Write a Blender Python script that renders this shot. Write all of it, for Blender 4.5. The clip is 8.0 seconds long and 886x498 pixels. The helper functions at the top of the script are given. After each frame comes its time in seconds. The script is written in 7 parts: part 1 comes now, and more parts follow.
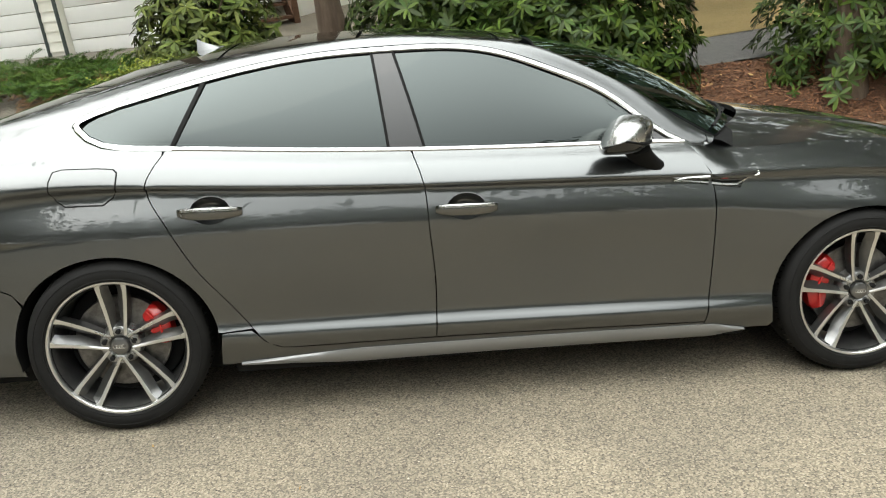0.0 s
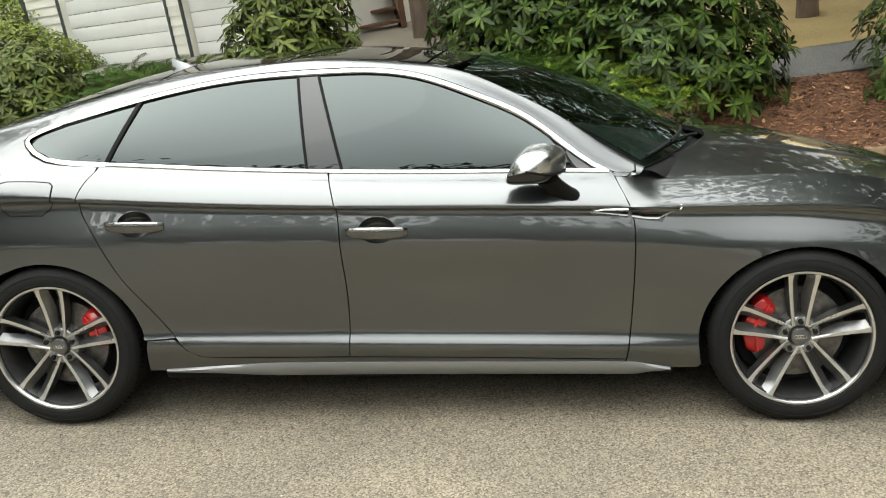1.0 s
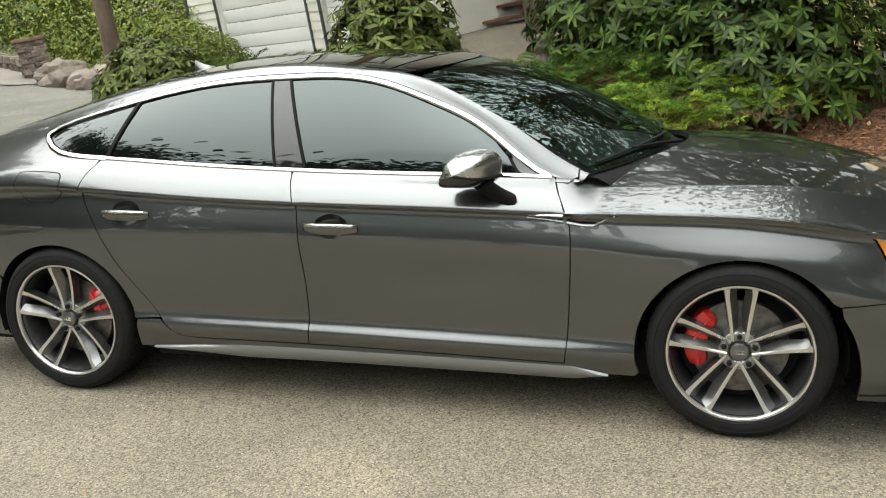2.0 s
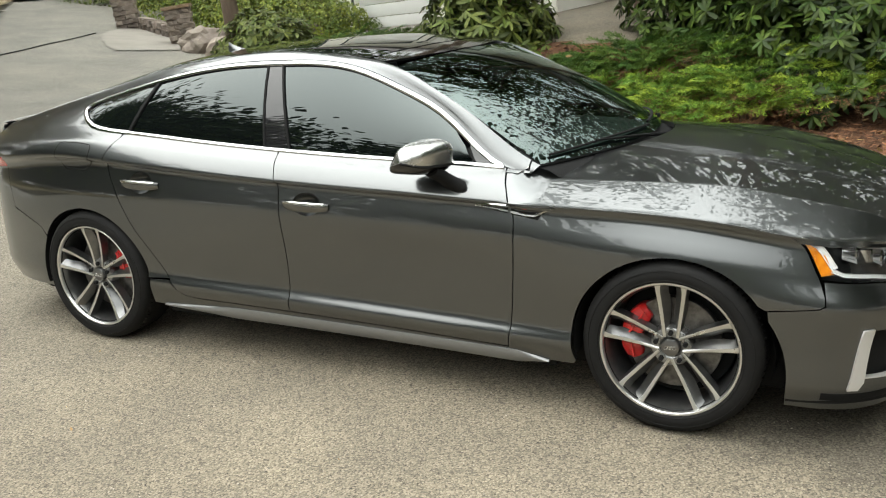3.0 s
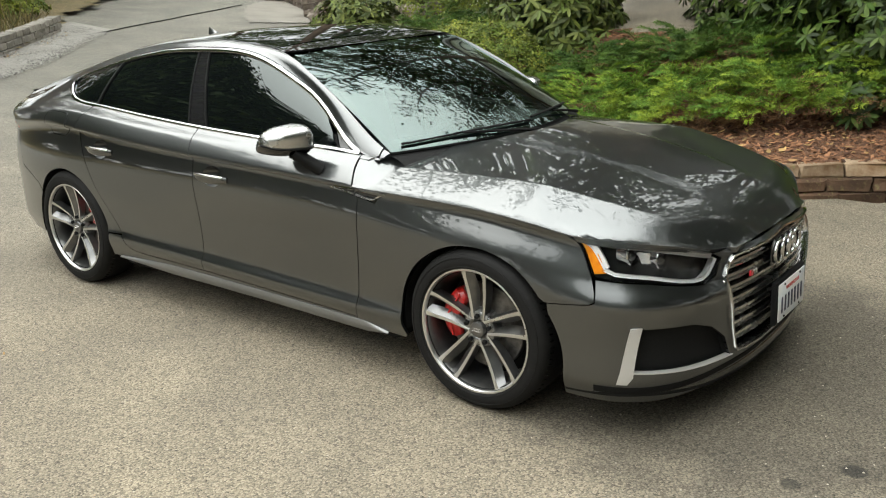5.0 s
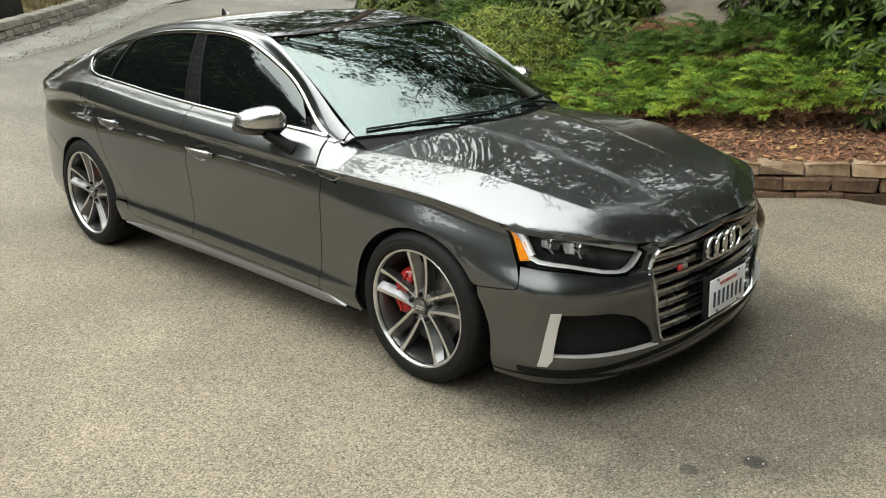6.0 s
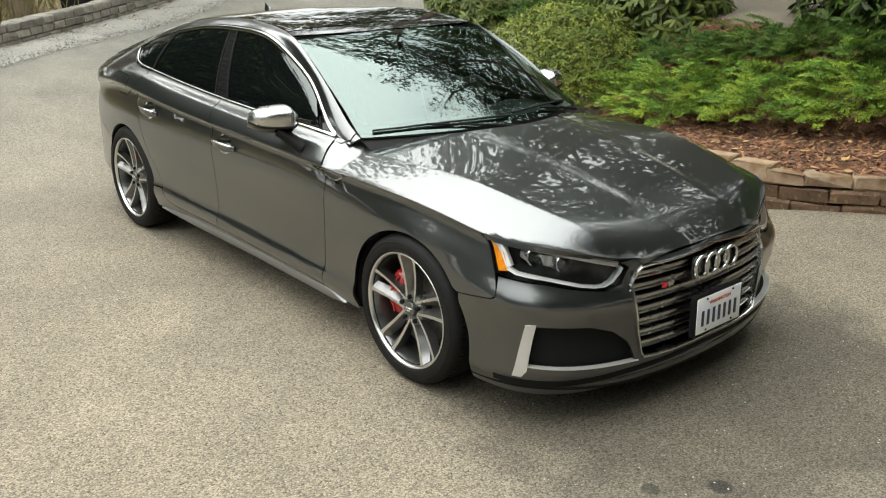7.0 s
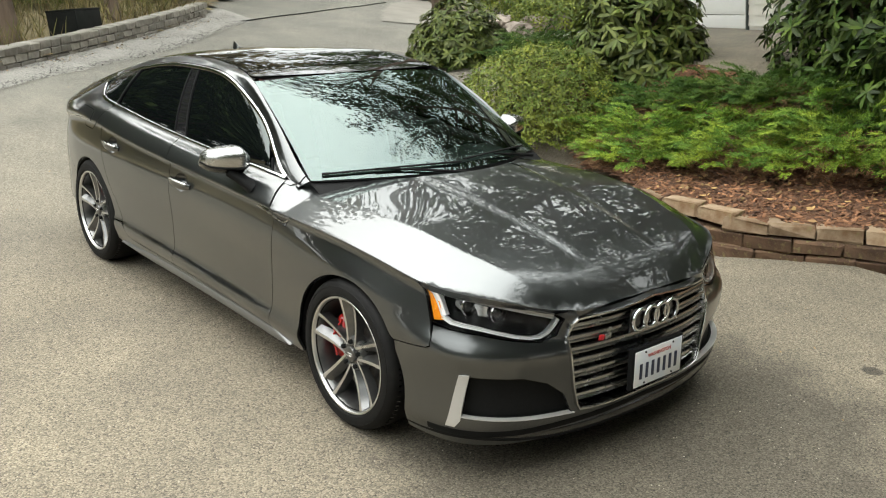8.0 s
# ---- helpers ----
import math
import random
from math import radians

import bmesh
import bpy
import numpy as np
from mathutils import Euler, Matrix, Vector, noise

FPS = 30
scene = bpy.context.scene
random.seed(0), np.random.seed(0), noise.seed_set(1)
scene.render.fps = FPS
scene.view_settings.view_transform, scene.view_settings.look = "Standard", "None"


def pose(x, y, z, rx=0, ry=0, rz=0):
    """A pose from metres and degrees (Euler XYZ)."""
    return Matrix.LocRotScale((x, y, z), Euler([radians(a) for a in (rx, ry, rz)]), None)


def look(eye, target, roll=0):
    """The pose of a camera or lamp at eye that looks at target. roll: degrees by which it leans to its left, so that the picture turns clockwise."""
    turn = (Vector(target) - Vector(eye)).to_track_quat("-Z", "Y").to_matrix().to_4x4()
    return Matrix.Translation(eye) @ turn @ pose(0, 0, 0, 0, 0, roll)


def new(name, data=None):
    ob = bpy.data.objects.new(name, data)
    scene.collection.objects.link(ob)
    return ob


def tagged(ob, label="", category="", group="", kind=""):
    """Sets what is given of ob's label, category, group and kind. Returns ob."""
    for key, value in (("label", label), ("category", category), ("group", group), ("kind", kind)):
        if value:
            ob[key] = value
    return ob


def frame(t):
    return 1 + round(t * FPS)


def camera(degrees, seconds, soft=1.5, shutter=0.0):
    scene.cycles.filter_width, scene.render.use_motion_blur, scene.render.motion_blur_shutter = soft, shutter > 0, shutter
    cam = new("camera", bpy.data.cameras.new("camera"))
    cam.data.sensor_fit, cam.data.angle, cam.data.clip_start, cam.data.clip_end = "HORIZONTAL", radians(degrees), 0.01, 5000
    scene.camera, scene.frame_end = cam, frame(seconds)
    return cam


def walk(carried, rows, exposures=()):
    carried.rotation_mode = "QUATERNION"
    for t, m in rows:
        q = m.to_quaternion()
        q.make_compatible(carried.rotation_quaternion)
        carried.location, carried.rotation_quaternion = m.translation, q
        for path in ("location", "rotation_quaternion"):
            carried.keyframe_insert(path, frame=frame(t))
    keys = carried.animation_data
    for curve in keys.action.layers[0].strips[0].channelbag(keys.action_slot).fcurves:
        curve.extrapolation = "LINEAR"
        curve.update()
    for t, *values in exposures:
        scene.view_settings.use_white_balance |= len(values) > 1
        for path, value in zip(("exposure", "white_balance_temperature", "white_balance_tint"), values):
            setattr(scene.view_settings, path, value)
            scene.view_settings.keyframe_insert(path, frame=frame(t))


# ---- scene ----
cam = camera(51.6, 8.0, soft=1.1)
PATH = [
    (0, (-0.461, -4.133, 1.486), (-0.311, -2.207, 0.97), -2.8),
    (0.5, (-0.009, -4.156, 1.512), (-0.026, -2.223, 1.001), -2.9),
    (1, (0.45, -4.122, 1.54), (0.256, -2.196, 1.036), -2.8),
    (1.5, (0.898, -4.146, 1.543), (0.52, -2.25, 1.033), -3.2),
    (1.7, (1.065, -4.127, 1.546), (0.611, -2.246, 1.041), -3.3),
    (2.8, (1.948, -4.018, 1.625), (1.129, -2.276, 1.08), -2.7),
    (3, (2.099, -3.978, 1.634), (1.223, -2.268, 1.078), -2.9),
    (3.5, (2.447, -3.839, 1.643), (1.447, -2.201, 1.08), -3.0),
    (4, (2.799, -3.735, 1.662), (1.723, -2.148, 1.094), -3.1),
    (4.5, (3.142, -3.659, 1.694), (1.996, -2.127, 1.109), -2.9),
    (4.7, (3.233, -3.615, 1.682), (2.071, -2.097, 1.094), -2.7),
    (5.8, (3.822, -3.401, 1.742), (2.542, -1.996, 1.12), -0.4),
    (6, (3.901, -3.375, 1.762), (2.6, -1.995, 1.128), -0.6),
    (6.5, (4.064, -3.24, 1.778), (2.683, -1.95, 1.124), -0.7),
    (7, (4.21, -3.099, 1.854), (2.779, -1.868, 1.191), 0.3),
    (7.5, (4.315, -2.983, 1.924), (2.865, -1.758, 1.295), 1.5),
    (8, (4.341, -2.917, 1.919), (2.899, -1.667, 1.321), 1.8),
]

# the driveway falls along and across: UP is the plumb line in the frame of the car's own floor plane
UP = Vector((-0.10, -0.07, 1.0)).normalized()
G = UP.rotation_difference(Vector((0, 0, 1))).to_matrix().to_4x4()
walk(cam, [(t, G @ look(eye, target, roll)) for t, eye, target, roll in PATH],
     exposures=[(0, 0.06), (2.0, 0.0), (3.5, -0.08), (5.0, -0.12), (6.5, -0.07), (8, -0.05)])

# ---- sky, sun and exposure ----
world = bpy.data.worlds.new("sky")
scene.world = world
world.use_nodes = True
wn, wl = world.node_tree.nodes, world.node_tree.links
sky = wn.new("ShaderNodeTexSky")
sky.sky_type = "NISHITA"
sky.sun_disc = False
SUN_EL, SUN_AZ = radians(52), radians(248)
sky.sun_elevation, sky.sun_rotation = SUN_EL, SUN_AZ
sky.air_density, sky.dust_density, sky.ozone_density = 1.0, 2.0, 1.0
# high thin overcast: a white veil over the blue, brightest overhead
where = wn.new("ShaderNodeTexCoord")
split = wn.new("ShaderNodeSeparateXYZ")
wl.new(where.outputs["Generated"], split.inputs[0])
height = wn.new("ShaderNodeMath")
height.operation, height.use_clamp = "POWER", True
height.inputs[1].default_value = 1.5
up_only = wn.new("ShaderNodeMath")
up_only.operation = "MAXIMUM"
up_only.inputs[1].default_value = 0.0
wl.new(split.outputs["Z"], up_only.inputs[0])
wl.new(up_only.outputs[0], height.inputs[0])
veil = wn.new("ShaderNodeMapRange")
veil.inputs[1].default_value, veil.inputs[2].default_value = 0.0, 1.0
veil.inputs[3].default_value, veil.inputs[4].default_value = 11.5, 52.0
wl.new(height.outputs[0], veil.inputs[0])
white = wn.new("ShaderNodeMix")
white.data_type, white.blend_type = "RGBA", "MULTIPLY"
white.inputs[0].default_value = 1.0
white.inputs[6].default_value = (0.965, 1.0, 0.965, 1)
# the cloud is brighter on the side where the hidden sun stands
toward = wn.new("ShaderNodeVectorMath")
toward.operation = "DOT_PRODUCT"
toward.inputs[1].default_value = (math.cos(SUN_EL) * math.sin(SUN_AZ), math.cos(SUN_EL) * math.cos(SUN_AZ), math.sin(SUN_EL))
wl.new(where.outputs["Generated"], toward.inputs[0])
facing = wn.new("ShaderNodeMapRange")
facing.interpolation_type = "SMOOTHSTEP"
facing.inputs[1].default_value, facing.inputs[2].default_value = -0.4, 1.0
facing.inputs[3].default_value, facing.inputs[4].default_value = 0.62, 1.22
wl.new(toward.outputs["Value"], facing.inputs[0])
bright = wn.new("ShaderNodeMath")
bright.operation = "MULTIPLY"
wl.new(veil.outputs[0], bright.inputs[0])
wl.new(facing.outputs[0], bright.inputs[1])
wl.new(bright.outputs[0], white.inputs[7])
haze = wn.new("ShaderNodeMix")
haze.data_type = "RGBA"
haze.inputs[0].default_value = 0.88
wl.new(sky.outputs[0], haze.inputs[6])
wl.new(white.outputs[2], haze.inputs[7])
wl.new(haze.outputs[2], wn["Background"].inputs[0])
wn["Background"].inputs[1].default_value = 0.13
sun = new("sun", bpy.data.lights.new("sun", "SUN"))
sun.data.energy, sun.data.angle, sun.data.color = 0.75, radians(90), (1.0, 0.90, 0.76)
sun.rotation_euler = (math.pi / 2 - SUN_EL, 0, math.pi - SUN_AZ)
scene.view_settings.exposure = 0.0

# ---- materials ----
def material(name, color, rough=0.6, metal=0.0, **more):
    """A node material; more: spec, coat, vary (amount, scale), bump (strength, scale), second colour with its scale, per (random per object)."""
    m = bpy.data.materials.new(name)
    m.use_nodes = True
    nt = m.node_tree
    b = nt.nodes["Principled BSDF"]
    b.inputs["Roughness"].default_value = rough
    b.inputs["Metallic"].default_value = metal
    b.inputs["Base Color"].default_value = (*color, 1)
    if "ior" in more:
        b.inputs["IOR"].default_value = more["ior"]
    if "coat" in more:
        b.inputs["Coat Weight"].default_value = more["coat"]
        b.inputs["Coat Roughness"].default_value = more.get("coat_rough", 0.02)
        b.inputs["Coat IOR"].default_value = more.get("coat_ior", 1.5)
    if "transmission" in more:
        b.inputs["Transmission Weight"].default_value = more["transmission"]
    if "subsurface" in more:
        b.inputs["Subsurface Weight"].default_value = more["subsurface"]
    co = nt.nodes.new("ShaderNodeTexCoord")
    out = None

    def noise_tex(scale, detail=6.0, rough_n=0.6, stretch=None):
        n = nt.nodes.new("ShaderNodeTexNoise")
        n.inputs["Scale"].default_value = scale
        n.inputs["Detail"].default_value = detail
        n.inputs["Roughness"].default_value = rough_n
        if stretch:
            mp = nt.nodes.new("ShaderNodeMapping")
            mp.inputs["Scale"].default_value = stretch
            nt.links.new(co.outputs["Object"], mp.inputs["Vector"])
            nt.links.new(mp.outputs[0], n.inputs["Vector"])
        else:
            nt.links.new(co.outputs["Object"], n.inputs["Vector"])
        return n

    def ramp(source, lo, hi, a, b2):
        r = nt.nodes.new("ShaderNodeValToRGB")
        r.color_ramp.elements[0].position, r.color_ramp.elements[1].position = lo, hi
        r.color_ramp.elements[0].color, r.color_ramp.elements[1].color = (*a, 1), (*b2, 1)
        nt.links.new(source, r.inputs[0])
        return r.outputs[0]

    def mix(kind, fac, a, b2):
        x = nt.nodes.new("ShaderNodeMix")
        x.data_type, x.blend_type = "RGBA", kind
        if isinstance(fac, float):
            x.inputs[0].default_value = fac
        else:
            nt.links.new(fac, x.inputs[0])
        nt.links.new(a, x.inputs[6])
        nt.links.new(b2, x.inputs[7])
        return x.outputs[2]

    if "second" in more:
        c2, scale, lo, hi = more["second"]
        out = ramp(noise_tex(scale, stretch=more.get("stretch")).outputs["Fac"], lo, hi, color, c2)
    if "fine" in more:
        c3, scale, lo, hi = more["fine"]
        fac = ramp(noise_tex(scale, 3.0).outputs["Fac"], lo, hi, (0, 0, 0), (1, 1, 1))
        base = nt.nodes.new("ShaderNodeRGB")
        base.outputs[0].default_value = (*color, 1)
        c3n = nt.nodes.new("ShaderNodeRGB")
        c3n.outputs[0].default_value = (*c3, 1)
        out = mix("MIX", fac, out or base.outputs[0], c3n.outputs[0])
    if "pits" in more:
        c4, scale, lo, hi = more["pits"]
        vo = nt.nodes.new("ShaderNodeTexVoronoi")
        vo.inputs["Scale"].default_value = scale
        nt.links.new(co.outputs["Object"], vo.inputs["Vector"])
        stone = ramp(vo.outputs["Color"], lo, hi, (0.62, 0.61, 0.59), (1.62, 1.60, 1.55))
        rgb = nt.nodes.new("ShaderNodeRGB")
        rgb.outputs[0].default_value = (*color, 1)
        out = mix("MULTIPLY", 1.0, out or rgb.outputs[0], stone)
        gap = ramp(vo.outputs["Distance"], 0.54, 0.98, (0, 0, 0), (1, 1, 1))
        dark = nt.nodes.new("ShaderNodeRGB")
        dark.outputs[0].default_value = (*c4, 1)
        out = mix("MIX", gap, out, dark.outputs[0])
    if "per" in more or "island" in more:
        amount = more.get("per", more.get("island"))
        if "per" in more:
            src = nt.nodes.new("ShaderNodeObjectInfo").outputs["Random"]
        else:
            src = nt.nodes.new("ShaderNodeNewGeometry").outputs["Random Per Island"]
        col = ramp(src, 0.0, 1.0, (1 - amount,) * 3, (1 + amount,) * 3)
        base = nt.nodes.new("ShaderNodeRGB")
        base.outputs[0].default_value = (*color, 1)
        first = out or base.outputs[0]
        if "tone" in more:
            tone = nt.nodes.new("ShaderNodeRGB")
            tone.outputs[0].default_value = (*more["tone"], 1)
            mul = nt.nodes.new("ShaderNodeMath")
            mul.operation = "MULTIPLY"
            mul.inputs[1].default_value = more.get("tone_part", 0.8)
            wrap = nt.nodes.new("ShaderNodeMath")
            wrap.operation = "FRACT"
            seven = nt.nodes.new("ShaderNodeMath")
            seven.operation = "MULTIPLY"
            seven.inputs[1].default_value = 7.31
            nt.links.new(src, seven.inputs[0])
            nt.links.new(seven.outputs[0], wrap.inputs[0])
            nt.links.new(wrap.outputs[0], mul.inputs[0])
            first = mix("MIX", mul.outputs[0], first, tone.outputs[0])
        out = mix("MULTIPLY", 1.0, first, col)
    if out:
        nt.links.new(out, b.inputs["Base Color"])
    if "rough_var" in more:
        amount, scale = more["rough_var"]
        n = noise_tex(scale)
        mr = nt.nodes.new("ShaderNodeMapRange")
        mr.inputs[3].default_value, mr.inputs[4].default_value = max(0.0, rough - amount), min(1.0, rough + amount)
        mr.inputs[1].default_value, mr.inputs[2].default_value = 0.3, 0.7
        nt.links.new(n.outputs["Fac"], mr.inputs[0])
        nt.links.new(mr.outputs[0], b.inputs["Roughness"])
    if "bump" in more:
        strength, scale, dist = more["bump"]
        n = noise_tex(scale, 5.0, 0.65, more.get("bump_stretch"))
        bp = nt.nodes.new("ShaderNodeBump")
        bp.inputs["Strength"].default_value, bp.inputs["Distance"].default_value = strength, dist
        nt.links.new(n.outputs["Fac"], bp.inputs["Height"])
        nt.links.new(bp.outputs[0], b.inputs["Normal"])
    return m


PAINT = material("paint", (0.074, 0.078, 0.079), 0.29, 0.95, coat=1.0, coat_rough=0.006, coat_ior=1.68, fine=((0.128, 0.133, 0.134), 900.0, 0.50, 0.75))
HANDLE = material("handle_alloy", (0.17, 0.172, 0.17), 0.24, 1.0, rough_var=(0.04, 20.0))
BLACK_GLOSS = material("black_gloss", (0.006, 0.006, 0.006), 0.08, coat=0.5)
BLACK_TRIM = material("black_trim", (0.007, 0.007, 0.007), 0.7, ior=1.22, fine=((0.014, 0.014, 0.014), 300.0, 0.4, 0.8))
GLASS_DARK = material("tinted_glass", (0.003, 0.004, 0.004), 0.008, ior=1.72)
GLASS_DARK.node_tree.nodes["Principled BSDF"].inputs["Specular Tint"].default_value = (0.90, 1.0, 0.99, 1)
PILLAR = material("pillar_gloss", (0.012, 0.012, 0.013), 0.03, ior=1.62)
RUBBER = material("rubber", (0.007, 0.0068, 0.0066), 0.7, ior=1.28, second=((0.015, 0.014, 0.013), 14.0, 0.5, 0.85), bump=(0.25, 160.0, 0.002))
CHROME = material("chrome", (0.58, 0.58, 0.575), 0.13, 1.0, rough_var=(0.03, 6.0))
BLADE = material("satin_aluminium", (0.56, 0.55, 0.53), 0.36, 0.55, rough_var=(0.05, 8.0))
SILL_GREY = material("sill_grey", (0.22, 0.22, 0.22), 0.38, 0.6, rough_var=(0.05, 6.0))
SILVER = material("brushed_silver", (0.50, 0.50, 0.49), 0.26, 1.0, rough_var=(0.03, 6.0))
RIM_FACE = material("machined_alloy", (0.66, 0.66, 0.65), 0.30, 1.0, rough_var=(0.04, 12.0))
RIM_GREY = material("grey_alloy", (0.15, 0.15, 0.15), 0.28, 0.9, second=((0.20, 0.197, 0.19), 20.0, 0.4, 0.7))
HUB_GREY = material("hub_alloy", (0.30, 0.30, 0.295), 0.3, 0.9, rough_var=(0.05, 30.0))
STEEL = material("brake_steel", (0.10, 0.095, 0.09), 0.42, 0.9, second=((0.2, 0.19, 0.18), 30.0, 0.4, 0.7))
RED = material("caliper_red", (0.45, 0.012, 0.01), 0.35, coat=0.6, second=((0.3, 0.01, 0.01), 25.0, 0.4, 0.7))
RED_BADGE = material("badge_red", (0.55, 0.02, 0.03), 0.3)
AMBER = material("amber_lens", (0.75, 0.22, 0.01), 0.12, coat=1.0, second=((0.9, 0.34, 0.02), 40.0, 0.4, 0.6))
LAMP_RED = material("tail_lens", (0.35, 0.01, 0.01), 0.1, coat=1.0)
LAMP_WHITE = material("lamp_white", (0.85, 0.86, 0.86), 0.2, coat=0.8)
LAMP_DARK = material("lamp_dark", (0.006, 0.0062, 0.007), 0.25, ior=1.3)
SHADE_GLASS = material("windscreen_glass", (0.42, 0.50, 0.46), 0.0, transmission=1.0, ior=1.6)
LEATHER = material("black_leather", (0.02, 0.02, 0.021), 0.5, bump=(0.2, 90.0, 0.002))
DASH = material("dash_plastic", (0.03, 0.031, 0.03), 0.6)
PLATE = material("plate_white", (0.72, 0.72, 0.70), 0.35, second=((0.6, 0.66, 0.74), 6.0, 0.45, 0.75))
PLATE_INK = material("plate_ink", (0.012, 0.018, 0.045), 0.4)
PLATE_RED = material("plate_red", (0.4, 0.05, 0.04), 0.4)
ASPHALT = material("asphalt", (0.166, 0.143, 0.109), 0.92, second=((0.236, 0.202, 0.150), 1.3, 0.35, 0.7), pits=((0.040, 0.034, 0.026), 140.0, 0.15, 0.9), bump=(0.9, 150.0, 0.008))

# ---- building helpers ----
from mathutils.geometry import delaunay_2d_cdt


def mesh_ob(name, me, mat, parent=None, label=""):
    ob = new(name, me)
    if mat is not None:
        me.materials.append(mat)
    if parent is not None:
        ob.parent = parent
    if label:
        ob["label"] = label
    return ob


def part(name, bm, mat, parent=None, label="", smooth=35):
    """Links a bmesh as one mesh object under a thing or under a part."""
    bmesh.ops.recalc_face_normals(bm, faces=bm.faces)
    me = bpy.data.meshes.new(name)
    bm.to_mesh(me)
    bm.free()
    if smooth:
        me.shade_smooth()
        me.set_sharp_from_angle(angle=radians(smooth))
    return mesh_ob(name, me, mat, parent, label)


def thing(name, m=None, label="", category="", group="", kind=""):
    ob = new(name)
    ob.empty_display_size = 0.1
    if m is not None:
        ob.matrix_world = m
    return tagged(ob, label, category, group, kind)


def box(bm, size, m=None, bevel=0.0, segments=2):
    made = bmesh.ops.create_cube(bm, size=1.0)["verts"]
    bmesh.ops.scale(bm, vec=size, verts=made)
    if bevel:
        edges = list({e for v in made for e in v.link_edges})
        res = bmesh.ops.bevel(bm, geom=edges, offset=bevel, segments=segments, affect="EDGES", profile=0.6)
        made = list({v for f in res["faces"] for v in f.verts} | {v for v in made if v.is_valid})
    if m is not None:
        bmesh.ops.transform(bm, matrix=m, verts=made)
    return made


def lathe(bm, profile, steps=48, m=None, closed=False):
    """Turns (radius, height) pairs round the z axis."""
    rings = []
    for k in range(steps):
        a = 2 * math.pi * k / steps
        rings.append([bm.verts.new((r * math.cos(a), r * math.sin(a), h)) for r, h in profile])
    n = len(profile)
    for k in range(steps):
        p, q = rings[k], rings[(k + 1) % steps]
        for i in range(n if closed else n - 1):
            j = (i + 1) % n
            bm.faces.new((p[i], q[i], q[j], p[j]))
    if m is not None:
        bmesh.ops.transform(bm, matrix=m, verts=[v for r in rings for v in r])


def tube(bm, path, radius, sides=8, cap=True, flat=1.0):
    """A round bar along a path of points; radius a number or one for each point."""
    path = [Vector(p) for p in path]
    rings = []
    up = None
    for i, p in enumerate(path):
        way = (path[min(i + 1, len(path) - 1)] - path[max(i - 1, 0)]).normalized()
        if up is None:
            up = Vector((0, 0, 1)) if abs(way.z) < 0.9 else Vector((1, 0, 0))
        side = way.cross(up).normalized()
        up = side.cross(way).normalized()
        r = radius[i] if isinstance(radius, (list, tuple)) else radius
        rings.append([bm.verts.new(p + side * (math.cos(2 * math.pi * k / sides) * r) + up * (math.sin(2 * math.pi * k / sides) * r * flat)) for k in range(sides)])
    for a, b in zip(rings, rings[1:]):
        for k in range(sides):
            bm.faces.new((a[k], a[(k + 1) % sides], b[(k + 1) % sides], b[k]))
    if cap:
        bm.faces.new(rings[0][::-1])
        bm.faces.new(rings[-1])


def prism(bm, outline, depth, m=None, bevel=0.0):
    """A flat outline in x and y with its thickness along z."""
    low = [bm.verts.new((x, y, 0)) for x, y in outline]
    top = [bm.verts.new((x, y, depth)) for x, y in outline]
    n = len(outline)
    bm.faces.new(low[::-1])
    cap = bm.faces.new(top)
    for i in range(n):
        bm.faces.new((low[i], low[(i + 1) % n], top[(i + 1) % n], top[i]))
    if bevel:
        res = bmesh.ops.bevel(bm, geom=list(cap.edges), offset=bevel, segments=2, affect="EDGES", profile=0.6)
        low = list({v for v in low if v.is_valid})
        top = list({v for f in res["faces"] for v in f.verts} | {v for v in top if v.is_valid})
    if m is not None:
        bmesh.ops.transform(bm, matrix=m, verts=low + top)


def spline(*rows):
    """A natural cubic through rows of (t, a, b, ...): a function of t that gives a tuple."""
    a = np.array(rows, float)
    t, y = a[:, 0], a[:, 1:]
    n = len(t)
    h = np.diff(t)
    big = np.eye(n)
    rhs = np.zeros((n, y.shape[1]))
    for i in range(1, n - 1):
        big[i, i - 1], big[i, i], big[i, i + 1] = h[i - 1], 2 * (h[i - 1] + h[i]), h[i]
        rhs[i] = 6 * ((y[i + 1] - y[i]) / h[i] - (y[i] - y[i - 1]) / h[i - 1])
    m = np.linalg.solve(big, rhs)
    ts = [float(v) for v in t]
    cols = y.shape[1]
    yl, ml = y.tolist(), m.tolist()

    def at(q):
        q = min(max(q, ts[0]), ts[-1])
        i = 0
        while i < n - 2 and q > ts[i + 1]:
            i += 1
        w = ts[i + 1] - ts[i]
        u, v = (ts[i + 1] - q) / w, (q - ts[i]) / w
        k0, k1 = (u ** 3 - u) * w * w / 6, (v ** 3 - v) * w * w / 6
        return tuple(u * yl[i][c] + v * yl[i + 1][c] + k0 * ml[i][c] + k1 * ml[i + 1][c] for c in range(cols))
    return at


def smooth(x, lo=0.0, hi=1.0):
    x = min(max((x - lo) / (hi - lo), 0.0), 1.0)
    return x * x * (3 - 2 * x)


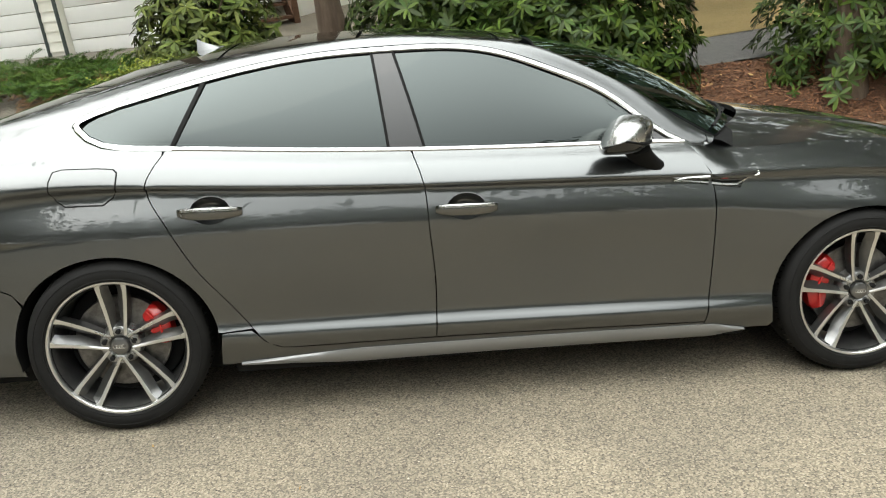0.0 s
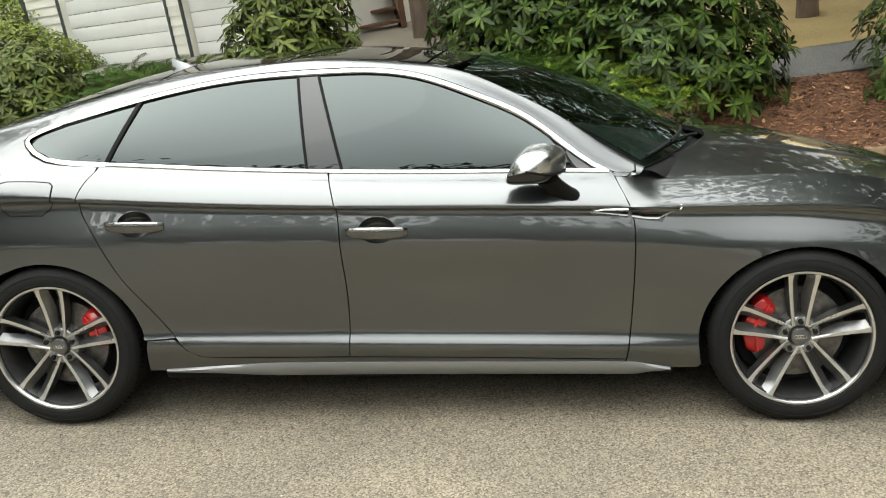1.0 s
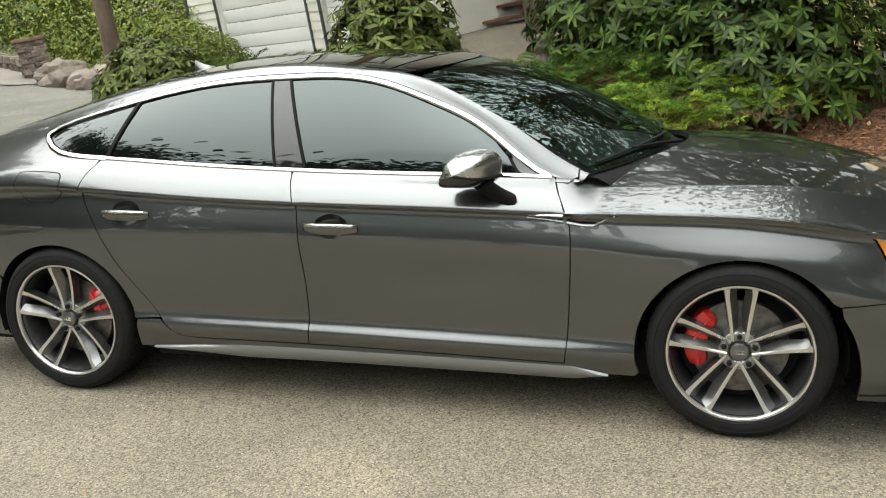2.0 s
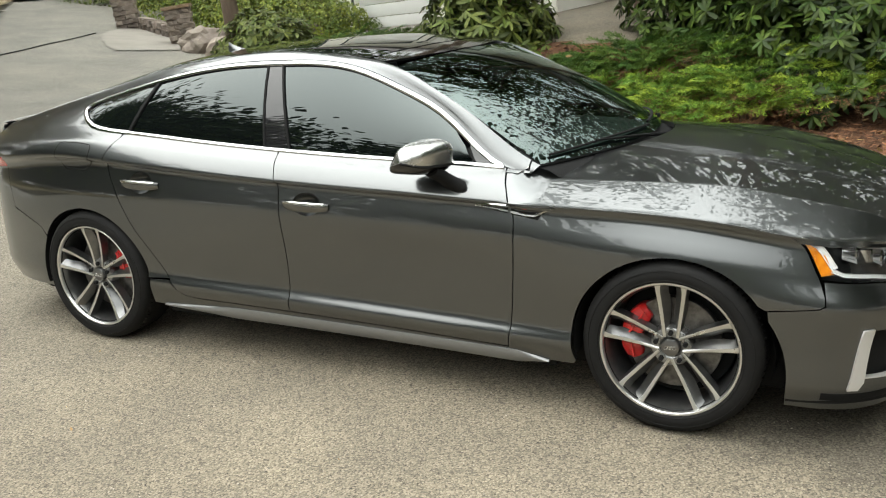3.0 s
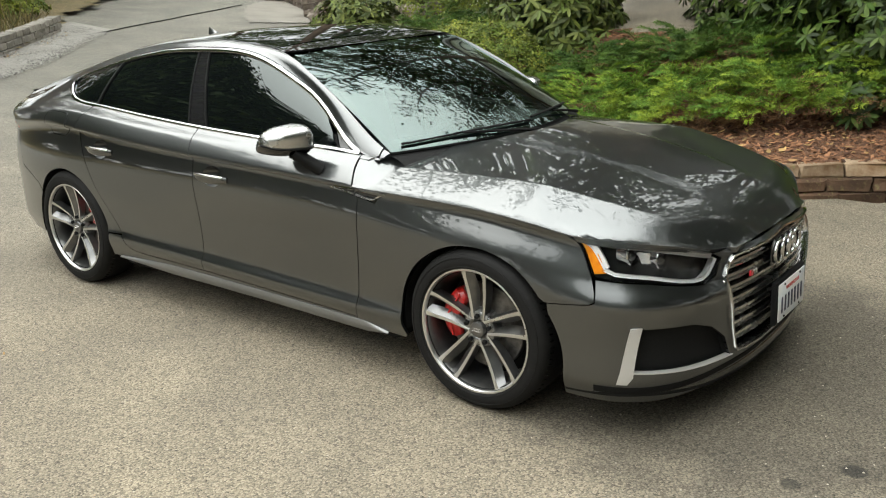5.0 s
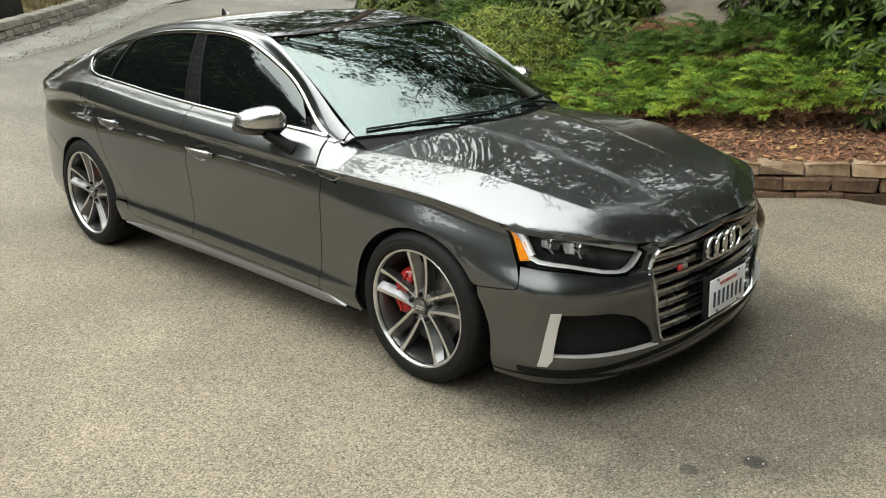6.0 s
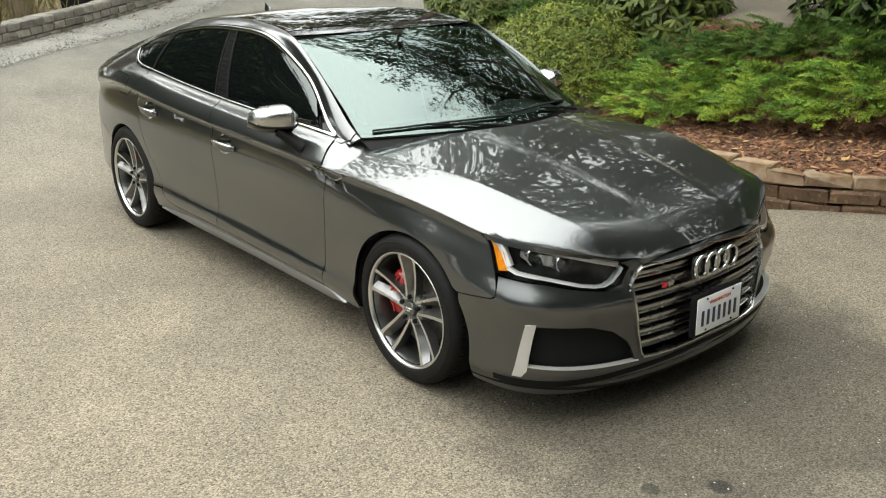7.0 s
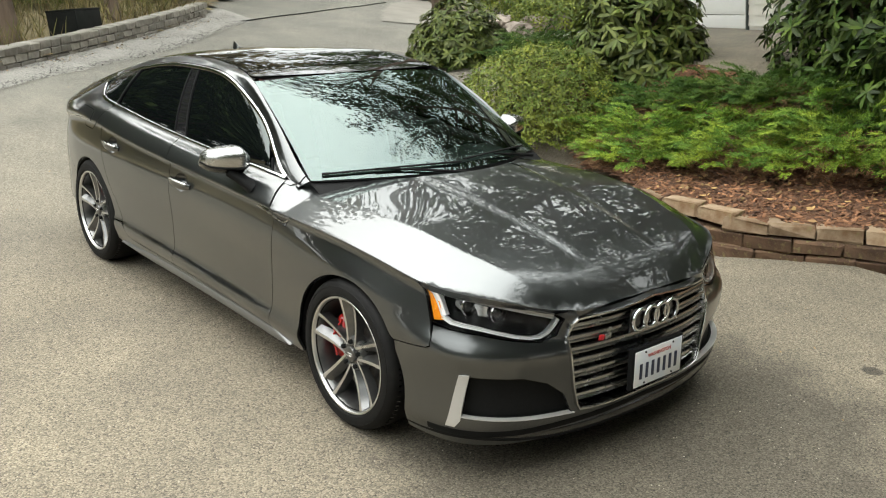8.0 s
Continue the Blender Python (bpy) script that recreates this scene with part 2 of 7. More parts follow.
# ---- the car's skin: one surface over (p, v), p along the plan from the tail round the side to the nose, v up the section ----
PLAN = spline((-3.15, -2.44, 0.0), (-2.78, -2.43, 0.36), (-2.5, -2.36, 0.60), (-2.25, -2.20, 0.770), (-2.0, -1.99, 0.850), (-1.4, -1.4, 0.912), (-0.3, -0.3, 0.905),
              (0.8, 0.8, 0.905), (1.4, 1.4, 0.914), (1.7, 1.70, 0.908), (1.9, 1.895, 0.884), (2.08, 2.055, 0.812), (2.25, 2.165, 0.675), (2.47, 2.235, 0.46),
              (2.70, 2.274, 0.23), (2.92, 2.285, 0.0))
CREASE = spline((-3.15, 0.86, 0.03), (-2.3, 0.862, 0.03), (-1.9, 0.90, 0.02), (-1.55, 0.926, 0.016), (-1.24, 0.916, 0.010), (-0.26, 0.863, 0.002), (0.37, 0.846, 0.002), (0.8, 0.832, 0.010),
                (1.4, 0.822, 0.022), (1.65, 0.797, 0.036), (1.84, 0.762, 0.058), (2.1, 0.742, 0.068), (2.3, 0.708, 0.062), (2.45, 0.676, 0.046), (2.56, 0.672, 0.026), (2.92, 0.685, 0.022))
# height and inset of the lower lines: hem, lower ridge, hollow, flank, bulge, undercut
LOWER = [
    spline((-3.15, 0.22, 0.06), (-2.2, 0.22, 0.05), (-1.4, 0.23, 0.03), (-0.3, 0.225, 0.030), (0.8, 0.215, 0.030), (1.4, 0.20, 0.03), (1.85, 0.165, 0.03), (2.92, 0.17, 0.035)),
    spline((-3.15, 0.33, 0.01), (-2.2, 0.33, 0.01), (-1.4, 0.338, 0.0), (-0.3, 0.324, -0.006), (0.8, 0.304, -0.005), (1.4, 0.285, 0.0), (1.85, 0.26, 0.0), (2.92, 0.27, 0.0)),
    spline((-3.15, 0.44, 0.01), (-2.2, 0.44, 0.01), (-1.4, 0.415, 0.012), (-0.3, 0.394, 0.013), (0.8, 0.374, 0.012), (1.4, 0.38, 0.008), (1.85, 0.385, 0.006), (2.1, 0.40, 0.003), (2.45, 0.39, 0.003), (2.92, 0.38, 0.002)),
    spline((-3.15, 0.56, 0.01), (-2.2, 0.60, 0.01), (-1.4, 0.61, 0.0), (-0.3, 0.57, 0.007), (0.8, 0.55, 0.009), (1.4, 0.55, 0.0), (1.85, 0.52, 0.006), (2.1, 0.515, -0.004), (2.45, 0.50, -0.002), (2.92, 0.48, 0.008)),
    spline((-3.15, 0.70, 0.02), (-2.2, 0.74, 0.02), (-1.4, 0.735, 0.006), (-0.3, 0.715, 0.001), (0.8, 0.685, 0.006), (1.1, 0.674, 0.008), (1.4, 0.668, 0.009), (1.85, 0.63, 0.033), (2.2, 0.60, 0.036), (2.45, 0.575, 0.026), (2.92, 0.57, 0.008)),
    spline((-3.15, 0.82, 0.035), (-2.2, 0.825, 0.035), (-1.4, 0.892, 0.048), (-0.9, 0.874, 0.034), (-0.3, 0.846, 0.026), (0.8, 0.812, 0.031), (1.1, 0.802, 0.040), (1.4, 0.790, 0.050), (1.85, 0.735, 0.060), (2.2, 0.69, 0.06), (2.45, 0.65, 0.042), (2.56, 0.645, 0.016), (2.92, 0.655, 0.014)),
]
BELT = spline((-2.4, 0.62, 0.935), (-2.0, 0.735, 0.985), (-1.6, 0.79, 1.03), (-1.3, 0.80, 1.038), (-0.856, 0.80, 1.011), (-0.316, 0.795, 0.979), (0.3, 0.785, 0.958), (0.72, 0.768, 0.943), (0.95, 0.745, 0.922))
FRAME = spline((-2.4, 0.55, 0.975), (-2.1, 0.60, 1.03), (-1.8, 0.645, 1.092), (-1.5, 0.678, 1.158), (-1.02, 0.665, 1.274), (-0.64, 0.642, 1.334), (-0.33, 0.635, 1.347), (0.055, 0.645, 1.313),
               (0.27, 0.665, 1.234), (0.485, 0.70, 1.122), (0.72, 0.757, 0.952), (0.95, 0.735, 0.934))
RAIL = spline((-2.4, 0.50, 0.985), (-2.1, 0.53, 1.06), (-1.8, 0.56, 1.135), (-1.5, 0.575, 1.207), (-1.1, 0.58, 1.302), (-0.64, 0.575, 1.366), (-0.33, 0.57, 1.379), (0.0, 0.578, 1.352),
              (0.20, 0.615, 1.316), (0.385, 0.653, 1.236), (0.585, 0.686, 1.127), (0.87, 0.72, 0.951), (0.95, 0.722, 0.930))
SPINE = spline((-2.42, 1.0), (-2.2, 1.045), (-1.844, 1.153), (-1.523, 1.245), (-1.213, 1.325), (-0.833, 1.378), (-0.471, 1.392), (-0.2, 1.387), (0.1, 1.362), (0.3, 1.325), (0.95, 1.02))


def pchip(ys, v):
    """A smooth curve through evenly spaced values that never overshoots them."""
    n = len(ys)
    v = min(max(v, 0.0), n - 1.0)
    i = min(int(v), n - 2)
    f = v - i

    def slope(k):
        if k == 0:
            return ys[1] - ys[0]
        if k == n - 1:
            return ys[-1] - ys[-2]
        a, b = ys[k] - ys[k - 1], ys[k + 1] - ys[k]
        return 0.0 if a * b <= 0 else 2 * a * b / (a + b)
    y0, y1, d0, d1 = ys[i], ys[i + 1], slope(i), slope(i + 1)
    return y0 + f * (d0 + f * (3 * (y1 - y0) - 2 * d0 - d1 + f * (2 * (y0 - y1) + d0 + d1)))


STATIONS = {}


def station(p):
    """The section's lines at p: x, y and z of each level."""
    key = round(p, 5)
    if key in STATIONS:
        return STATIONS[key]
    x, y = PLAN(p)
    xa, ya = PLAN(p - 0.01)
    xb, yb = PLAN(p + 0.01)
    nx, ny = yb - ya, -(xb - xa)          # outward for the +y half is (-dy, dx) turned
    ln = math.hypot(nx, ny) or 1.0
    nx, ny = -nx / ln, -ny / ln
    if -1.9 < p < 1.6:
        nx, ny = 0.0, 1.0
    else:
        k = smooth(p, 1.6, 1.9) if p > 0 else smooth(-p, 1.9, 2.15)
        nx, ny = nx * k, ny * k + (1 - k)
        ln = math.hypot(nx, ny)
        nx, ny = -abs(nx) / ln if p < 0 else abs(nx) / ln, abs(ny) / ln
    xs, ys, zs = [], [], []
    for line in LOWER:
        z, d = line(p)
        xs.append(x - nx * d), ys.append(max(y - ny * d, 0.0)), zs.append(z)
    z, d = CREASE(p)
    xs.append(x - nx * d), ys.append(max(y - ny * d, 0.0)), zs.append(z)
    q = min(max(p, -2.4), 0.95)
    by, bz = BELT(q)
    xs.append(q), ys.append(0.5 * (ys[6] + by) + 0.012), zs.append(0.5 * (zs[6] + bz) + 0.010)
    xs.append(q), ys.append(by), zs.append(bz)
    for line in (FRAME, RAIL):
        ly, lz = line(q)
        xs.append(q), ys.append(ly), zs.append(lz)
    sz = SPINE(q)[0]
    xs.append(q), ys.append(0.52 * ys[10]), zs.append(zs[10] + 0.74 * (sz - zs[10]))
    xs.append(q), ys.append(0.0), zs.append(sz)
    STATIONS[key] = (xs, ys, zs)
    return STATIONS[key]


def skin(p, v):
    xs, ys, zs = station(p)
    q = Vector((pchip(xs, v), -pchip(ys, v), pchip(zs, v)))
    if 9.0 < v < 10.0:
        q += Vector((0, -0.5, 0.86)) * (0.005 * math.sin(math.pi * (v - 9.0)))
    return q


def skin_normal(p, v, e=0.004):
    a = skin(p + e, v) - skin(p - e, v)
    b = skin(p, min(v + 0.03, 12)) - skin(p, max(v - 0.03, 0))
    n = a.cross(b)
    return n.normalized() if n.length > 1e-12 else Vector((0, 0, 1))


def level(p, z, lo=0.0, hi=6.0):
    """The v at which the skin has the height z at p."""
    for _ in range(26):
        mid = 0.5 * (lo + hi)
        if skin(p, mid).z < z:
            lo = mid
        else:
            hi = mid
    return 0.5 * (lo + hi)


def inside(poly, x, y):
    hit = False
    j = len(poly) - 1
    for i in range(len(poly)):
        (xi, yi), (xj, yj) = poly[i], poly[j]
        if (yi > y) != (yj > y) and x < (xj - xi) * (y - yi) / (yj - yi) + xi:
            hit = not hit
        j = i
    return hit


def dense(poly, du, dv):
    out = []
    for (a, b), (c, d) in zip(poly, poly[1:] + poly[:1]):
        n = max(1, int(math.ceil(max(abs(c - a) / du, abs(d - b) / dv))))
        out += [(a + (c - a) * k / n, b + (d - b) * k / n) for k in range(n)]
    return out


def sheet(name, surface, normal, outline, mat, parent, holes=(), du=0.04, dv=0.25, lift=0.0, flange=0.012, side=-1, label="", stretch=0.14, thick=0.0, lines=()):
    """A panel: the region of a surface inside an outline, with turned-in edges and true normals. side +1 mirrors it."""
    loops = [dense(list(outline), du, dv)] + [dense(list(h), du, dv) for h in holes]
    pts, edges = [], []
    for lp in loops:
        s = len(pts)
        pts += lp
        edges += [(s + i, s + (i + 1) % len(lp)) for i in range(len(lp))]
    for ln in lines:
        edges += [(len(pts) + i, len(pts) + i + 1) for i in range(len(ln) - 1)]
        pts += ln
    border = np.array(pts) * (1, stretch)
    us, vs = [q[0] for q in loops[0]], [q[1] for q in loops[0]]
    near = 0.3 * min(du, dv * stretch)
    for i in range(int(math.floor(min(us) / du)), int(math.ceil(max(us) / du)) + 1):
        for j in range(int(math.floor(min(vs) / dv)), int(math.ceil(max(vs) / dv)) + 1):
            u, v = i * du, j * dv
            if inside(loops[0], u, v) and not any(inside(h, u, v) for h in loops[1:]):
                if np.min(np.sum((border - (u, v * stretch)) ** 2, axis=1)) > near * near:
                    pts.append((u, v))
    res = delaunay_2d_cdt([Vector((u, v * stretch)) for u, v in pts], edges, [], 0, 1e-7)
    flat = [(q.x, q.y / stretch) for q in res[0]]
    tris = []
    for f in res[2]:
        cu = sum(flat[i][0] for i in f) / 3
        cv = sum(flat[i][1] for i in f) / 3
        if inside(loops[0], cu, cv) and not any(inside(h, cu, cv) for h in loops[1:]):
            (ax, ay), (bx, by), (cx, cy) = (flat[i] for i in f)
            tris.append(tuple(f) if (bx - ax) * (cy - ay) - (by - ay) * (cx - ax) > 0 else tuple(f)[::-1])
    use = sorted({i for f in tris for i in f})
    remap = {i: k for k, i in enumerate(use)}
    tris = [tuple(remap[i] for i in f) for f in tris]
    nor = [normal(*flat[i]) for i in use]
    ver = [surface(*flat[i]) + n * lift for i, n in zip(use, nor)]
    count = {}
    for f in tris:
        for a, b in ((f[0], f[1]), (f[1], f[2]), (f[2], f[0])):
            count[(a, b)] = count.get((a, b), 0) + 1
    rim = [(a, b) for (a, b) in count if (b, a) not in count]
    faces, normals = list(tris), [n.copy() for n in nor]
    depth = thick or flange
    if depth:
        top, low = {}, {}
        for a, b in rim:
            for i in (a, b):
                if i not in top:
                    top[i] = len(ver)
                    ver.append(ver[i].copy()), normals.append(Vector((0, 0, 0)))
                    low[i] = len(ver)
                    ver.append(ver[i] - nor[i] * depth), normals.append(Vector((0, 0, 0)))
            faces.append((top[b], top[a], low[a], low[b]))
    if side > 0:
        ver = [Vector((v.x, -v.y, v.z)) for v in ver]
        normals = [Vector((n.x, -n.y, n.z)) for n in normals]
        faces = [f[::-1] for f in faces]
    me = bpy.data.meshes.new(name)
    me.from_pydata([tuple(v) for v in ver], [], faces)
    me.shade_smooth()
    me.normals_split_custom_set_from_vertices([tuple(n) for n in normals])
    return mesh_ob(name, me, mat, parent, label)


def panel(name, outline, mat, parent, **more):
    return sheet(name, skin, skin_normal, outline, mat, parent, **more)


def strip(name, path, width, mat, parent, lift=0.004, depth=0.012, side=-1, label="", surface=skin, normal=skin_normal, taper=None):
    """A raised moulding along a path of (p, v) on the skin; width in metres, across the path."""
    pts = [surface(*q) for q in path]
    nrm = [normal(*q) for q in path]
    bm = bmesh.new()
    rows = []
    for i, (p, n) in enumerate(zip(pts, nrm)):
        way = (pts[min(i + 1, len(pts) - 1)] - pts[max(i - 1, 0)]).normalized()
        across = way.cross(n).normalized()
        w = width * (taper(i / (len(pts) - 1)) if taper else 1.0) / 2
        sec = [(-w, -depth), (-w, lift * 0.4), (-0.6 * w, lift), (0.6 * w, lift), (w, lift * 0.4), (w, -depth)]
        row = [p + across * a + n * b for a, b in sec]
        if side > 0:
            row = [Vector((q.x, -q.y, q.z)) for q in row]
        rows.append([bm.verts.new(q) for q in row])
    for a, b in zip(rows, rows[1:]):
        for k in range(5):
            bm.faces.new((a[k], a[k + 1], b[k + 1], b[k]))
    bm.faces.new(rows[0])
    bm.faces.new(rows[-1][::-1])
    return part(name, bm, mat, parent, label, smooth=50)

# ---- the car ----
HUB_F, HUB_R, HUB_Z = 1.4125, -1.4125, 0.330
car = thing("car", G.copy(), "parked dark grey metallic sedan with silver mirrors and red calipers", "car")


def line(*rows):
    return spline(*sorted(rows))


FSEAM = line((0.20, 0.775), (0.257, 0.787), (0.475, 0.810), (0.69, 0.819), (0.836, 0.800), (0.932, 0.752), (0.96, 0.74))
BSEAM = line((0.28, -0.249), (0.538, -0.242), (0.719, -0.255), (0.863, -0.266), (0.972, -0.300), (1.0, -0.31))
RSEAM = line((0.280, -0.765), (0.298, -0.84), (0.325, -0.885), (0.381, -0.93), (0.47, -0.995), (0.596, -1.092), (0.797, -1.205), (0.90, -1.248), (0.935, -1.24), (1.022, -1.180), (1.05, -1.16))
DOORLOW = line((-1.1, 0.292), (-0.79, 0.288), (-0.245, 0.281), (0.787, 0.258), (0.9, 0.256))
GAP = 0.0022


def seam(f, z0, z1, off=0.0, n=22):
    """A seam as (p, v) points from one height to another."""
    out = []
    for k in range(n + 1):
        z = z0 + (z1 - z0) * k / n
        x = f(z)[0] + off
        out.append((x, level(x, z, 0.0, 8.0)))
    return out


def low_edge(x0, x1, off, n=14):
    return [(x, level(x, DOORLOW(x)[0] + off, 0.0, 3.0)) for x in (x0 + (x1 - x0) * k / n for k in range(n + 1))]


def arch(cx, a0, a1, n=40):
    out = []
    for k in range(n + 1):
        a = radians(a0 + (a1 - a0) * k / n)
        x, z = cx + 0.366 * math.cos(a), HUB_Z + 0.345 * math.sin(a)
        out.append((x, level(x, z, 0.0, 5.0)))
    return out


def at_z(p, z):
    return (p, level(p, z, 0.0, 6.0))


GLASS_LOW, GLASS_TOP = 8.03, 8.865
HEADLIGHT = [(1.815, 5.8), (1.86, 4.9), (1.915, 4.05), (2.0, 4.0), (2.13, 4.02), (2.27, 3.9), (2.37, 3.85), (2.44, 4.15), (2.475, 4.85), (2.44, 5.45), (2.32, 5.8), (2.1, 5.88), (1.95, 5.86)]
VENT = [(2.065, 2.42), (2.30, 2.35), (2.40, 2.1), (2.48, 1.65), (2.52, 1.0), (2.30, 1.12), (2.05, 1.24)]
GRILLE = [(2.92, 1.05), (2.72, 1.05), (2.545, 1.12), (2.50, 2.4), (2.482, 3.95), (2.525, 4.85), (2.60, 5.1), (2.92, 5.3)]

doors = {}
BOWLS = {"front": (-0.115, 0.776), "rear": (-1.033, 0.822)}


def bowl_rim(key, grow=1.0):
    p0, z0 = BOWLS[key]
    out = []
    for k in range(28):
        a = 2 * math.pi * k / 28
        p = p0 + 0.070 * grow * math.cos(a)
        out.append((p, level(p, z0 - 0.004 + 0.048 * grow * math.sin(a))))
    return out


for side in (-1, 1):
    # front door
    ol = low_edge(BSEAM(0.29)[0] + GAP, FSEAM(0.262)[0] - GAP, 0.002)
    ol += seam(FSEAM, 0.268, 0.925, -GAP)
    ol += [(0.745, 7.97), (-0.295, 7.97)]
    ol += seam(BSEAM, 0.962, 0.300, GAP)
    doors["front", side] = panel("front_door", ol, PAINT, car, side=side, holes=[bowl_rim("front")])
    # rear door
    ol = low_edge(-0.77, BSEAM(0.29)[0] - GAP, 0.002)
    ol += seam(BSEAM, 0.300, 0.962, -GAP)
    ol += [(-0.306, 7.97), (-1.175, 7.97)]
    ol += seam(RSEAM, 1.012, 0.293, GAP, 40)
    doors["rear", side] = panel("rear_door", ol, PAINT, car, side=side, holes=[bowl_rim("rear")])
    # front wing
    ol = [(FSEAM(0.22)[0] + GAP, 0.05)] + seam(FSEAM, 0.23, 0.822, GAP)
    ol += [(FSEAM(0.826)[0] + GAP + 0.05 * k, 5.93) for k in range(0, 20)] + [(1.80, 5.93)]
    ol += [(1.808, 5.7), (1.853, 4.9), (1.908, 4.0), (1.925, 3.5), at_z(1.925, 0.545), at_z(1.91, 0.535), at_z(1.80, 0.523), at_z(1.735, 0.517)]
    ol += arch(HUB_F, 31, 196)[1:]
    ol += [(HUB_F - 0.365, 0.05)]
    panel("front_wing", ol, PAINT, car, side=side)
    # rear quarter with the pillar and roof side
    ol = [at_z(-1.035, 0.365)] + [q for q in seam(RSEAM, 0.372, 1.012, -GAP, 36)]
    ol += [(-1.188, 7.97), (-1.28, 8.0), (-1.38, 8.1), (-1.46, 8.34), (-1.515, 8.66), (-1.50, 8.82), (-1.44, 8.93), (-1.34, 9.0)]
    ol += [(-1.0, 9.0), (-0.5, 9.0), (0.0, 9.0), (0.3, 9.0), (0.5, 9.0), (0.72, 9.0), (0.80, 9.0), (0.83, 9.4), (0.83, 9.97), (0.5, 9.97), (0.0, 9.97), (-0.6, 9.97), (-1.2, 9.97), (-1.8, 9.97), (-2.25, 9.97)]
    ol += [(-2.3, 8.0), (-2.2, 6.9), (-2.1, 6.0), (-2.06, 5.0), (-1.98, 3.2), at_z(-1.76, 0.555)]
    ol += arch(HUB_R, 148, 6)
    panel("quarter_panel", ol, PAINT, car, side=side, du=0.035)
    # sill
    ol = [(-1.05, 0.02), (0.775, 0.02)] + [(FSEAM(0.23)[0] - GAP, 0.35), (FSEAM(0.25)[0] - GAP, level(0.78, 0.256, 0, 3))]
    ol += low_edge(0.775, -0.76, -0.003) + [at_z(-0.838, 0.294), at_z(-0.886, 0.322), at_z(-0.93, 0.364), at_z(-1.035, 0.36)]
    panel("sill", ol, PAINT, car, side=side)
    # nose half
    ol = [(1.812, 0.02), (2.92, 0.02)] + GRILLE + [(2.92, 5.93), (2.60, 5.93), (2.50, 5.93)] + [(p + (0.006 if p > 2.43 else 0), v - (0.05 if v < 4.2 else 0)) for p, v in HEADLIGHT[9:2:-1]]
    ol = [q for q in ol]
    ol += [(1.925, 3.95), (1.93, 3.5), at_z(1.93, 0.541), at_z(1.91, 0.531), at_z(1.80, 0.519), at_z(1.742, 0.513)]
    ol += [(p + 0.046 * k / 12, v) for k, (p, v) in enumerate(arch(HUB_F, 29, -14, 12))][1:]
    panel("front_bumper", ol, PAINT, car, side=side, holes=[VENT], du=0.03, dv=0.2)
    # tail half
    ol = [(-3.15, 0.02), (-1.765, 0.02)] + arch(HUB_R, 194, 150, 12) + [at_z(-1.757, 0.549), (-1.98, 3.15), (-2.065, 5.0), (-2.12, 5.0), (-2.6, 5.0), (-3.15, 5.0)]
    panel("rear_bumper", ol, PAINT, car, side=side)
    ol = [(-2.068, 5.03), (-3.15, 5.03), (-3.15, 5.97), (-2.105, 5.97)]
    panel("tail_light", ol, LAMP_RED, car, side=side, label="red glossy tail lamp")
    # side glass: panes bowed slightly outward between the belt and the roof frame
    def pane(p, v):
        s = (v - GLASS_LOW) / (GLASS_TOP - GLASS_LOW)
        a, b = skin(p, GLASS_LOW), skin(p, GLASS_TOP)
        bow = 0.016 * 4 * s * (1 - s) * smooth(p, -1.48, -1.15)
        return a.lerp(b, s) + Vector((0, -0.9, 0.4)) * bow

    def pane_normal(p, v, e=0.02):
        return (pane(p + e, v) - pane(p - e, v)).cross(pane(p, v + e) - pane(p, v - e)).normalized()

    ol = [(-1.163, GLASS_LOW), (-1.29, 8.05), (-1.38, 8.16), (-1.45, 8.40), (-1.478, 8.60), (-1.46, 8.70), (-1.36, GLASS_TOP), (-1.047, GLASS_TOP)]
    sheet("quarter_window", pane, pane_normal, ol, GLASS_DARK, car, side=side, lift=-0.006, flange=0.004)
    ol = [(-1.148, GLASS_LOW), (-0.385, GLASS_LOW), (-0.425, GLASS_TOP), (-1.03, GLASS_TOP)]
    sheet("rear_window", pane, pane_normal, ol, GLASS_DARK, car, side=side, lift=-0.006, flange=0.004)
    ol = [(-0.245, GLASS_LOW), (0.612, GLASS_LOW), (0.568, 8.62), (0.50, GLASS_TOP), (-0.338, GLASS_TOP)]
    sheet("front_window", pane, pane_normal, ol, GLASS_DARK, car, side=side, lift=-0.006, flange=0.004)
    ol = [(0.632, GLASS_LOW), (0.70, GLASS_LOW), (0.70, 8.5), (0.66, GLASS_TOP - 0.02), (0.58, GLASS_TOP), (0.585, 8.6)]
    panel("mirror_window", ol, BLACK_GLOSS, car, side=side, lift=-0.005, flange=0.004)
    ol = [(-0.378, GLASS_LOW), (-0.254, GLASS_LOW), (-0.345, GLASS_TOP), (-0.417, GLASS_TOP)]
    sheet("pillar_cover", pane, pane_normal, ol, PILLAR, car, side=side, lift=-0.003, flange=0.006)
    for xa, xb in ((-0.382, -0.421), (-0.250, -0.3415)):
        strip("pillar_seal", [(xa + (xb - xa) * k / 8, GLASS_LOW + (GLASS_TOP - GLASS_LOW) * k / 8) for k in range(9)], 0.010, BLACK_TRIM, car, lift=0.001, side=side, surface=pane, normal=pane_normal)
    strip("window_divider", [(-1.156 + 0.117 * k / 8, GLASS_LOW + (GLASS_TOP - GLASS_LOW) * k / 8) for k in range(9)], 0.016, BLACK_TRIM, car, lift=0.002, side=side, surface=pane, normal=pane_normal)
    strip("window_divider", [(0.622 - 0.045 * k / 6, GLASS_LOW + 0.58 * k / 6) for k in range(7)], 0.012, BLACK_TRIM, car, lift=0.0, side=side)
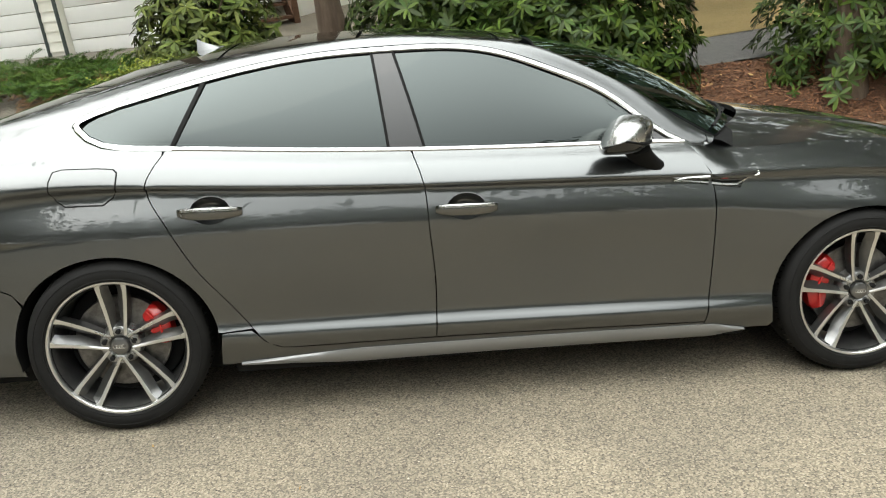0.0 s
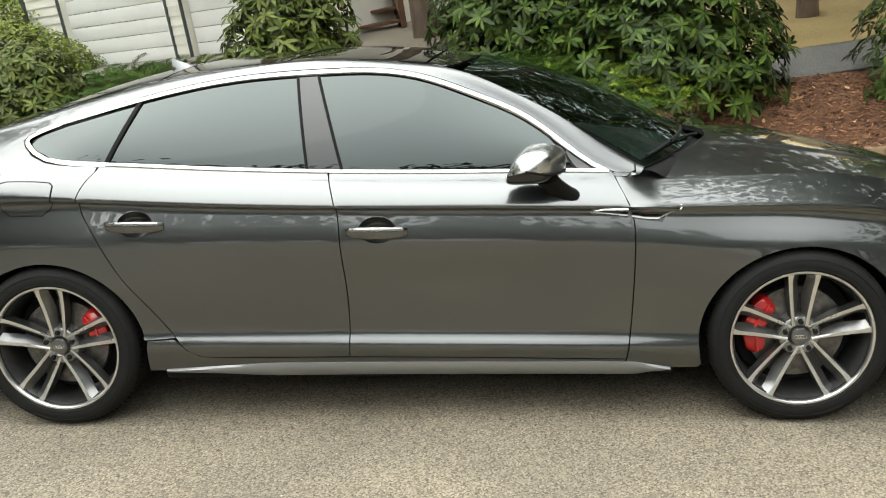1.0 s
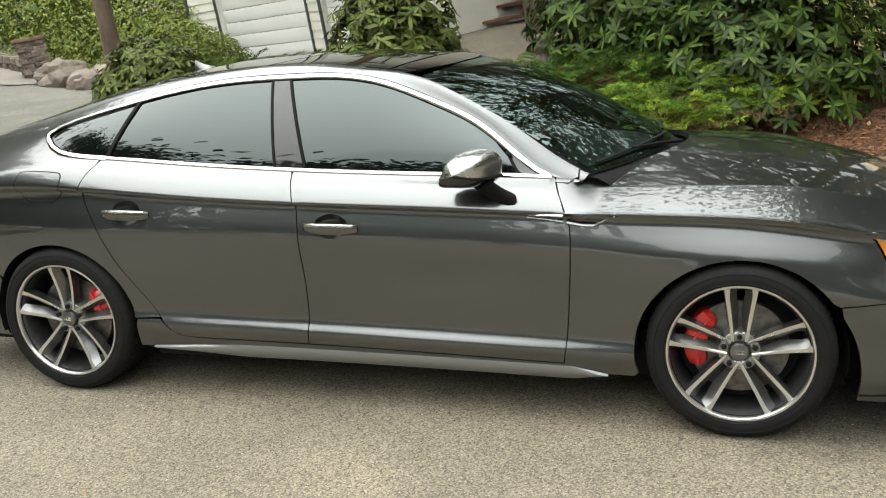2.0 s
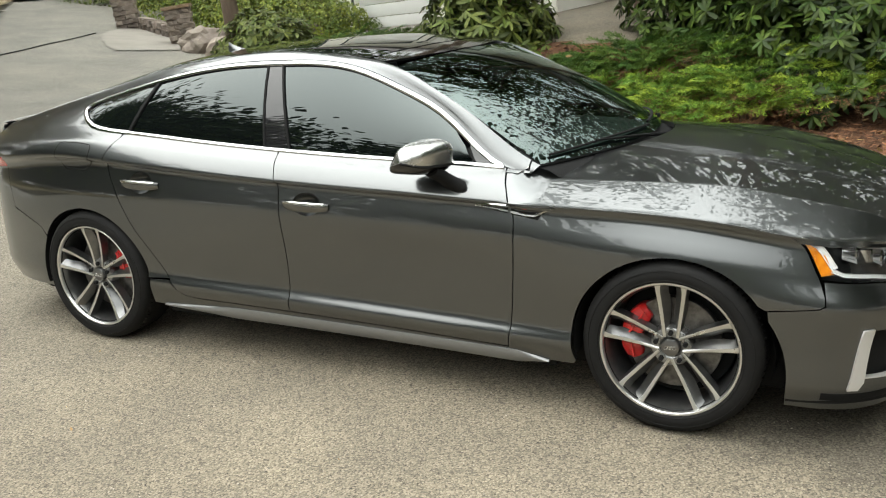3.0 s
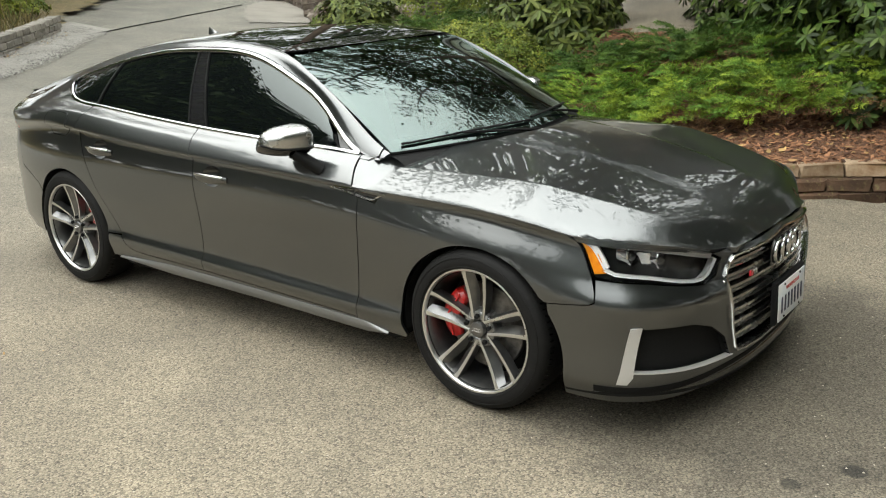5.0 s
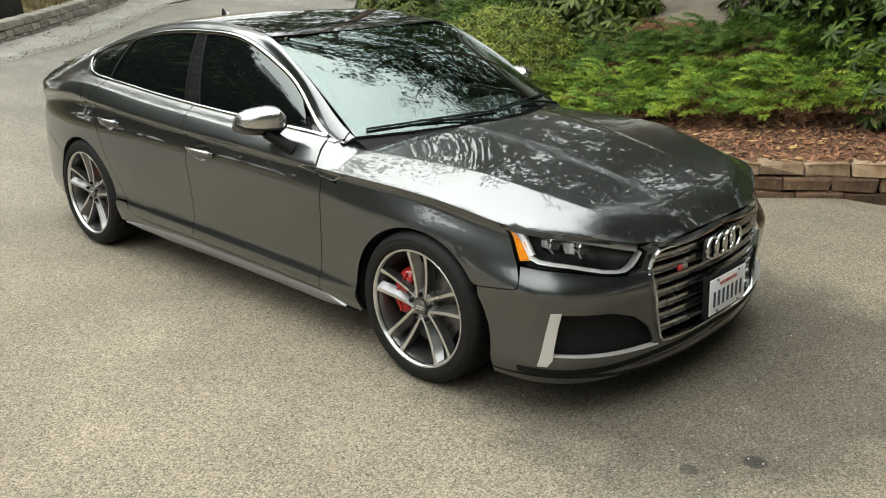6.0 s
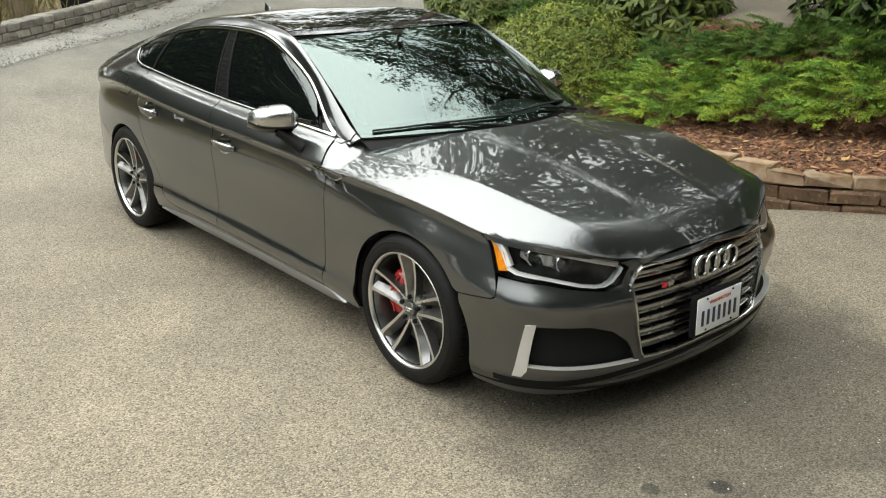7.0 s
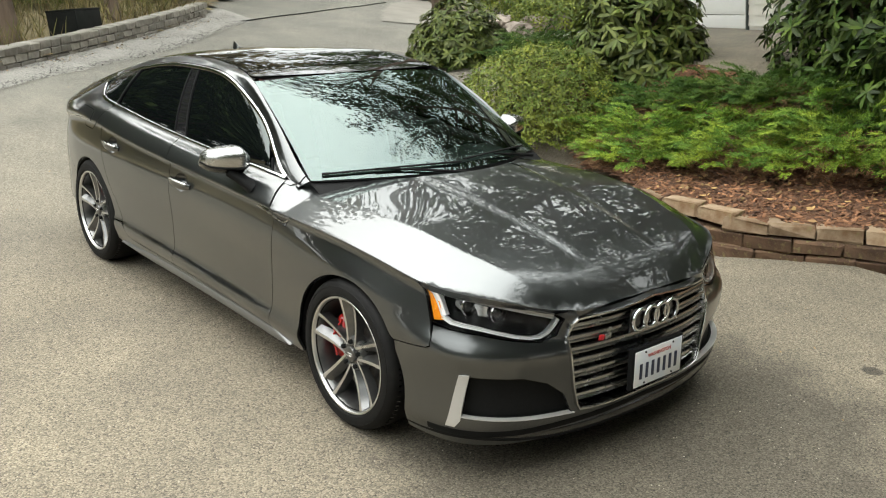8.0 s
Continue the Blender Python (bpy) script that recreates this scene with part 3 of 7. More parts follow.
    # bright window surround
    ring = [(0.735 - 0.03 * k, 8.0) for k in range(64)] + [(-1.19, 8.0), (-1.28, 8.02), (-1.34, 8.07), (-1.40, 8.16), (-1.455, 8.34), (-1.49, 8.55), (-1.502, 8.68), (-1.49, 8.78), (-1.44, 8.86), (-1.36, 8.905)]
    strip("belt_moulding", ring[:64], 0.020, CHROME, car, lift=0.006, side=side, label="satin chrome moulding")
    strip("window_moulding", ring[63:], 0.024, CHROME, car, lift=0.005, side=side, label="satin chrome moulding")
    top = [(-1.37 + 0.03 * k, 8.905) for k in range(60)] + [(0.44, 8.905), (0.50, 8.9), (0.56, 8.89), (0.62, 8.87), (0.68, 8.8), (0.725, 8.6)]
    strip("window_moulding", top, 0.021, CHROME, car, lift=0.005, side=side, label="satin chrome moulding")
    seal = [(-1.36 + 0.03 * k, 8.872) for k in range(61)] + [(0.5, 8.868), (0.58, 8.85), (0.64, 8.80), (0.69, 8.6)]
    strip("window_seal", seal, 0.008, BLACK_TRIM, car, lift=0.001, side=side)
    # sill blade
    strip("sill_blade", [(-0.98 + 1.93 * k / 30, 0.03) for k in range(31)], 0.062, SILL_GREY, car, lift=0.012, side=side, label="matt silver-grey blade along the sill", taper=lambda f: min(1.0, 0.12 + 4 * f, 0.05 + 14 * (1 - f)))


# ---- bonnet, glass and roof ----
EDGE = [(PLAN(p), CREASE(p), p) for p in [0.70 + 0.01 * k for k in range(223)]]
EDGE = [(skin(p, 6.0).x, -skin(p, 6.0).y, skin(p, 6.0).z) for _, _, p in EDGE]
EX = np.array([e[0] for e in EDGE])
EY, EZ = np.array([e[1] for e in EDGE]), np.array([e[2] for e in EDGE])
KEEP = np.maximum.accumulate(EX) <= EX + 1e-9
EX, EY, EZ = EX[KEEP], EY[KEEP], EZ[KEEP]
for row in (EY, EZ):
    for _ in range(3):
        row[1:-1] = 0.25 * row[:-2] + 0.5 * row[1:-1] + 0.25 * row[2:]
FOLD = spline((0.7, 0.735), (1.1, 0.725), (1.5, 0.69), (1.8, 0.635), (2.0, 0.575), (2.15, 0.51), (2.3, 0.44))
RIDGE = spline((0.7, 0.32), (1.0, 0.305), (1.33, 0.28), (1.68, 0.252), (1.98, 0.222), (2.3, 0.20))
CROWN = spline((0.7, 0.985), (1.0, 0.985), (1.3, 0.957), (1.6, 0.912), (1.9, 0.850), (2.1, 0.792), (2.2, 0.752), (2.29, 0.712))


NOSE = sorted((-skin(p, 6.0).y, skin(p, 6.0).x, skin(p, 6.0).z) for p in [1.86 + 0.01 * k for k in range(107)])
NOSE_Y, NOSE_X, NOSE_Z = (np.array([q[c] for q in NOSE]) for c in range(3))
for _ in range(6):
    NOSE_Z[1:-1] = 0.25 * NOSE_Z[:-2] + 0.5 * NOSE_Z[1:-1] + 0.25 * NOSE_Z[2:]


def bonnet(x, y):
    """A fold runs from the pillar to the grille corner, the slab outside it falls to the shoulder line, and the leading edge rolls down to the nose."""
    over = max(0.0, x - 1.88)
    w = float(np.interp(min(x, 1.88), EX, EY)) - 0.22 * over
    ze = float(np.interp(min(x, 1.88), EX, EZ)) - 0.21 * over
    r = min(abs(y) / w, 1.0)
    top = CROWN(x)[0]
    q = FOLD(x)[0] / w
    at_fold = min(0.42 * (w - FOLD(x)[0]) / (top - ze), 0.80)
    if r > q:
        u = (r - q) / (1 - q)
        f = at_fold * (1 - 0.88 * u - 0.12 * u * u)
    else:
        f = 1 - (1 - at_fold) * (r / q) ** 2
    k = smooth(x, 0.92, 0.76)
    f = f * (1 - k) + (1 - 0.10 * r * r - 0.90 * r ** 8) * k
    z = ze + (top - ze) * f
    z += smooth(RIDGE(x)[0] - abs(y), -0.03, 0.03) * 0.009 * smooth(2.2 - x, 0.0, 0.3) * smooth(x, 1.0, 1.25)
    if abs(y) < NOSE_Y[-1]:
        gap = float(np.interp(abs(y), NOSE_Y, NOSE_X)) - x
        if gap < 0.16:
            near = 1 - max(gap, 0.0) / 0.16
            z += (float(np.interp(abs(y), NOSE_Y, NOSE_Z)) + 0.002 - z) * near * near * near
    return Vector((x, y, z))


def bonnet_normal(x, y, e=0.004):
    n = (bonnet(x + e, y) - bonnet(x - e, y)).cross(bonnet(x, y + e) - bonnet(x, y - e))
    return n.normalized()


def cowl(y):
    return 1.205 - 0.43 * (abs(y) / 0.70) ** 2


rim_pts = []
for k in range(0, 154):
    p = 0.80 + 0.0135 * k
    q = skin(p, 6.0)
    if q.x > 2.235 or -q.y < 0.40:
        break
    rim_pts.append((q.x, q.y + 0.001))
corner = [(FSEAM(z)[0] + 2 * GAP, skin(FSEAM(z)[0], level(FSEAM(z)[0], z, 6.0, 8.0)).y) for z in (0.930, 0.915, 0.90, 0.88, 0.86, 0.845)]
ol = corner + rim_pts + [(2.236, -0.395), (2.252, -0.27), (2.262, -0.13), (2.265, 0.0)]
ol += [(x, -y) for x, y in ol[-2::-1]]
ol += [(cowl(0.70 - 1.4 * k / 20), 0.70 - 1.4 * k / 20) for k in range(21)]
folds = [[(x, sgn * (FOLD(x)[0] + off)) for x in (0.84 + 0.025 * k for k in range(52))] for sgn in (-1, 1) for off in (-0.007, 0.007)]
sheet("bonnet", bonnet, bonnet_normal, ol, PAINT, car, du=0.025, dv=0.025, stretch=1.0, flange=0.02, lines=folds)

WS_LOW = lambda s: Vector((1.13 - 0.260 * s * s, 0.720 * s, 0.972 - 0.021 * s * s))
WS_TOP = lambda s: Vector((0.245 - 0.045 * s * s, 0.615 * s, 1.338 - 0.022 * s * s))


def screen(s, t):
    p = WS_LOW(s).lerp(WS_TOP(s), t)
    return p + Vector((0.38, 0, 0.92)) * (0.045 * (1 - s * s) * 4 * t * (1 - t) + 0.012 * 4 * t * (1 - t))


def param_normal(f, e=0.01):
    def nor(s, t):
        n = (f(s, t + e) - f(s, t - e)).cross(f(s + e, t) - f(s - e, t))
        n = n.normalized()
        return n if n.z > 0 else -n
    return nor


def grid_sheet(name, f, s0, s1, t0, t1, ns, nt, mat, parent, thick=0.005, label="", group=None):
    nor = param_normal(f)
    bm_v, nn, faces = [], [], []
    for j in range(nt + 1):
        for i in range(ns + 1):
            s, t = s0 + (s1 - s0) * i / ns, t0 + (t1 - t0) * j / nt
            bm_v.append(f(s, t)), nn.append(nor(s, t))
    m = ns + 1
    for j in range(nt):
        for i in range(ns):
            f4 = (j * m + i, j * m + i + 1, (j + 1) * m + i + 1, (j + 1) * m + i)
            a, b, c = bm_v[f4[0]], bm_v[f4[1]], bm_v[f4[2]]
            faces.append(f4 if (b - a).cross(c - a).dot(nn[f4[0]]) > 0 else f4[::-1])
    k = len(bm_v)
    low = [v - n * thick for v, n in zip(bm_v, nn)]
    allf = faces + ([tuple(k + i for i in fc[::-1]) for fc in faces] if thick else [])
    count = {}
    for fc in faces:
        for a, b in zip(fc, fc[1:] + fc[:1]):
            count[(a, b)] = 1
    for a, b in count:
        if (b, a) not in count and thick:
            allf.append((b, a, k + a, k + b))
    me = bpy.data.meshes.new(name)
    me.from_pydata([tuple(v) for v in bm_v + (low if thick else [])], [], allf)
    me.shade_smooth()
    me.set_sharp_from_angle(angle=radians(40))
    return mesh_ob(name, me, mat, parent, label)


windscreen = grid_sheet("windscreen", screen, -1, 1, 0.0, 1.0, 40, 24, SHADE_GLASS, car, thick=0.0, label="clear windscreen with a dark painted border")
for s0, s1, t0, t1 in ((-0.995, 0.995, 0.0, 0.05), (-0.995, 0.995, 0.955, 1.0), (-0.995, -0.955, 0.05, 0.955), (0.955, 0.995, 0.05, 0.955)):
    grid_sheet("glass_border", lambda s, t: screen(s, t) - Vector((0.003, 0, 0.008)), s0, s1, t0, t1, 40 if s1 - s0 > 1 else 2, 24 if t1 - t0 > 0.5 else 2, BLACK_TRIM, windscreen, thick=0.002)


def roof(s, x):
    """The roof over s from -1 to 1 and along x."""
    v = 12 - 2 * abs(s)
    q = skin(x, v)
    return Vector((q.x, -q.y if s > 0 else q.y, q.z))


def roof_front(s):
    return 0.232 - 0.10 * s * s


def roof_at(x0, x1):
    """Roof strips between two lines across; an end given as None follows the screen's head."""
    def f(s, t):
        a = roof_front(s) if x0 is None else x0 - 0.02 * s * s
        b = x1 - 0.02 * s * s
        return roof(max(-0.985, min(0.985, s)), a + (b - a) * t)
    return f


ROOF_GLASS = material("roof_glass", (0.004, 0.005, 0.005), 0.02, ior=1.7)
grid_sheet("roof_header", roof_at(None, 0.085), -1, 1, 0.03, 0.97, 40, 4, BLACK_GLOSS, car, thick=0.01)
grid_sheet("sunroof", roof_at(0.08, -0.45), -1, 1, 0.01, 0.99, 40, 16, ROOF_GLASS, car, thick=0.01, label="black glass sunroof panel")
grid_sheet("roof_panel", roof_at(-0.455, -0.97), -1, 1, 0.01, 0.99, 40, 14, BLACK_GLOSS, car, thick=0.01, label="gloss black roof panel")
grid_sheet("rear_screen", roof_at(-0.975, -1.93), -1, 1, 0.005, 0.995, 40, 24, ROOF_GLASS, car, thick=0.006, label="dark tinted rear screen")


def deck(s, t):
    x = -1.935 - 0.475 * t
    q = roof(max(-0.985, min(0.985, s)), max(x, -2.395))
    return q + Vector((0, 0, 0.022 * smooth(t, 0.55, 1.0)))


grid_sheet("boot_lid", deck, -1, 1, 0.01, 1, 40, 12, PAINT, car, thick=0.012)


def tail_face(s, t):
    a = deck(s, 1.0) - Vector((0, 0, 0.012))
    b = skin(-3.15 + 1.0 * (1 - math.sqrt(max(0.0, 1 - 0.98 * abs(s)))) if abs(s) > 0 else -3.15, 6.0)
    b = Vector((b.x, abs(b.y) * (1 if s > 0 else -1), b.z))
    return a.lerp(b, t)


grid_sheet("boot_face", tail_face, -1, 1, 0.0, 1.0, 30, 6, PAINT, car, thick=0.012)

# seams that close the skin from inside
bm = bmesh.new()
box(bm, (3.9, 1.36, 0.20), pose(-0.1, 0, 0.235), 0.03)
box(bm, (1.98, 1.68, 0.15), pose(-0.02, 0, 0.247), 0.02)
box(bm, (0.95, 1.2, 0.34), pose(1.62, 0, 0.45), 0.05)
box(bm, (1.1, 1.2, 0.36), pose(-1.65, 0, 0.47), 0.05)
part("underbody", bm, BLACK_TRIM, car, "black underbody tray")


# ---- wheels ----
def wheel(cx, side, caliper_at, name):
    """A wheel whose outer face looks along -y for side -1."""
    m = Matrix.Translation((cx, side * 0.79, HUB_Z)) @ (pose(0, 0, 0, 90, 0, 0) if side < 0 else pose(0, 0, 0, -90, 0, 0))
    w = new(name)
    w.empty_display_size = 0.1
    w.parent = car
    w.matrix_parent_inverse = Matrix()
    w.matrix_basis = m
    # local z looks outward; the tyre is 0.245 wide
    bm = bmesh.new()
    prof = [(0.238, 0.098), (0.25, 0.113), (0.268, 0.121), (0.285, 0.1215), (0.300, 0.118), (0.314, 0.110), (0.323, 0.098), (0.3275, 0.085), (0.3295, 0.06), (0.330, 0.0),
            (0.3295, -0.06), (0.327, -0.085), (0.318, -0.105), (0.285, -0.12), (0.25, -0.112), (0.238, -0.098)]
    lathe(bm, prof, 72)
    tyre = part("tyre", bm, RUBBER, w, "black low-profile rubber tyre", smooth=50)
    # shoulder grooves and sidewall rings
    bm = bmesh.new()
    for k in range(84):
        a = 2 * math.pi * k / 84
        box(bm, (0.003, 0.0042, 0.030), Matrix.Rotation(a, 4, "Z") @ Matrix.Translation((0.3266, 0, 0.078)) @ Matrix.Rotation(-0.42, 4, "Y"))
    part("tread_groove", bm, BLACK_GLOSS, tyre, smooth=None)["kind"] = "stuff"
    bm = bmesh.new()
    lathe(bm, [(0.296, 0.1185), (0.297, 0.1205), (0.299, 0.1205), (0.300, 0.118)], 72)
    lathe(bm, [(0.262, 0.1195), (0.263, 0.1215), (0.265, 0.1215), (0.266, 0.1205)], 72)
    part("sidewall_ring", bm, RUBBER, tyre)
    # barrel and lip
    bm = bmesh.new()
    lathe(bm, [(0.250, 0.112), (0.2425, 0.103), (0.238, 0.092), (0.230, 0.07), (0.226, 0.03), (0.222, -0.02), (0.224, -0.08), (0.238, -0.1)], 72)
    rim = part("rim", bm, RIM_GREY, w, "two-tone alloy rim with five double spokes")
    bm = bmesh.new()
    lathe(bm, [(0.2545, 0.110), (0.256, 0.114), (0.254, 0.1165), (0.2475, 0.1155), (0.2435, 0.110), (0.2420, 0.104), (0.2415, 0.098)], 72)
    part("rim_lip", bm, RIM_FACE, rim, "machined bright lip")
    # double spokes
    for k in range(5):
        for sgn in (-1, 1):
            base = Matrix.Rotation(radians(90 + 72 * k) * 1.0, 4, "Z")
            faces_bm, body_bm = bmesh.new(), bmesh.new()
            rows_f, rows_b = [], []
            n = 14
            for i in range(n + 1):
                f = i / n
                r = 0.038 + (0.2400 - 0.038) * f
                edge = 0.0285 + 0.0290 * f
                wide = 0.0110 + 0.0045 * f + 0.006 * max(0.0, (f - 0.88) / 0.12)
                inner = edge - wide
                foot = inner - (0.006 + 0.020 * min(1.0, f / 0.55) - 0.004 * max(0.0, f - 0.55))
                zf = 0.082 + 0.024 * f - 0.008 * math.sin(math.pi * f)
                deep = 0.020 + 0.014 * min(1.0, f / 0.5)
                tip = max(0.0, (f - 0.80) / 0.20)
                rows_f.append([(r, sgn * edge, zf), (r, sgn * (edge - 0.5 * wide), zf + 0.0012), (r, sgn * inner, zf - 0.001)])
                rows_b.append([(r, sgn * edge, zf - 0.0006), (r, sgn * (edge + 0.005), zf - deep - 0.006), (r, sgn * foot, zf - deep * (1 - 0.35 * tip)), (r, sgn * inner, zf - 0.0016)])
            for bm2, rows in ((faces_bm, rows_f), (body_bm, rows_b)):
                grid = [[bm2.verts.new(base @ Vector(q)) for q in row] for row in rows]
                for a, b in zip(grid, grid[1:]):
                    for j in range(len(a) - 1):
                        bm2.faces.new((a[j], a[j + 1], b[j + 1], b[j]))
                    if bm2 is body_bm:
                        bm2.faces.new((a[-1], a[0], b[0], b[-1]))
            sp = part("spoke", body_bm, RIM_GREY, rim, smooth=30)
            fc = part("spoke_face", faces_bm, RIM_FACE, w, smooth=30)
    # hub, bolts, cap
    bm = bmesh.new()
    lathe(bm, [(0.0, 0.062), (0.030, 0.064), (0.034, 0.070), (0.044, 0.078), (0.060, 0.080), (0.072, 0.074), (0.078, 0.058), (0.08, 0.02)], 40)
    part("hub", bm, HUB_GREY, rim)
    for k in range(5):
        a = radians(90 + 72 * k)
        bm = bmesh.new()
        lathe(bm, [(0.0, 0.094), (0.008, 0.094), (0.0095, 0.092), (0.0095, 0.07)], 6, Matrix.Translation((0.056 * math.cos(a), 0.056 * math.sin(a), 0)))
        part("wheel_bolt", bm, BLACK_TRIM, w)
        bm = bmesh.new()
        lathe(bm, [(0.0125, 0.072), (0.0135, 0.0815), (0.015, 0.0815), (0.0165, 0.07)], 18, Matrix.Translation((0.056 * math.cos(a), 0.056 * math.sin(a), 0)))
        part("bolt_seat", bm, HUB_GREY, w)
    bm = bmesh.new()
    lathe(bm, [(0.0, 0.093), (0.024, 0.0925), (0.031, 0.090), (0.0335, 0.086), (0.0335, 0.06)], 36)
    cap = part("hub_cap", bm, RIM_GREY, w, "round grey centre cap with four small rings")
    bm = bmesh.new()
    for k in range(4):
        ring_at(bm, Vector(((k - 1.5) * 0.0095, 0, 0.0935)), 0.0068, 0.0012, 18, 6)
    part("cap_rings", bm, CHROME, cap)
    # valve
    bm = bmesh.new()
    lathe(bm, [(0.0, 0.09), (0.004, 0.09), (0.004, 0.06)], 10, Matrix.Translation((0.20 * math.cos(2.6), 0.20 * math.sin(2.6), 0)))
    part("valve", bm, SILVER, w)
    # disc and caliper
    bm = bmesh.new()
    lathe(bm, [(0.0, 0.03), (0.075, 0.03), (0.085, 0.026), (0.172, 0.026), (0.174, 0.024), (0.174, -0.004), (0.0, -0.004)], 60)
    part("brake_disc", bm, STEEL, w)
    bm = bmesh.new()
    lathe(bm, [(0.0, -0.03), (0.215, -0.03), (0.215, -0.035), (0.0, -0.035)], 40)
    part("splash_shield", bm, BLACK_TRIM, w)
    a0 = radians(caliper_at)
    rows = []
    bm = bmesh.new()
    span = radians(40 if "front" in name else 28)
    n = 14
    for i in range(n + 1):
        a = a0 - span + 2 * span * i / n
        edge = math.sin(math.pi * i / n) ** 0.35
        r0, r1 = 0.112 + 0.012 * (1 - edge), 0.196 - 0.022 * (1 - edge)
        zt = 0.056 * (0.75 + 0.25 * edge) + 0.004 * math.sin(6 * math.pi * i / n)
        rows.append([bm.verts.new((r * math.cos(a), r * math.sin(a), z)) for r, z in ((r0, 0.028), (r0 + 0.004, zt - 0.006), (r0 + 0.014, zt), (r1 - 0.02, zt), (r1 - 0.004, zt - 0.010), (r1, 0.02), (r1 - 0.004, -0.02))])
    for a, b in zip(rows, rows[1:]):
        for j in range(6):
            bm.faces.new((a[j], a[j + 1], b[j + 1], b[j]))
    bm.faces.new(rows[0])
    bm.faces.new(rows[-1][::-1])
    cal = part("caliper", bm, RED, w, "red painted brake caliper")
    bm = bmesh.new()
    tube(bm, [(0.155 * math.cos(a0 - span * 0.9), 0.155 * math.sin(a0 - span * 0.9), 0.058), (0.16 * math.cos(a0), 0.16 * math.sin(a0), 0.064), (0.155 * math.cos(a0 + span * 0.9), 0.155 * math.sin(a0 + span * 0.9), 0.058)], 0.005, 8)
    part("brake_pipe", bm, RED, cal)
    return w


def ring_at(bm, c, R, r, n=32, m=8, turn=None):
    vs = []
    for i in range(n):
        a = 2 * math.pi * i / n
        row = []
        for j in range(m):
            b = 2 * math.pi * j / m
            q = Vector(((R + r * math.cos(b)) * math.cos(a), (R + r * math.cos(b)) * math.sin(a), r * math.sin(b)))
            row.append(bm.verts.new(c + (turn @ q if turn else q)))
        vs.append(row)
    for i in range(n):
        for j in range(m):
            bm.faces.new((vs[i][j], vs[(i + 1) % n][j], vs[(i + 1) % n][(j + 1) % m], vs[i][(j + 1) % m]))


wheel(HUB_F, -1, 168, "front_wheel")
wheel(HUB_R, -1, 22, "rear_wheel")
wheel(HUB_F, 1, 12, "front_wheel")
wheel(HUB_R, 1, 158, "rear_wheel")

# arch liners
for side in (-1, 1):
    for cx in (HUB_F, HUB_R):
        bm = bmesh.new()
        n = 30
        rows = []
        for i in range(n + 1):
            a = radians(-12 + 204 * i / n)
            rows.append([bm.verts.new((cx + 0.362 * math.cos(a), side * y, HUB_Z + 0.342 * math.sin(a))) for y in (0.885, 0.55)])
        for a, b in zip(rows, rows[1:]):
            bm.faces.new((a[0], a[1], b[1], b[0]))
        bm.faces.new([r[1] for r in rows])
        part("arch_liner", bm, BLACK_TRIM, car, smooth=40)

# ---- car: corner pieces, lamps, grille, mirrors and the rest ----
def thin_glass(name, tint, ior, sheen=(1.0, 1.0, 1.0)):
    m = bpy.data.materials.new(name)
    m.use_nodes = True
    nt = m.node_tree
    nt.nodes.remove(nt.nodes["Principled BSDF"])
    clear, gloss = nt.nodes.new("ShaderNodeBsdfTransparent"), nt.nodes.new("ShaderNodeBsdfGlossy")
    clear.inputs[0].default_value = (*tint, 1)
    gloss.inputs["Roughness"].default_value = 0.004
    gloss.inputs[0].default_value = (*sheen, 1)
    fres, mixer = nt.nodes.new("ShaderNodeFresnel"), nt.nodes.new("ShaderNodeMixShader")
    fres.inputs["IOR"].default_value = ior
    nt.links.new(fres.outputs[0], mixer.inputs[0])
    nt.links.new(clear.outputs[0], mixer.inputs[1])
    nt.links.new(gloss.outputs[0], mixer.inputs[2])
    nt.links.new(mixer.outputs[0], nt.nodes["Material Output"].inputs[0])
    return m


LENS = thin_glass("lamp_lens", (0.95, 0.955, 0.955), 1.38)
SCREEN = thin_glass("screen_glass", (0.36, 0.52, 0.46), 1.92, (0.84, 1.0, 0.96))
if sum(f.normal.z for f in windscreen.data.polygons) < 0:
    windscreen.data.flip_normals()
windscreen.data.materials[0] = SCREEN
windscreen.visible_shadow = False


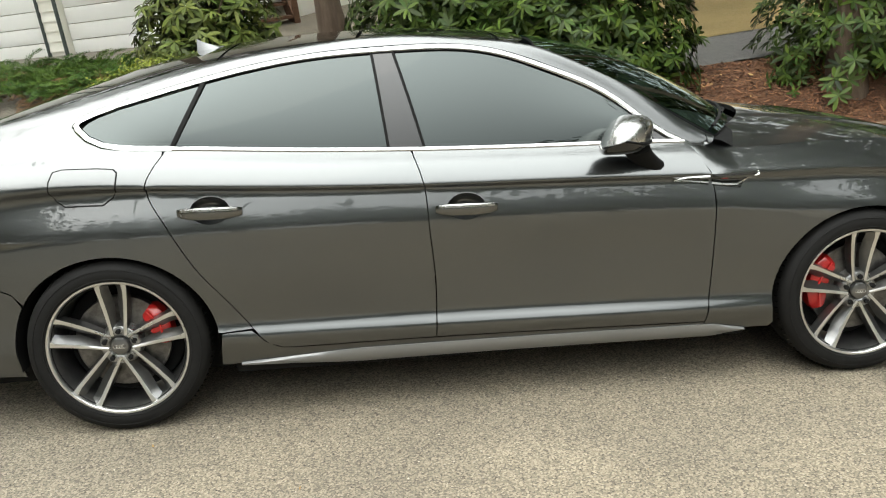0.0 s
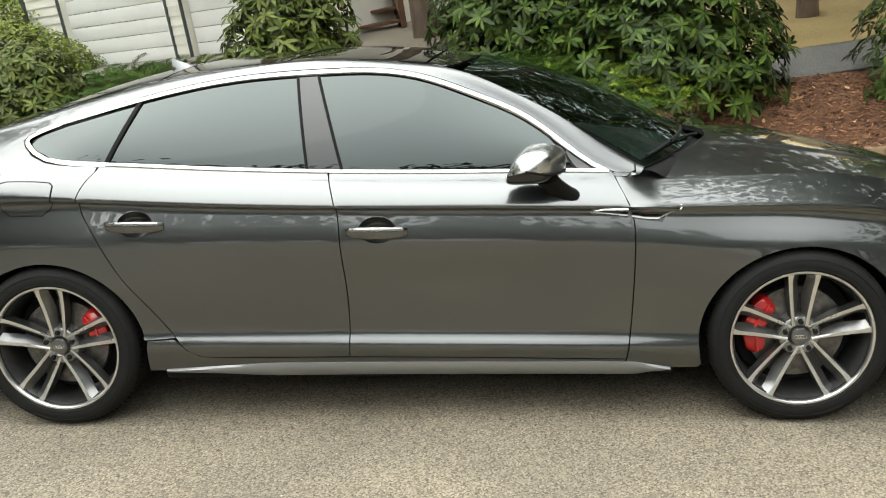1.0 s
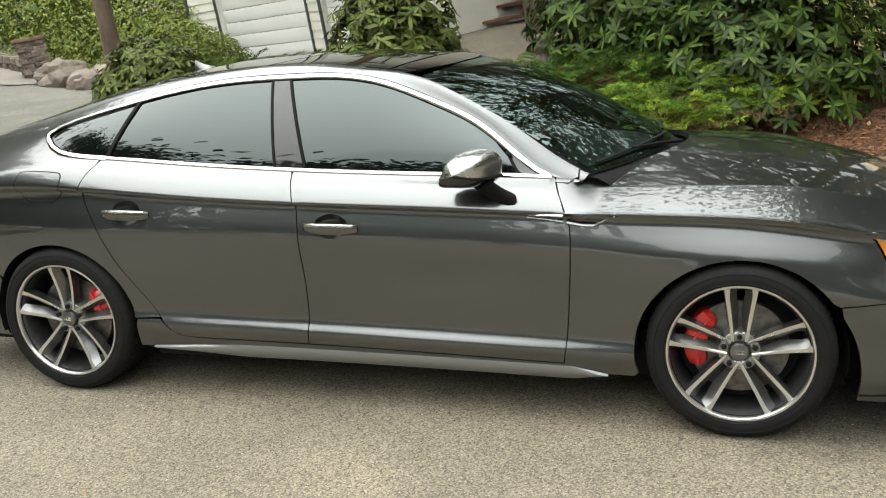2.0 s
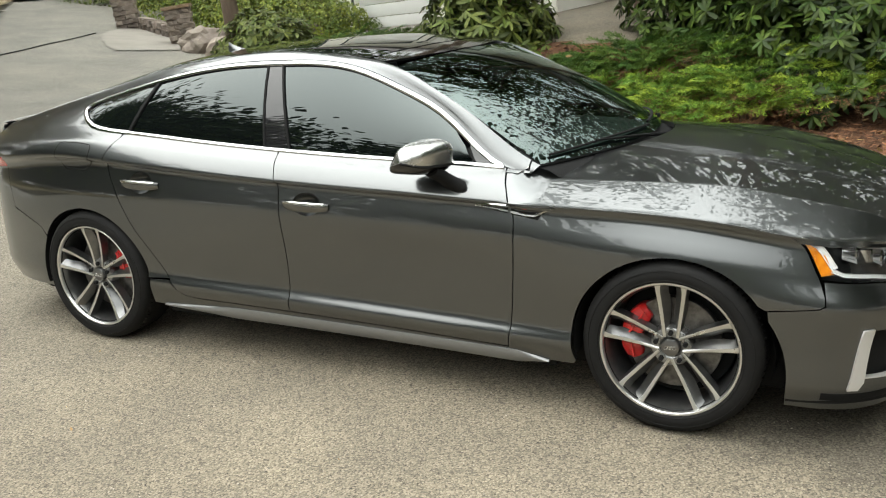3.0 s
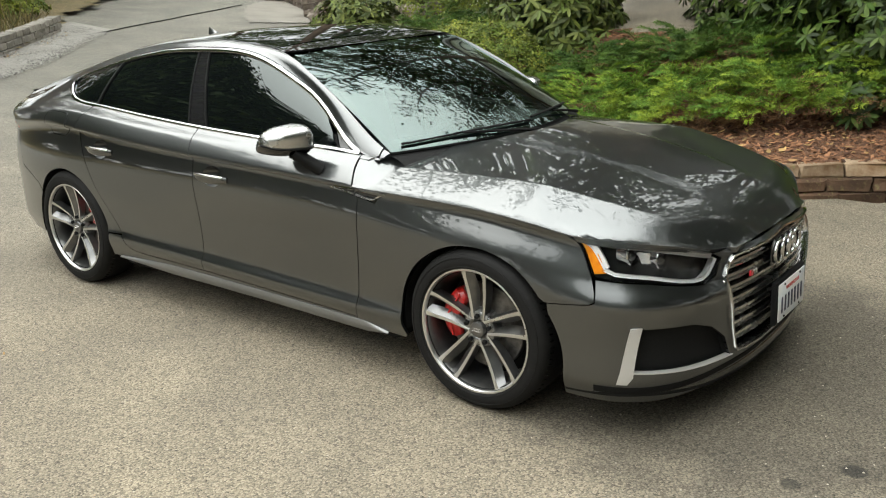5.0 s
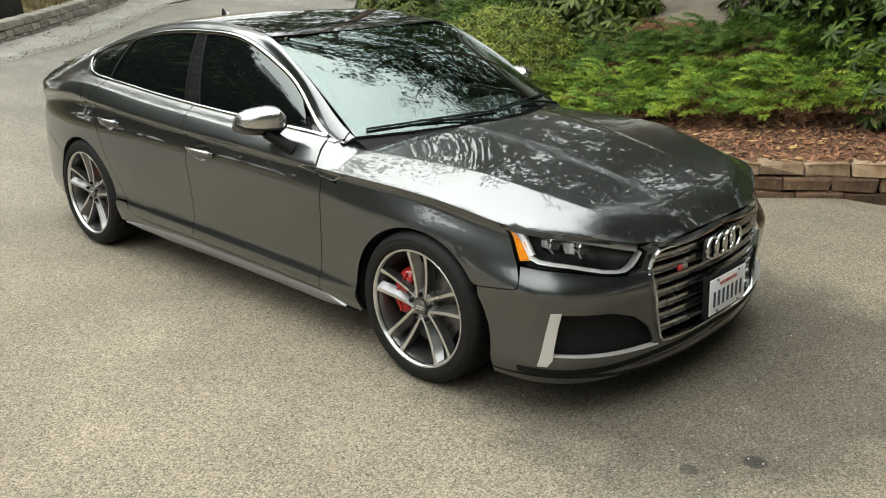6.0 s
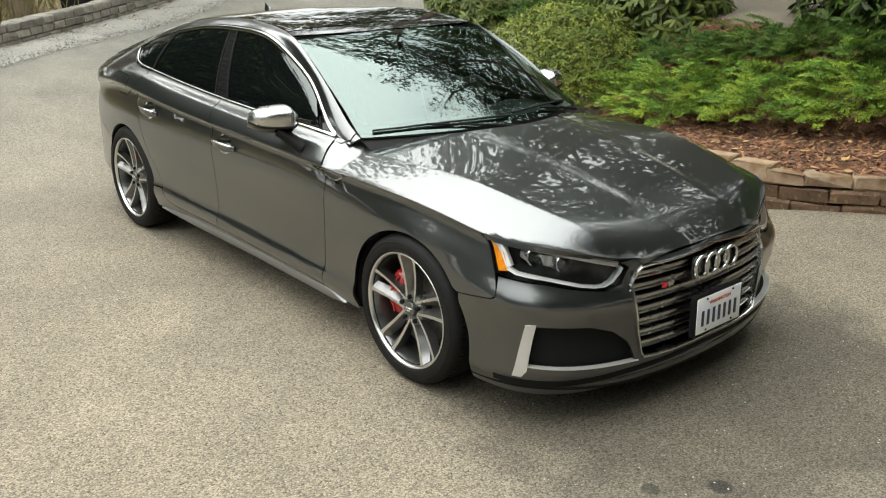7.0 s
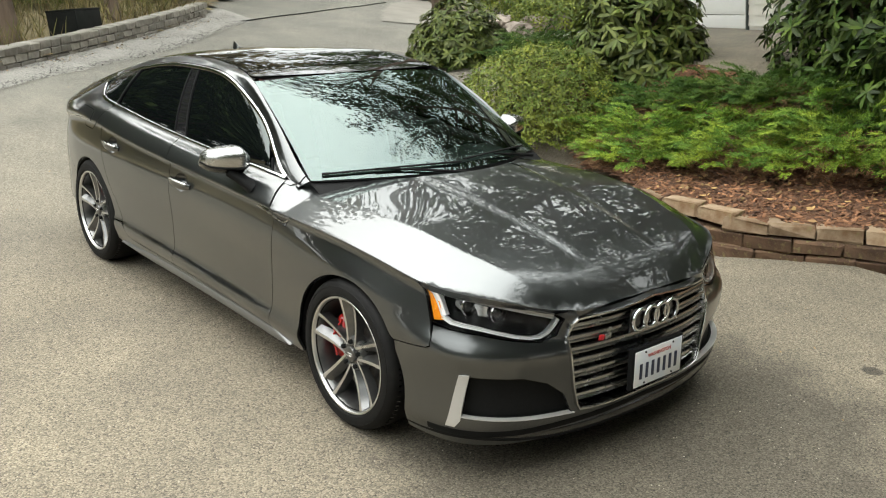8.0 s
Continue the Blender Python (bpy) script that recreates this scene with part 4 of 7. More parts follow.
front_x = lambda y: float(np.interp(abs(y), [0.0, 0.11, 0.23, 0.345, 0.46], [2.285, 2.282, 2.274, 2.258, 2.235]))
for side in (-1, 1):
    # cowl corner between the door, the pillar and the bonnet
    ol = [(0.752, 7.6), (0.80, 7.6), (0.84, 8.6), (0.87, 9.95), (0.836, 9.95), (0.836, 9.0), (0.752, 8.95)]
    panel("cowl_corner", ol, PAINT, car, side=side, lift=-0.002)
    # handle bowls and handles
    for p0, z0, key in ((-0.115, 0.776, "front"), (-1.033, 0.822, "rear")):
        c = (p0, level(p0, z0 - 0.004))
        bm = bmesh.new()
        rings = []
        for r in (1.0, 0.92, 0.78, 0.58, 0.35, 0.12):
            row = []
            for k in range(28):
                a = 2 * math.pi * k / 28
                p = p0 + 0.070 * math.cos(a)
                q0 = skin(p, level(p, z0 - 0.004 + 0.048 * math.sin(a)))
                cen = skin(*c)
                q = cen.lerp(q0, r) + Vector((0, 1, 0)) * (0.048 * (1 - r ** 2.6)) - Vector((0, 0.0008, 0))
                row.append(bm.verts.new((q.x, q.y * (1 if side < 0 else -1), q.z)))
            rings.append(row)
        for a, b in zip(rings, rings[1:]):
            for k in range(28):
                bm.faces.new((a[k], a[(k + 1) % 28], b[(k + 1) % 28], b[k]))
        bm.faces.new(rings[-1])
        bowl = part("handle_recess", bm, PAINT, doors[key, side], smooth=60)
        bm = bmesh.new()
        rows = []
        for k in range(17):
            f = k / 16
            x = p0 - 0.114 + 0.228 * f
            base = skin(x, level(x, z0 - 0.006 - 0.004 * f))
            bulge = math.sin(math.pi * min(max((f - 0.02) / 0.96, 0), 1)) ** 0.45
            out, hh = 0.010 + 0.026 * bulge, 0.013 + 0.0085 * bulge
            sec = [(-0.02, -hh * 0.7), (-0.004, -hh), (0.0, -hh * 0.6), (0.001, hh * 0.35), (-0.004, hh), (-0.02, hh * 0.8)]
            row = [(base.x, base.y - out - a, base.z + b) for a, b in sec]
            rows.append([bm.verts.new((x2, y2 * (1 if side < 0 else -1), z2)) for x2, y2, z2 in row])
        for a, b in zip(rows, rows[1:]):
            for j in range(6):
                bm.faces.new((a[j], a[(j + 1) % 6], b[(j + 1) % 6], b[j]))
        bm.faces.new(rows[0])
        bm.faces.new(rows[-1][::-1])
        handle = part("door_handle", bm, HANDLE, doors[key, side], smooth=45)
        bm = bmesh.new()
        rows = []
        for k in range(15):
            f = 0.06 + 0.88 * k / 14
            x = p0 - 0.114 + 0.228 * f
            base = skin(x, level(x, z0 - 0.006 - 0.004 * f))
            bulge = math.sin(math.pi * f) ** 0.45
            y = base.y - 0.0125 - 0.026 * bulge
            z = base.z + 0.0125 + 0.0060 * bulge
            rows.append([bm.verts.new((base.x, (y + a) * (1 if side < 0 else -1), z + b)) for a, b in ((0.002, -0.0105), (-0.002, -0.0085), (-0.001, -0.001), (0.006, 0.0030))])
        for a, b in zip(rows, rows[1:]):
            for j in range(3):
                bm.faces.new((a[j], a[j + 1], b[j + 1], b[j]))
        part("handle_strip", bm, SILVER, handle, "bright chrome strip")
    # side trim with badge
    door = doors["front", side]
    panel("side_trim", [(0.655, 4.92), (0.70, 5.62), (0.792, 5.80), (0.792, 4.72)], BLACK_GLOSS, door, side=side, lift=0.002, thick=0.004)
    strip("trim_line", [(0.66, 4.93), (0.70, 4.9), (0.75, 4.84), (0.793, 4.80)], 0.008, SILVER, door, side=side, lift=0.006)
    strip("trim_line", [(0.66, 4.97), (0.68, 5.35), (0.71, 5.62), (0.75, 5.7), (0.793, 5.76)], 0.006, CHROME, door, side=side, lift=0.006)
    strip("trim_line", [(0.67, 5.1), (0.70, 5.25), (0.75, 5.25), (0.793, 5.25)], 0.010, SILVER, door, side=side, lift=0.004)
    panel("side_trim", [(0.806, 5.84), (0.806, 4.70), (0.915, 4.62), (0.985, 5.84)], BLACK_GLOSS, car, side=side, lift=0.002, thick=0.004)
    strip("trim_line", [(0.806, 4.78), (0.86, 4.72), (0.90, 4.72), (0.922, 4.82), (0.945, 5.15), (0.982, 5.8)], 0.010, SILVER, car, side=side, lift=0.006)
    panel("badge_mark", [(0.845, 5.0), (0.868, 5.0), (0.878, 5.5), (0.855, 5.5)], RED_BADGE, car, side=side, lift=0.004, thick=0.003)
    for b0 in (0.882, 0.900):
        panel("badge_bar", [(b0, 5.05), (b0 + 0.014, 5.05), (b0 + 0.017, 5.4), (b0 + 0.003, 5.4)], SILVER, car, side=side, lift=0.004, thick=0.003)
    # headlight
    body = panel("headlight", HEADLIGHT, LENS, car, side=side, lift=0.001, flange=0.0, label="clear headlamp with amber corner and white light strip")
    body.visible_shadow = False
    panel("lamp_housing", HEADLIGHT, LAMP_DARK, body, side=side, lift=-0.05, flange=-0.05)
    panel("amber_reflector", [(1.826, 5.66), (1.878, 5.64), (1.912, 5.0), (1.962, 4.20), (1.917, 4.12), (1.87, 4.85)], AMBER, body, side=side, lift=-0.010, thick=0.015, label="amber side reflector")
    strip("light_strip", [(1.886, 5.6), (1.905, 5.2), (1.93, 4.75), (1.965, 4.34)], 0.022, LAMP_WHITE, body, side=side, lift=-0.010, depth=0.03, label="white daytime light strip")
    strip("light_strip", [(1.955, 4.3), (2.0, 4.2), (2.06, 4.2), (2.13, 4.2), (2.20, 4.14), (2.27, 4.06), (2.33, 4.03), (2.375, 4.08), (2.41, 4.25), (2.437, 4.55), (2.455, 4.9)], 0.014, LAMP_WHITE, body, side=side, lift=-0.010, depth=0.03, label="white daytime light strip")
    strip("lamp_trim", [(1.84, 5.72), (1.95, 5.72), (2.05, 5.72), (2.15, 5.7), (2.25, 5.62), (2.33, 5.5), (2.40, 5.3), (2.44, 5.1)], 0.020, BLADE, body, side=side, lift=-0.008, depth=0.03, label="satin silver upper lamp trim")
    for pc, vc, r in ((2.06, 5.0, 0.034), (2.20, 4.9, 0.030)):
        q = skin(pc, vc) - skin_normal(pc, vc) * 0.045
        n = Vector((1, -0.15, 0.05)).normalized()
        turn = n.to_track_quat("Z", "Y").to_matrix().to_4x4()
        bm = bmesh.new()
        m = Matrix.Translation((q.x, q.y * (1 if side < 0 else -1), q.z)) @ turn
        lathe(bm, [(r * 1.25, -0.02), (r * 1.25, 0.022), (r * 1.15, 0.026), (r, 0.012), (r, -0.02)], 28, m)
        pr = part("projector_bezel", bm, CHROME, body)
        bm = bmesh.new()
        lathe(bm, [(r, 0.0), (r * 0.92, 0.012), (r * 0.7, 0.022), (r * 0.35, 0.028), (0.0, 0.03)], 28, m)
        part("projector_lens", bm, BLACK_GLOSS, pr)
    panel("lamp_reflector", [(2.09, 5.25), (2.16, 5.2), (2.17, 4.65), (2.12, 4.62)], CHROME, body, side=side, lift=-0.03, thick=0.01)
    # fog vent
    panel("vent_panel", VENT, BLACK_TRIM, car, side=side, lift=-0.035, flange=-0.034)
    panel("vent_blade", [(2.060, 2.46), (2.100, 2.48), (2.078, 1.5), (2.072, 1.12), (2.052, 0.90), (2.014, 0.90), (2.026, 1.25)], BLADE, car, side=side, lift=0.008, thick=0.03, label="matt silver air inlet blade")
    strip("vent_strip", [(2.05 + 0.024 * k, 1.25 - 0.24 * k / 20) for k in range(21)], 0.0042, BLADE, car, side=side, lift=0.007, depth=0.02, label="matt silver strip under the inlet")
    # black strip stands in for the shaded recess over the lip
    strip("lip_gap", [(1.93 + 0.0495 * k, 0.62) for k in range(21)], 0.030, BLACK_TRIM, car, side=side, lift=0.002, depth=0.01)
    # front lip: a painted blade over a black edge
    for nm, mt, sec in (("front_lip", BLACK_GLOSS, ((-0.012, 0.214), (0.004, 0.198), (0.007, 0.184), (0.010, 0.172))), ("lip_edge", BLACK_TRIM, ((0.0095, 0.1715), (0.007, 0.158), (-0.03, 0.142), (-0.2, 0.140)))):
        bm = bmesh.new()
        rows = []
        for k in range(33):
            p = 1.815 + (2.92 - 1.815) * k / 32
            q, n = skin(p, 0.1), skin_normal(p, 1.0)
            n = Vector((n.x, n.y, 0)).normalized()
            out, up = 0.006 * smooth(p, 1.8, 2.05), 0.030 * (1 - smooth(p, 2.05, 2.55))
            row = []
            for a, z in sec:
                w = q + n * (a + (out if a > 0 else 0))
                row.append(bm.verts.new((w.x, min(w.y, 0.0) * (1 if side < 0 else -1), z + up)))
            rows.append(row)
        for a, b in zip(rows, rows[1:]):
            for j in range(3):
                bm.faces.new((a[j], a[j + 1], b[j + 1], b[j]))
        part(nm, bm, mt, car, smooth=50)
    # grille frame half
    edge = [(2.92, 1.02), (2.82, 1.02), (2.72, 1.02), (2.62, 1.05), (2.55, 1.1), (2.535, 1.3), (2.515, 1.9), (2.50, 2.6), (2.487, 3.3), (2.482, 3.9), (2.492, 4.25), (2.51, 4.6), (2.53, 4.9), (2.56, 5.05), (2.62, 5.15), (2.72, 5.22), (2.82, 5.28), (2.92, 5.31)]
    strip("grille_frame", edge, 0.011, CHROME, car, side=side, lift=0.014, depth=0.03, label="bright grille surround")
    # mirror
    mir = new("wing_mirror")
    mir.parent = car
    mir.empty_display_size = 0.1

    def house(u, v, s=side):
        """The mirror's shell: u round, v from the inner end to the outer tip."""
        y = -0.843 - 0.200 * v
        taper = (1 - 0.25 * v ** 2) * (1 - v ** 8) ** 0.5 * min(1.0, 0.55 + 2.2 * v)
        a = 2 * math.pi * u
        ca, sa = math.cos(a), math.sin(a)
        px = (abs(ca) ** (0.75 if ca > 0 else 0.45)) * (1 if ca > 0 else -1)
        pz = (abs(sa) ** 0.7) * (1 if sa > 0 else -1)
        x = 0.485 - 0.055 * v + (0.105 * px if px > 0 else 0.082 * px) * taper + 0.035 * pz * (1 if px < 0 else 0.4) * taper
        z = 0.992 + 0.004 * v + (0.078 if pz > 0 else 0.062) * pz * taper
        return Vector((x, y * (1 if s < 0 else -1), z))
    for nm, lo, hi, mt, lb in (("mirror_cap", 0.965, 1.545, SILVER, "satin silver mirror cap"), ("mirror_base", 0.545, 0.965, BLACK_GLOSS, "gloss black lower mirror housing")):
        bm = bmesh.new()
        rows = []
        for i in range(17):
            v = i / 16
            rows.append([bm.verts.new(house(lo + (hi - lo) * j / 20, v)) for j in range(21)])
        for a, b in zip(rows, rows[1:]):
            for j in range(20):
                bm.faces.new((a[j], a[j + 1], b[j + 1], b[j]))
        bm.faces.new(rows[0])
        bmesh.ops.remove_doubles(bm, verts=bm.verts, dist=0.0004)
        part(nm, bm, mt, mir, lb, smooth=60)
    bm = bmesh.new()
    tube(bm, [house(-0.035 + 0.0 * k, k / 10) + Vector((0.002, 0, 0)) for k in range(11)], 0.005, 6)
    part("mirror_line", bm, BLACK_TRIM, mir)
    bm = bmesh.new()
    sg = 1 if side < 0 else -1
    tube(bm, [(0.50, -0.93 * sg, 0.955), (0.525, -0.895 * sg, 0.925), (0.555, -0.865 * sg, 0.893), (0.57, -0.845 * sg, 0.875)], [0.055, 0.052, 0.056, 0.066], 14, flat=0.5)
    part("mirror_foot", bm, BLACK_TRIM, mir, smooth=60)

# grille: backing, double slats, rings, badge, plate
bm = bmesh.new()
rows = []
for k in range(21):
    y = -0.46 + 0.92 * k / 20
    rows.append([bm.verts.new((front_x(y) - 0.075, y, z)) for z in (0.25, 0.45, 0.68)])
for a, b in zip(rows, rows[1:]):
    for j in range(2):
        bm.faces.new((a[j], a[j + 1], b[j + 1], b[j]))
part("grille_backing", bm, BLACK_TRIM, car, "black grille mesh")
HALF = spline((0.26, 0.375), (0.30, 0.388), (0.45, 0.428), (0.58, 0.455), (0.66, 0.41))
for z in (0.312, 0.362, 0.412, 0.462, 0.512, 0.562, 0.612):
    w = HALF(z)[0] - 0.004
    bm = bmesh.new()
    rows = []
    for k in range(31):
        y = -w + 2 * w * k / 30
        x = front_x(y) - 0.012
        sec = [(-0.05, 0.012), (-0.012, 0.0125), (-0.002, 0.0105), (0.0, 0.004), (-0.010, 0.001), (-0.010, -0.003), (0.0, -0.006), (-0.003, -0.0115), (-0.05, -0.0125)]
        rows.append([bm.verts.new((x + a, y, z + 1.3 * b)) for a, b in sec])
    for a, b in zip(rows, rows[1:]):
        for j in range(8):
            bm.faces.new((a[j], a[j + 1], b[j + 1], b[j]))
    part("grille_slat", bm, SILVER, car, "silver double slat")
bm = bmesh.new()
turn = pose(0, 0, 0, 90, 0, 90)
for k in range(4):
    bm2 = bm
    ring_at(bm2, Vector((2.302 - 0.003 * abs(k - 1.5), (k - 1.5) * 0.066, 0.590)), 0.0435, 0.0075, 40, 10, turn.to_3x3())
part("emblem", bm, CHROME, car, "four interlocking bright rings")
bm = bmesh.new()
box(bm, (0.010, 0.30, 0.10), pose(2.286, 0, 0.590), 0.004)
part("emblem_base", bm, BLACK_GLOSS, car)
bm = bmesh.new()
box(bm, (0.008, 0.026, 0.022), pose(2.262, -0.287, 0.548) @ pose(0, 0, 0, -12), 0.002)
part("badge_mark", bm, RED_BADGE, car)
for y in (-0.262, -0.243):
    bm = bmesh.new()
    box(bm, (0.008, 0.015, 0.020), pose(2.264, y, 0.547) @ pose(0, 0, 0, -12), 0.002)
    part("badge_bar", bm, SILVER, car)
plate = new("number_plate")
plate.parent = car
plate.empty_display_size = 0.1
plate.matrix_basis = pose(2.322, 0.012, 0.388, 0, -2, 0)
bm = bmesh.new()
box(bm, (0.022, 0.334, 0.176), pose(-0.012, 0, 0), 0.006)
part("plate_holder", bm, BLACK_TRIM, plate)
bm = bmesh.new()
box(bm, (0.004, 0.305, 0.152), pose(0.003, 0, 0), 0.0015)
part("plate_sheet", bm, PLATE, plate, "white embossed plate sheet")
for k in range(7):
    bm = bmesh.new()
    box(bm, (0.004, 0.017, 0.066), pose(0.005, -0.114 + 0.038 * k, -0.014), 0.0015)
    part("plate_bar", bm, PLATE_INK, plate)
for y, z in ((-0.09, 0.066), (0.09, 0.066), (-0.09, -0.066), (0.09, -0.066)):
    bm = bmesh.new()
    lathe(bm, [(0.0, 0.004), (0.004, 0.0035), (0.005, 0.0)], 10, pose(0.005, y, z, 0, 90, 0))
    part("plate_screw", bm, BLACK_TRIM, plate)
txt = bpy.data.curves.new("plate_word", "FONT")
txt.body, txt.size, txt.align_x, txt.align_y, txt.extrude = "WASHINGTON", 0.022, "CENTER", "CENTER", 0.0008
word = new("plate_word", txt)
word.data.materials.append(PLATE_RED)
word.parent = plate
word.matrix_basis = pose(0.0065, 0, 0.046, 90, 0, 90)
# lower centre intake under the grille and the far lip end are part of the nose; roof aerial
bm = bmesh.new()
rows = []
for i in range(13):
    f = i / 12
    x = -1.045 - 0.115 * f
    h = 0.052 * f ** 1.7 + 0.005
    w = 0.026 * (1 - 0.55 * f)
    zb = roof(0.0, x).z - 0.006
    rows.append([bm.verts.new((x, a * w, zb + b * h + (0.004 if b else 0))) for a, b in ((-1, 0), (-0.75, 0.25), (-0.2, 0.85), (0, 1.0), (0.2, 0.85), (0.75, 0.25), (1, 0))])
for a, b in zip(rows, rows[1:]):
    for j in range(6):
        bm.faces.new((a[j], a[j + 1], b[j + 1], b[j]))
bm.faces.new(rows[-1])
bm.faces.new(rows[0][::-1])
part("roof_aerial", bm, PAINT, car, "small shark-fin aerial", smooth=50)
# fuel flap outline on the quarter: a lid set in its own groove
lid = [(-1.575, 5.5), (-1.572, 6.4), (-1.56, 6.85), (-1.53, 6.95), (-1.40, 6.9), (-1.35, 6.85), (-1.338, 6.7), (-1.345, 6.0), (-1.352, 5.2), (-1.365, 4.85), (-1.40, 4.68), (-1.53, 4.72), (-1.56, 4.9)]
lid_path = dense(lid, 0.02, 0.15)
strip("fuel_flap_groove", lid_path + lid_path[:1], 0.0055, BLACK_TRIM, car, lift=0.0012)
panel("fuel_flap", [(-1.457 + (p + 1.457) * 0.975, 5.8 + (v - 5.8) * 0.975) for p, v in lid], PAINT, car, lift=0.0016, flange=0.003)
# wipers
for s0, s1, t0 in ((-0.93, -0.02, 0.035), (0.02, 0.80, 0.05)):
    bm = bmesh.new()
    tube(bm, [screen(s0 + (s1 - s0) * k / 12, t0 + 0.012 * math.sin(k * 0.26)) + Vector((0.004, 0, 0.010)) for k in range(13)], 0.007, 8, flat=0.7)
    wip = part("wiper", bm, BLACK_TRIM, car, "black wiper at rest")
    bm = bmesh.new()
    a, b = screen(s0 + 0.30, 0.04) + Vector((0.008, 0, 0.018)), screen(s1, -0.02) + Vector((0.03, 0, 0.002))
    tube(bm, [a, a.lerp(b, 0.5) + Vector((0.008, 0, 0.004)), b], [0.004, 0.006, 0.009], 8)
    part("wiper_arm", bm, BLACK_TRIM, wip)
bm = bmesh.new()
rows = []
for k in range(31):
    s = -1 + 2 * k / 30
    q = WS_LOW(s)
    rows.append([bm.verts.new(q + Vector((dx, 0, dz))) for dx, dz in ((-0.02, -0.012), (0.03, -0.022), (0.07, -0.045), (0.12, -0.075))])
for a, b in zip(rows, rows[1:]):
    for j in range(3):
        bm.faces.new((a[j], a[j + 1], b[j + 1], b[j]))
part("cowl_grille", bm, BLACK_TRIM, car)
# cabin
bm = bmesh.new()
rows = []
for k in range(25):
    s = -0.94 + 1.88 * k / 24
    q = WS_LOW(s)
    hump = 0.035 * math.exp(-((q.y - 0.37) / 0.16) ** 2)
    rows.append([bm.verts.new((q.x + dx, q.y, q.z + dz + hump * hk)) for dx, dz, hk in ((-0.03, -0.035, 0), (-0.18, -0.028, 0.3), (-0.36, -0.02, 1), (-0.46, -0.05, 0.8), (-0.48, -0.14, 0), (-0.40, -0.42, 0))])
for a, b in zip(rows, rows[1:]):
    for j in range(5):
        bm.faces.new((a[j], a[j + 1], b[j + 1], b[j]))
part("dashboard", bm, DASH, car, "dark moulded dashboard")
bm = bmesh.new()
tilt = pose(0.34, 0.37, 0.90, 0, -66, 0)
ring_at(bm, tilt.translation, 0.175, 0.016, 40, 10, tilt.to_3x3())
wheel_rim = part("steering_wheel", bm, LEATHER, car, "black leather steering wheel")
for a in (0, 120, 240):
    bm = bmesh.new()
    box(bm, (0.16, 0.035, 0.02), tilt @ pose(0, 0, 0, 0, 0, a) @ pose(0.08, 0, -0.01), 0.006)
    part("wheel_spoke", bm, LEATHER, wheel_rim)
for y in (-0.36, 0.36):
    bm = bmesh.new()
    box(bm, (0.52, 0.48, 0.16), pose(-0.02, y, 0.52, 0, -6, 0), 0.05, 3)
    seat = part("seat", bm, LEATHER, car, "black leather front seat")
    bm = bmesh.new()
    box(bm, (0.14, 0.48, 0.58), pose(-0.33, y, 0.82, 0, -18, 0), 0.05, 3)
    part("backrest", bm, LEATHER, seat)
    bm = bmesh.new()
    box(bm, (0.09, 0.26, 0.17), pose(-0.43, y, 1.16, 0, -14, 0), 0.04, 3)
    part("headrest", bm, LEATHER, seat)
bm = bmesh.new()
box(bm, (0.5, 1.2, 0.16), pose(-0.85, 0, 0.52, 0, -6, 0), 0.05, 3)
box(bm, (0.14, 1.2, 0.5), pose(-1.15, 0, 0.78, 0, -24, 0), 0.05, 3)
part("rear_bench", bm, LEATHER, car, "black leather rear bench")
bm = bmesh.new()
box(bm, (0.03, 0.22, 0.065), pose(0.40, 0, 1.22, 0, -20, 0), 0.012)
part("inner_mirror", bm, BLACK_TRIM, car)

# ---- land: all places are given in the frame of the car's floor plane and turned by G ----
def rise(x):
    d = max(0.0, -x - 2.0)
    return 0.095 * min(d, 28.0) * smooth(d, 0.0, 3.0)


def court(x, y):
    """The nearly level land behind the beds."""
    h = 0.80 - 0.78 * smooth(x, -0.8, 2.2)
    return h + 0.1 * max(-9.0, min(x, 12)) + 0.07 * min(y, 40.0)


def land(x, y):
    z = rise(x)
    far = 0.1 * (x - min(x, 9.0)) + 0.07 * (y - max(min(y, 60.0), -9.0))
    w = smooth(y, 3.3, 5.5) * smooth(x, -10.0, -7.0)
    return (z * (1 - w) + court(x, y) * w) + far


WALL_LINE = spline((-0.35, 3.02), (0.1, 2.80), (0.45, 2.70), (0.8, 2.70), (1.15, 2.82), (1.5, 3.06), (1.85, 3.30), (2.3, 3.52), (3.0, 3.68), (5.0, 3.85), (7.0, 3.95))
WALL_TOP = 0.245
LEFT_LINE = lambda x: (0.72 - (x + 7.7) * 1.42 - 0.06 * (x + 7.7) ** 2,)


def bed_height(x, y):
    w = WALL_LINE(x)[0] if x > -0.35 else 3.02 + 0.6 * (-0.35 - x)
    d = y - w
    low = WALL_TOP - 0.02 if x > -0.3 else 0.02 + (WALL_TOP - 0.04) * smooth(x, -1.8, -0.3)
    g = land(x, y)
    return max(low + 0.10 * max(d, 0) * 0.6, g + 0.035) + 0.03 * noise.noise(Vector((x * 1.7, y * 1.7, 0.3)))


def bed_back(x):
    return 5.05 + 0.55 * smooth(x, -0.2, 0.4) + 0.06 * math.sin(4 * x) if x < 2.2 else 5.15 + 0.05 * x


def bed_or_land(x, y):
    return bed_height(x, y) if y < bed_back(x) and x > -4.2 else land(x, y)


def place(x, y, z=None, lift=0.0, turn=0.0, surf=land):
    """An upright pose in the world over a spot of the land."""
    q = G @ Vector((x, y, (surf(x, y) if z is None else z) + lift))
    return Matrix.Translation(q) @ pose(0, 0, 0, 0, 0, turn)


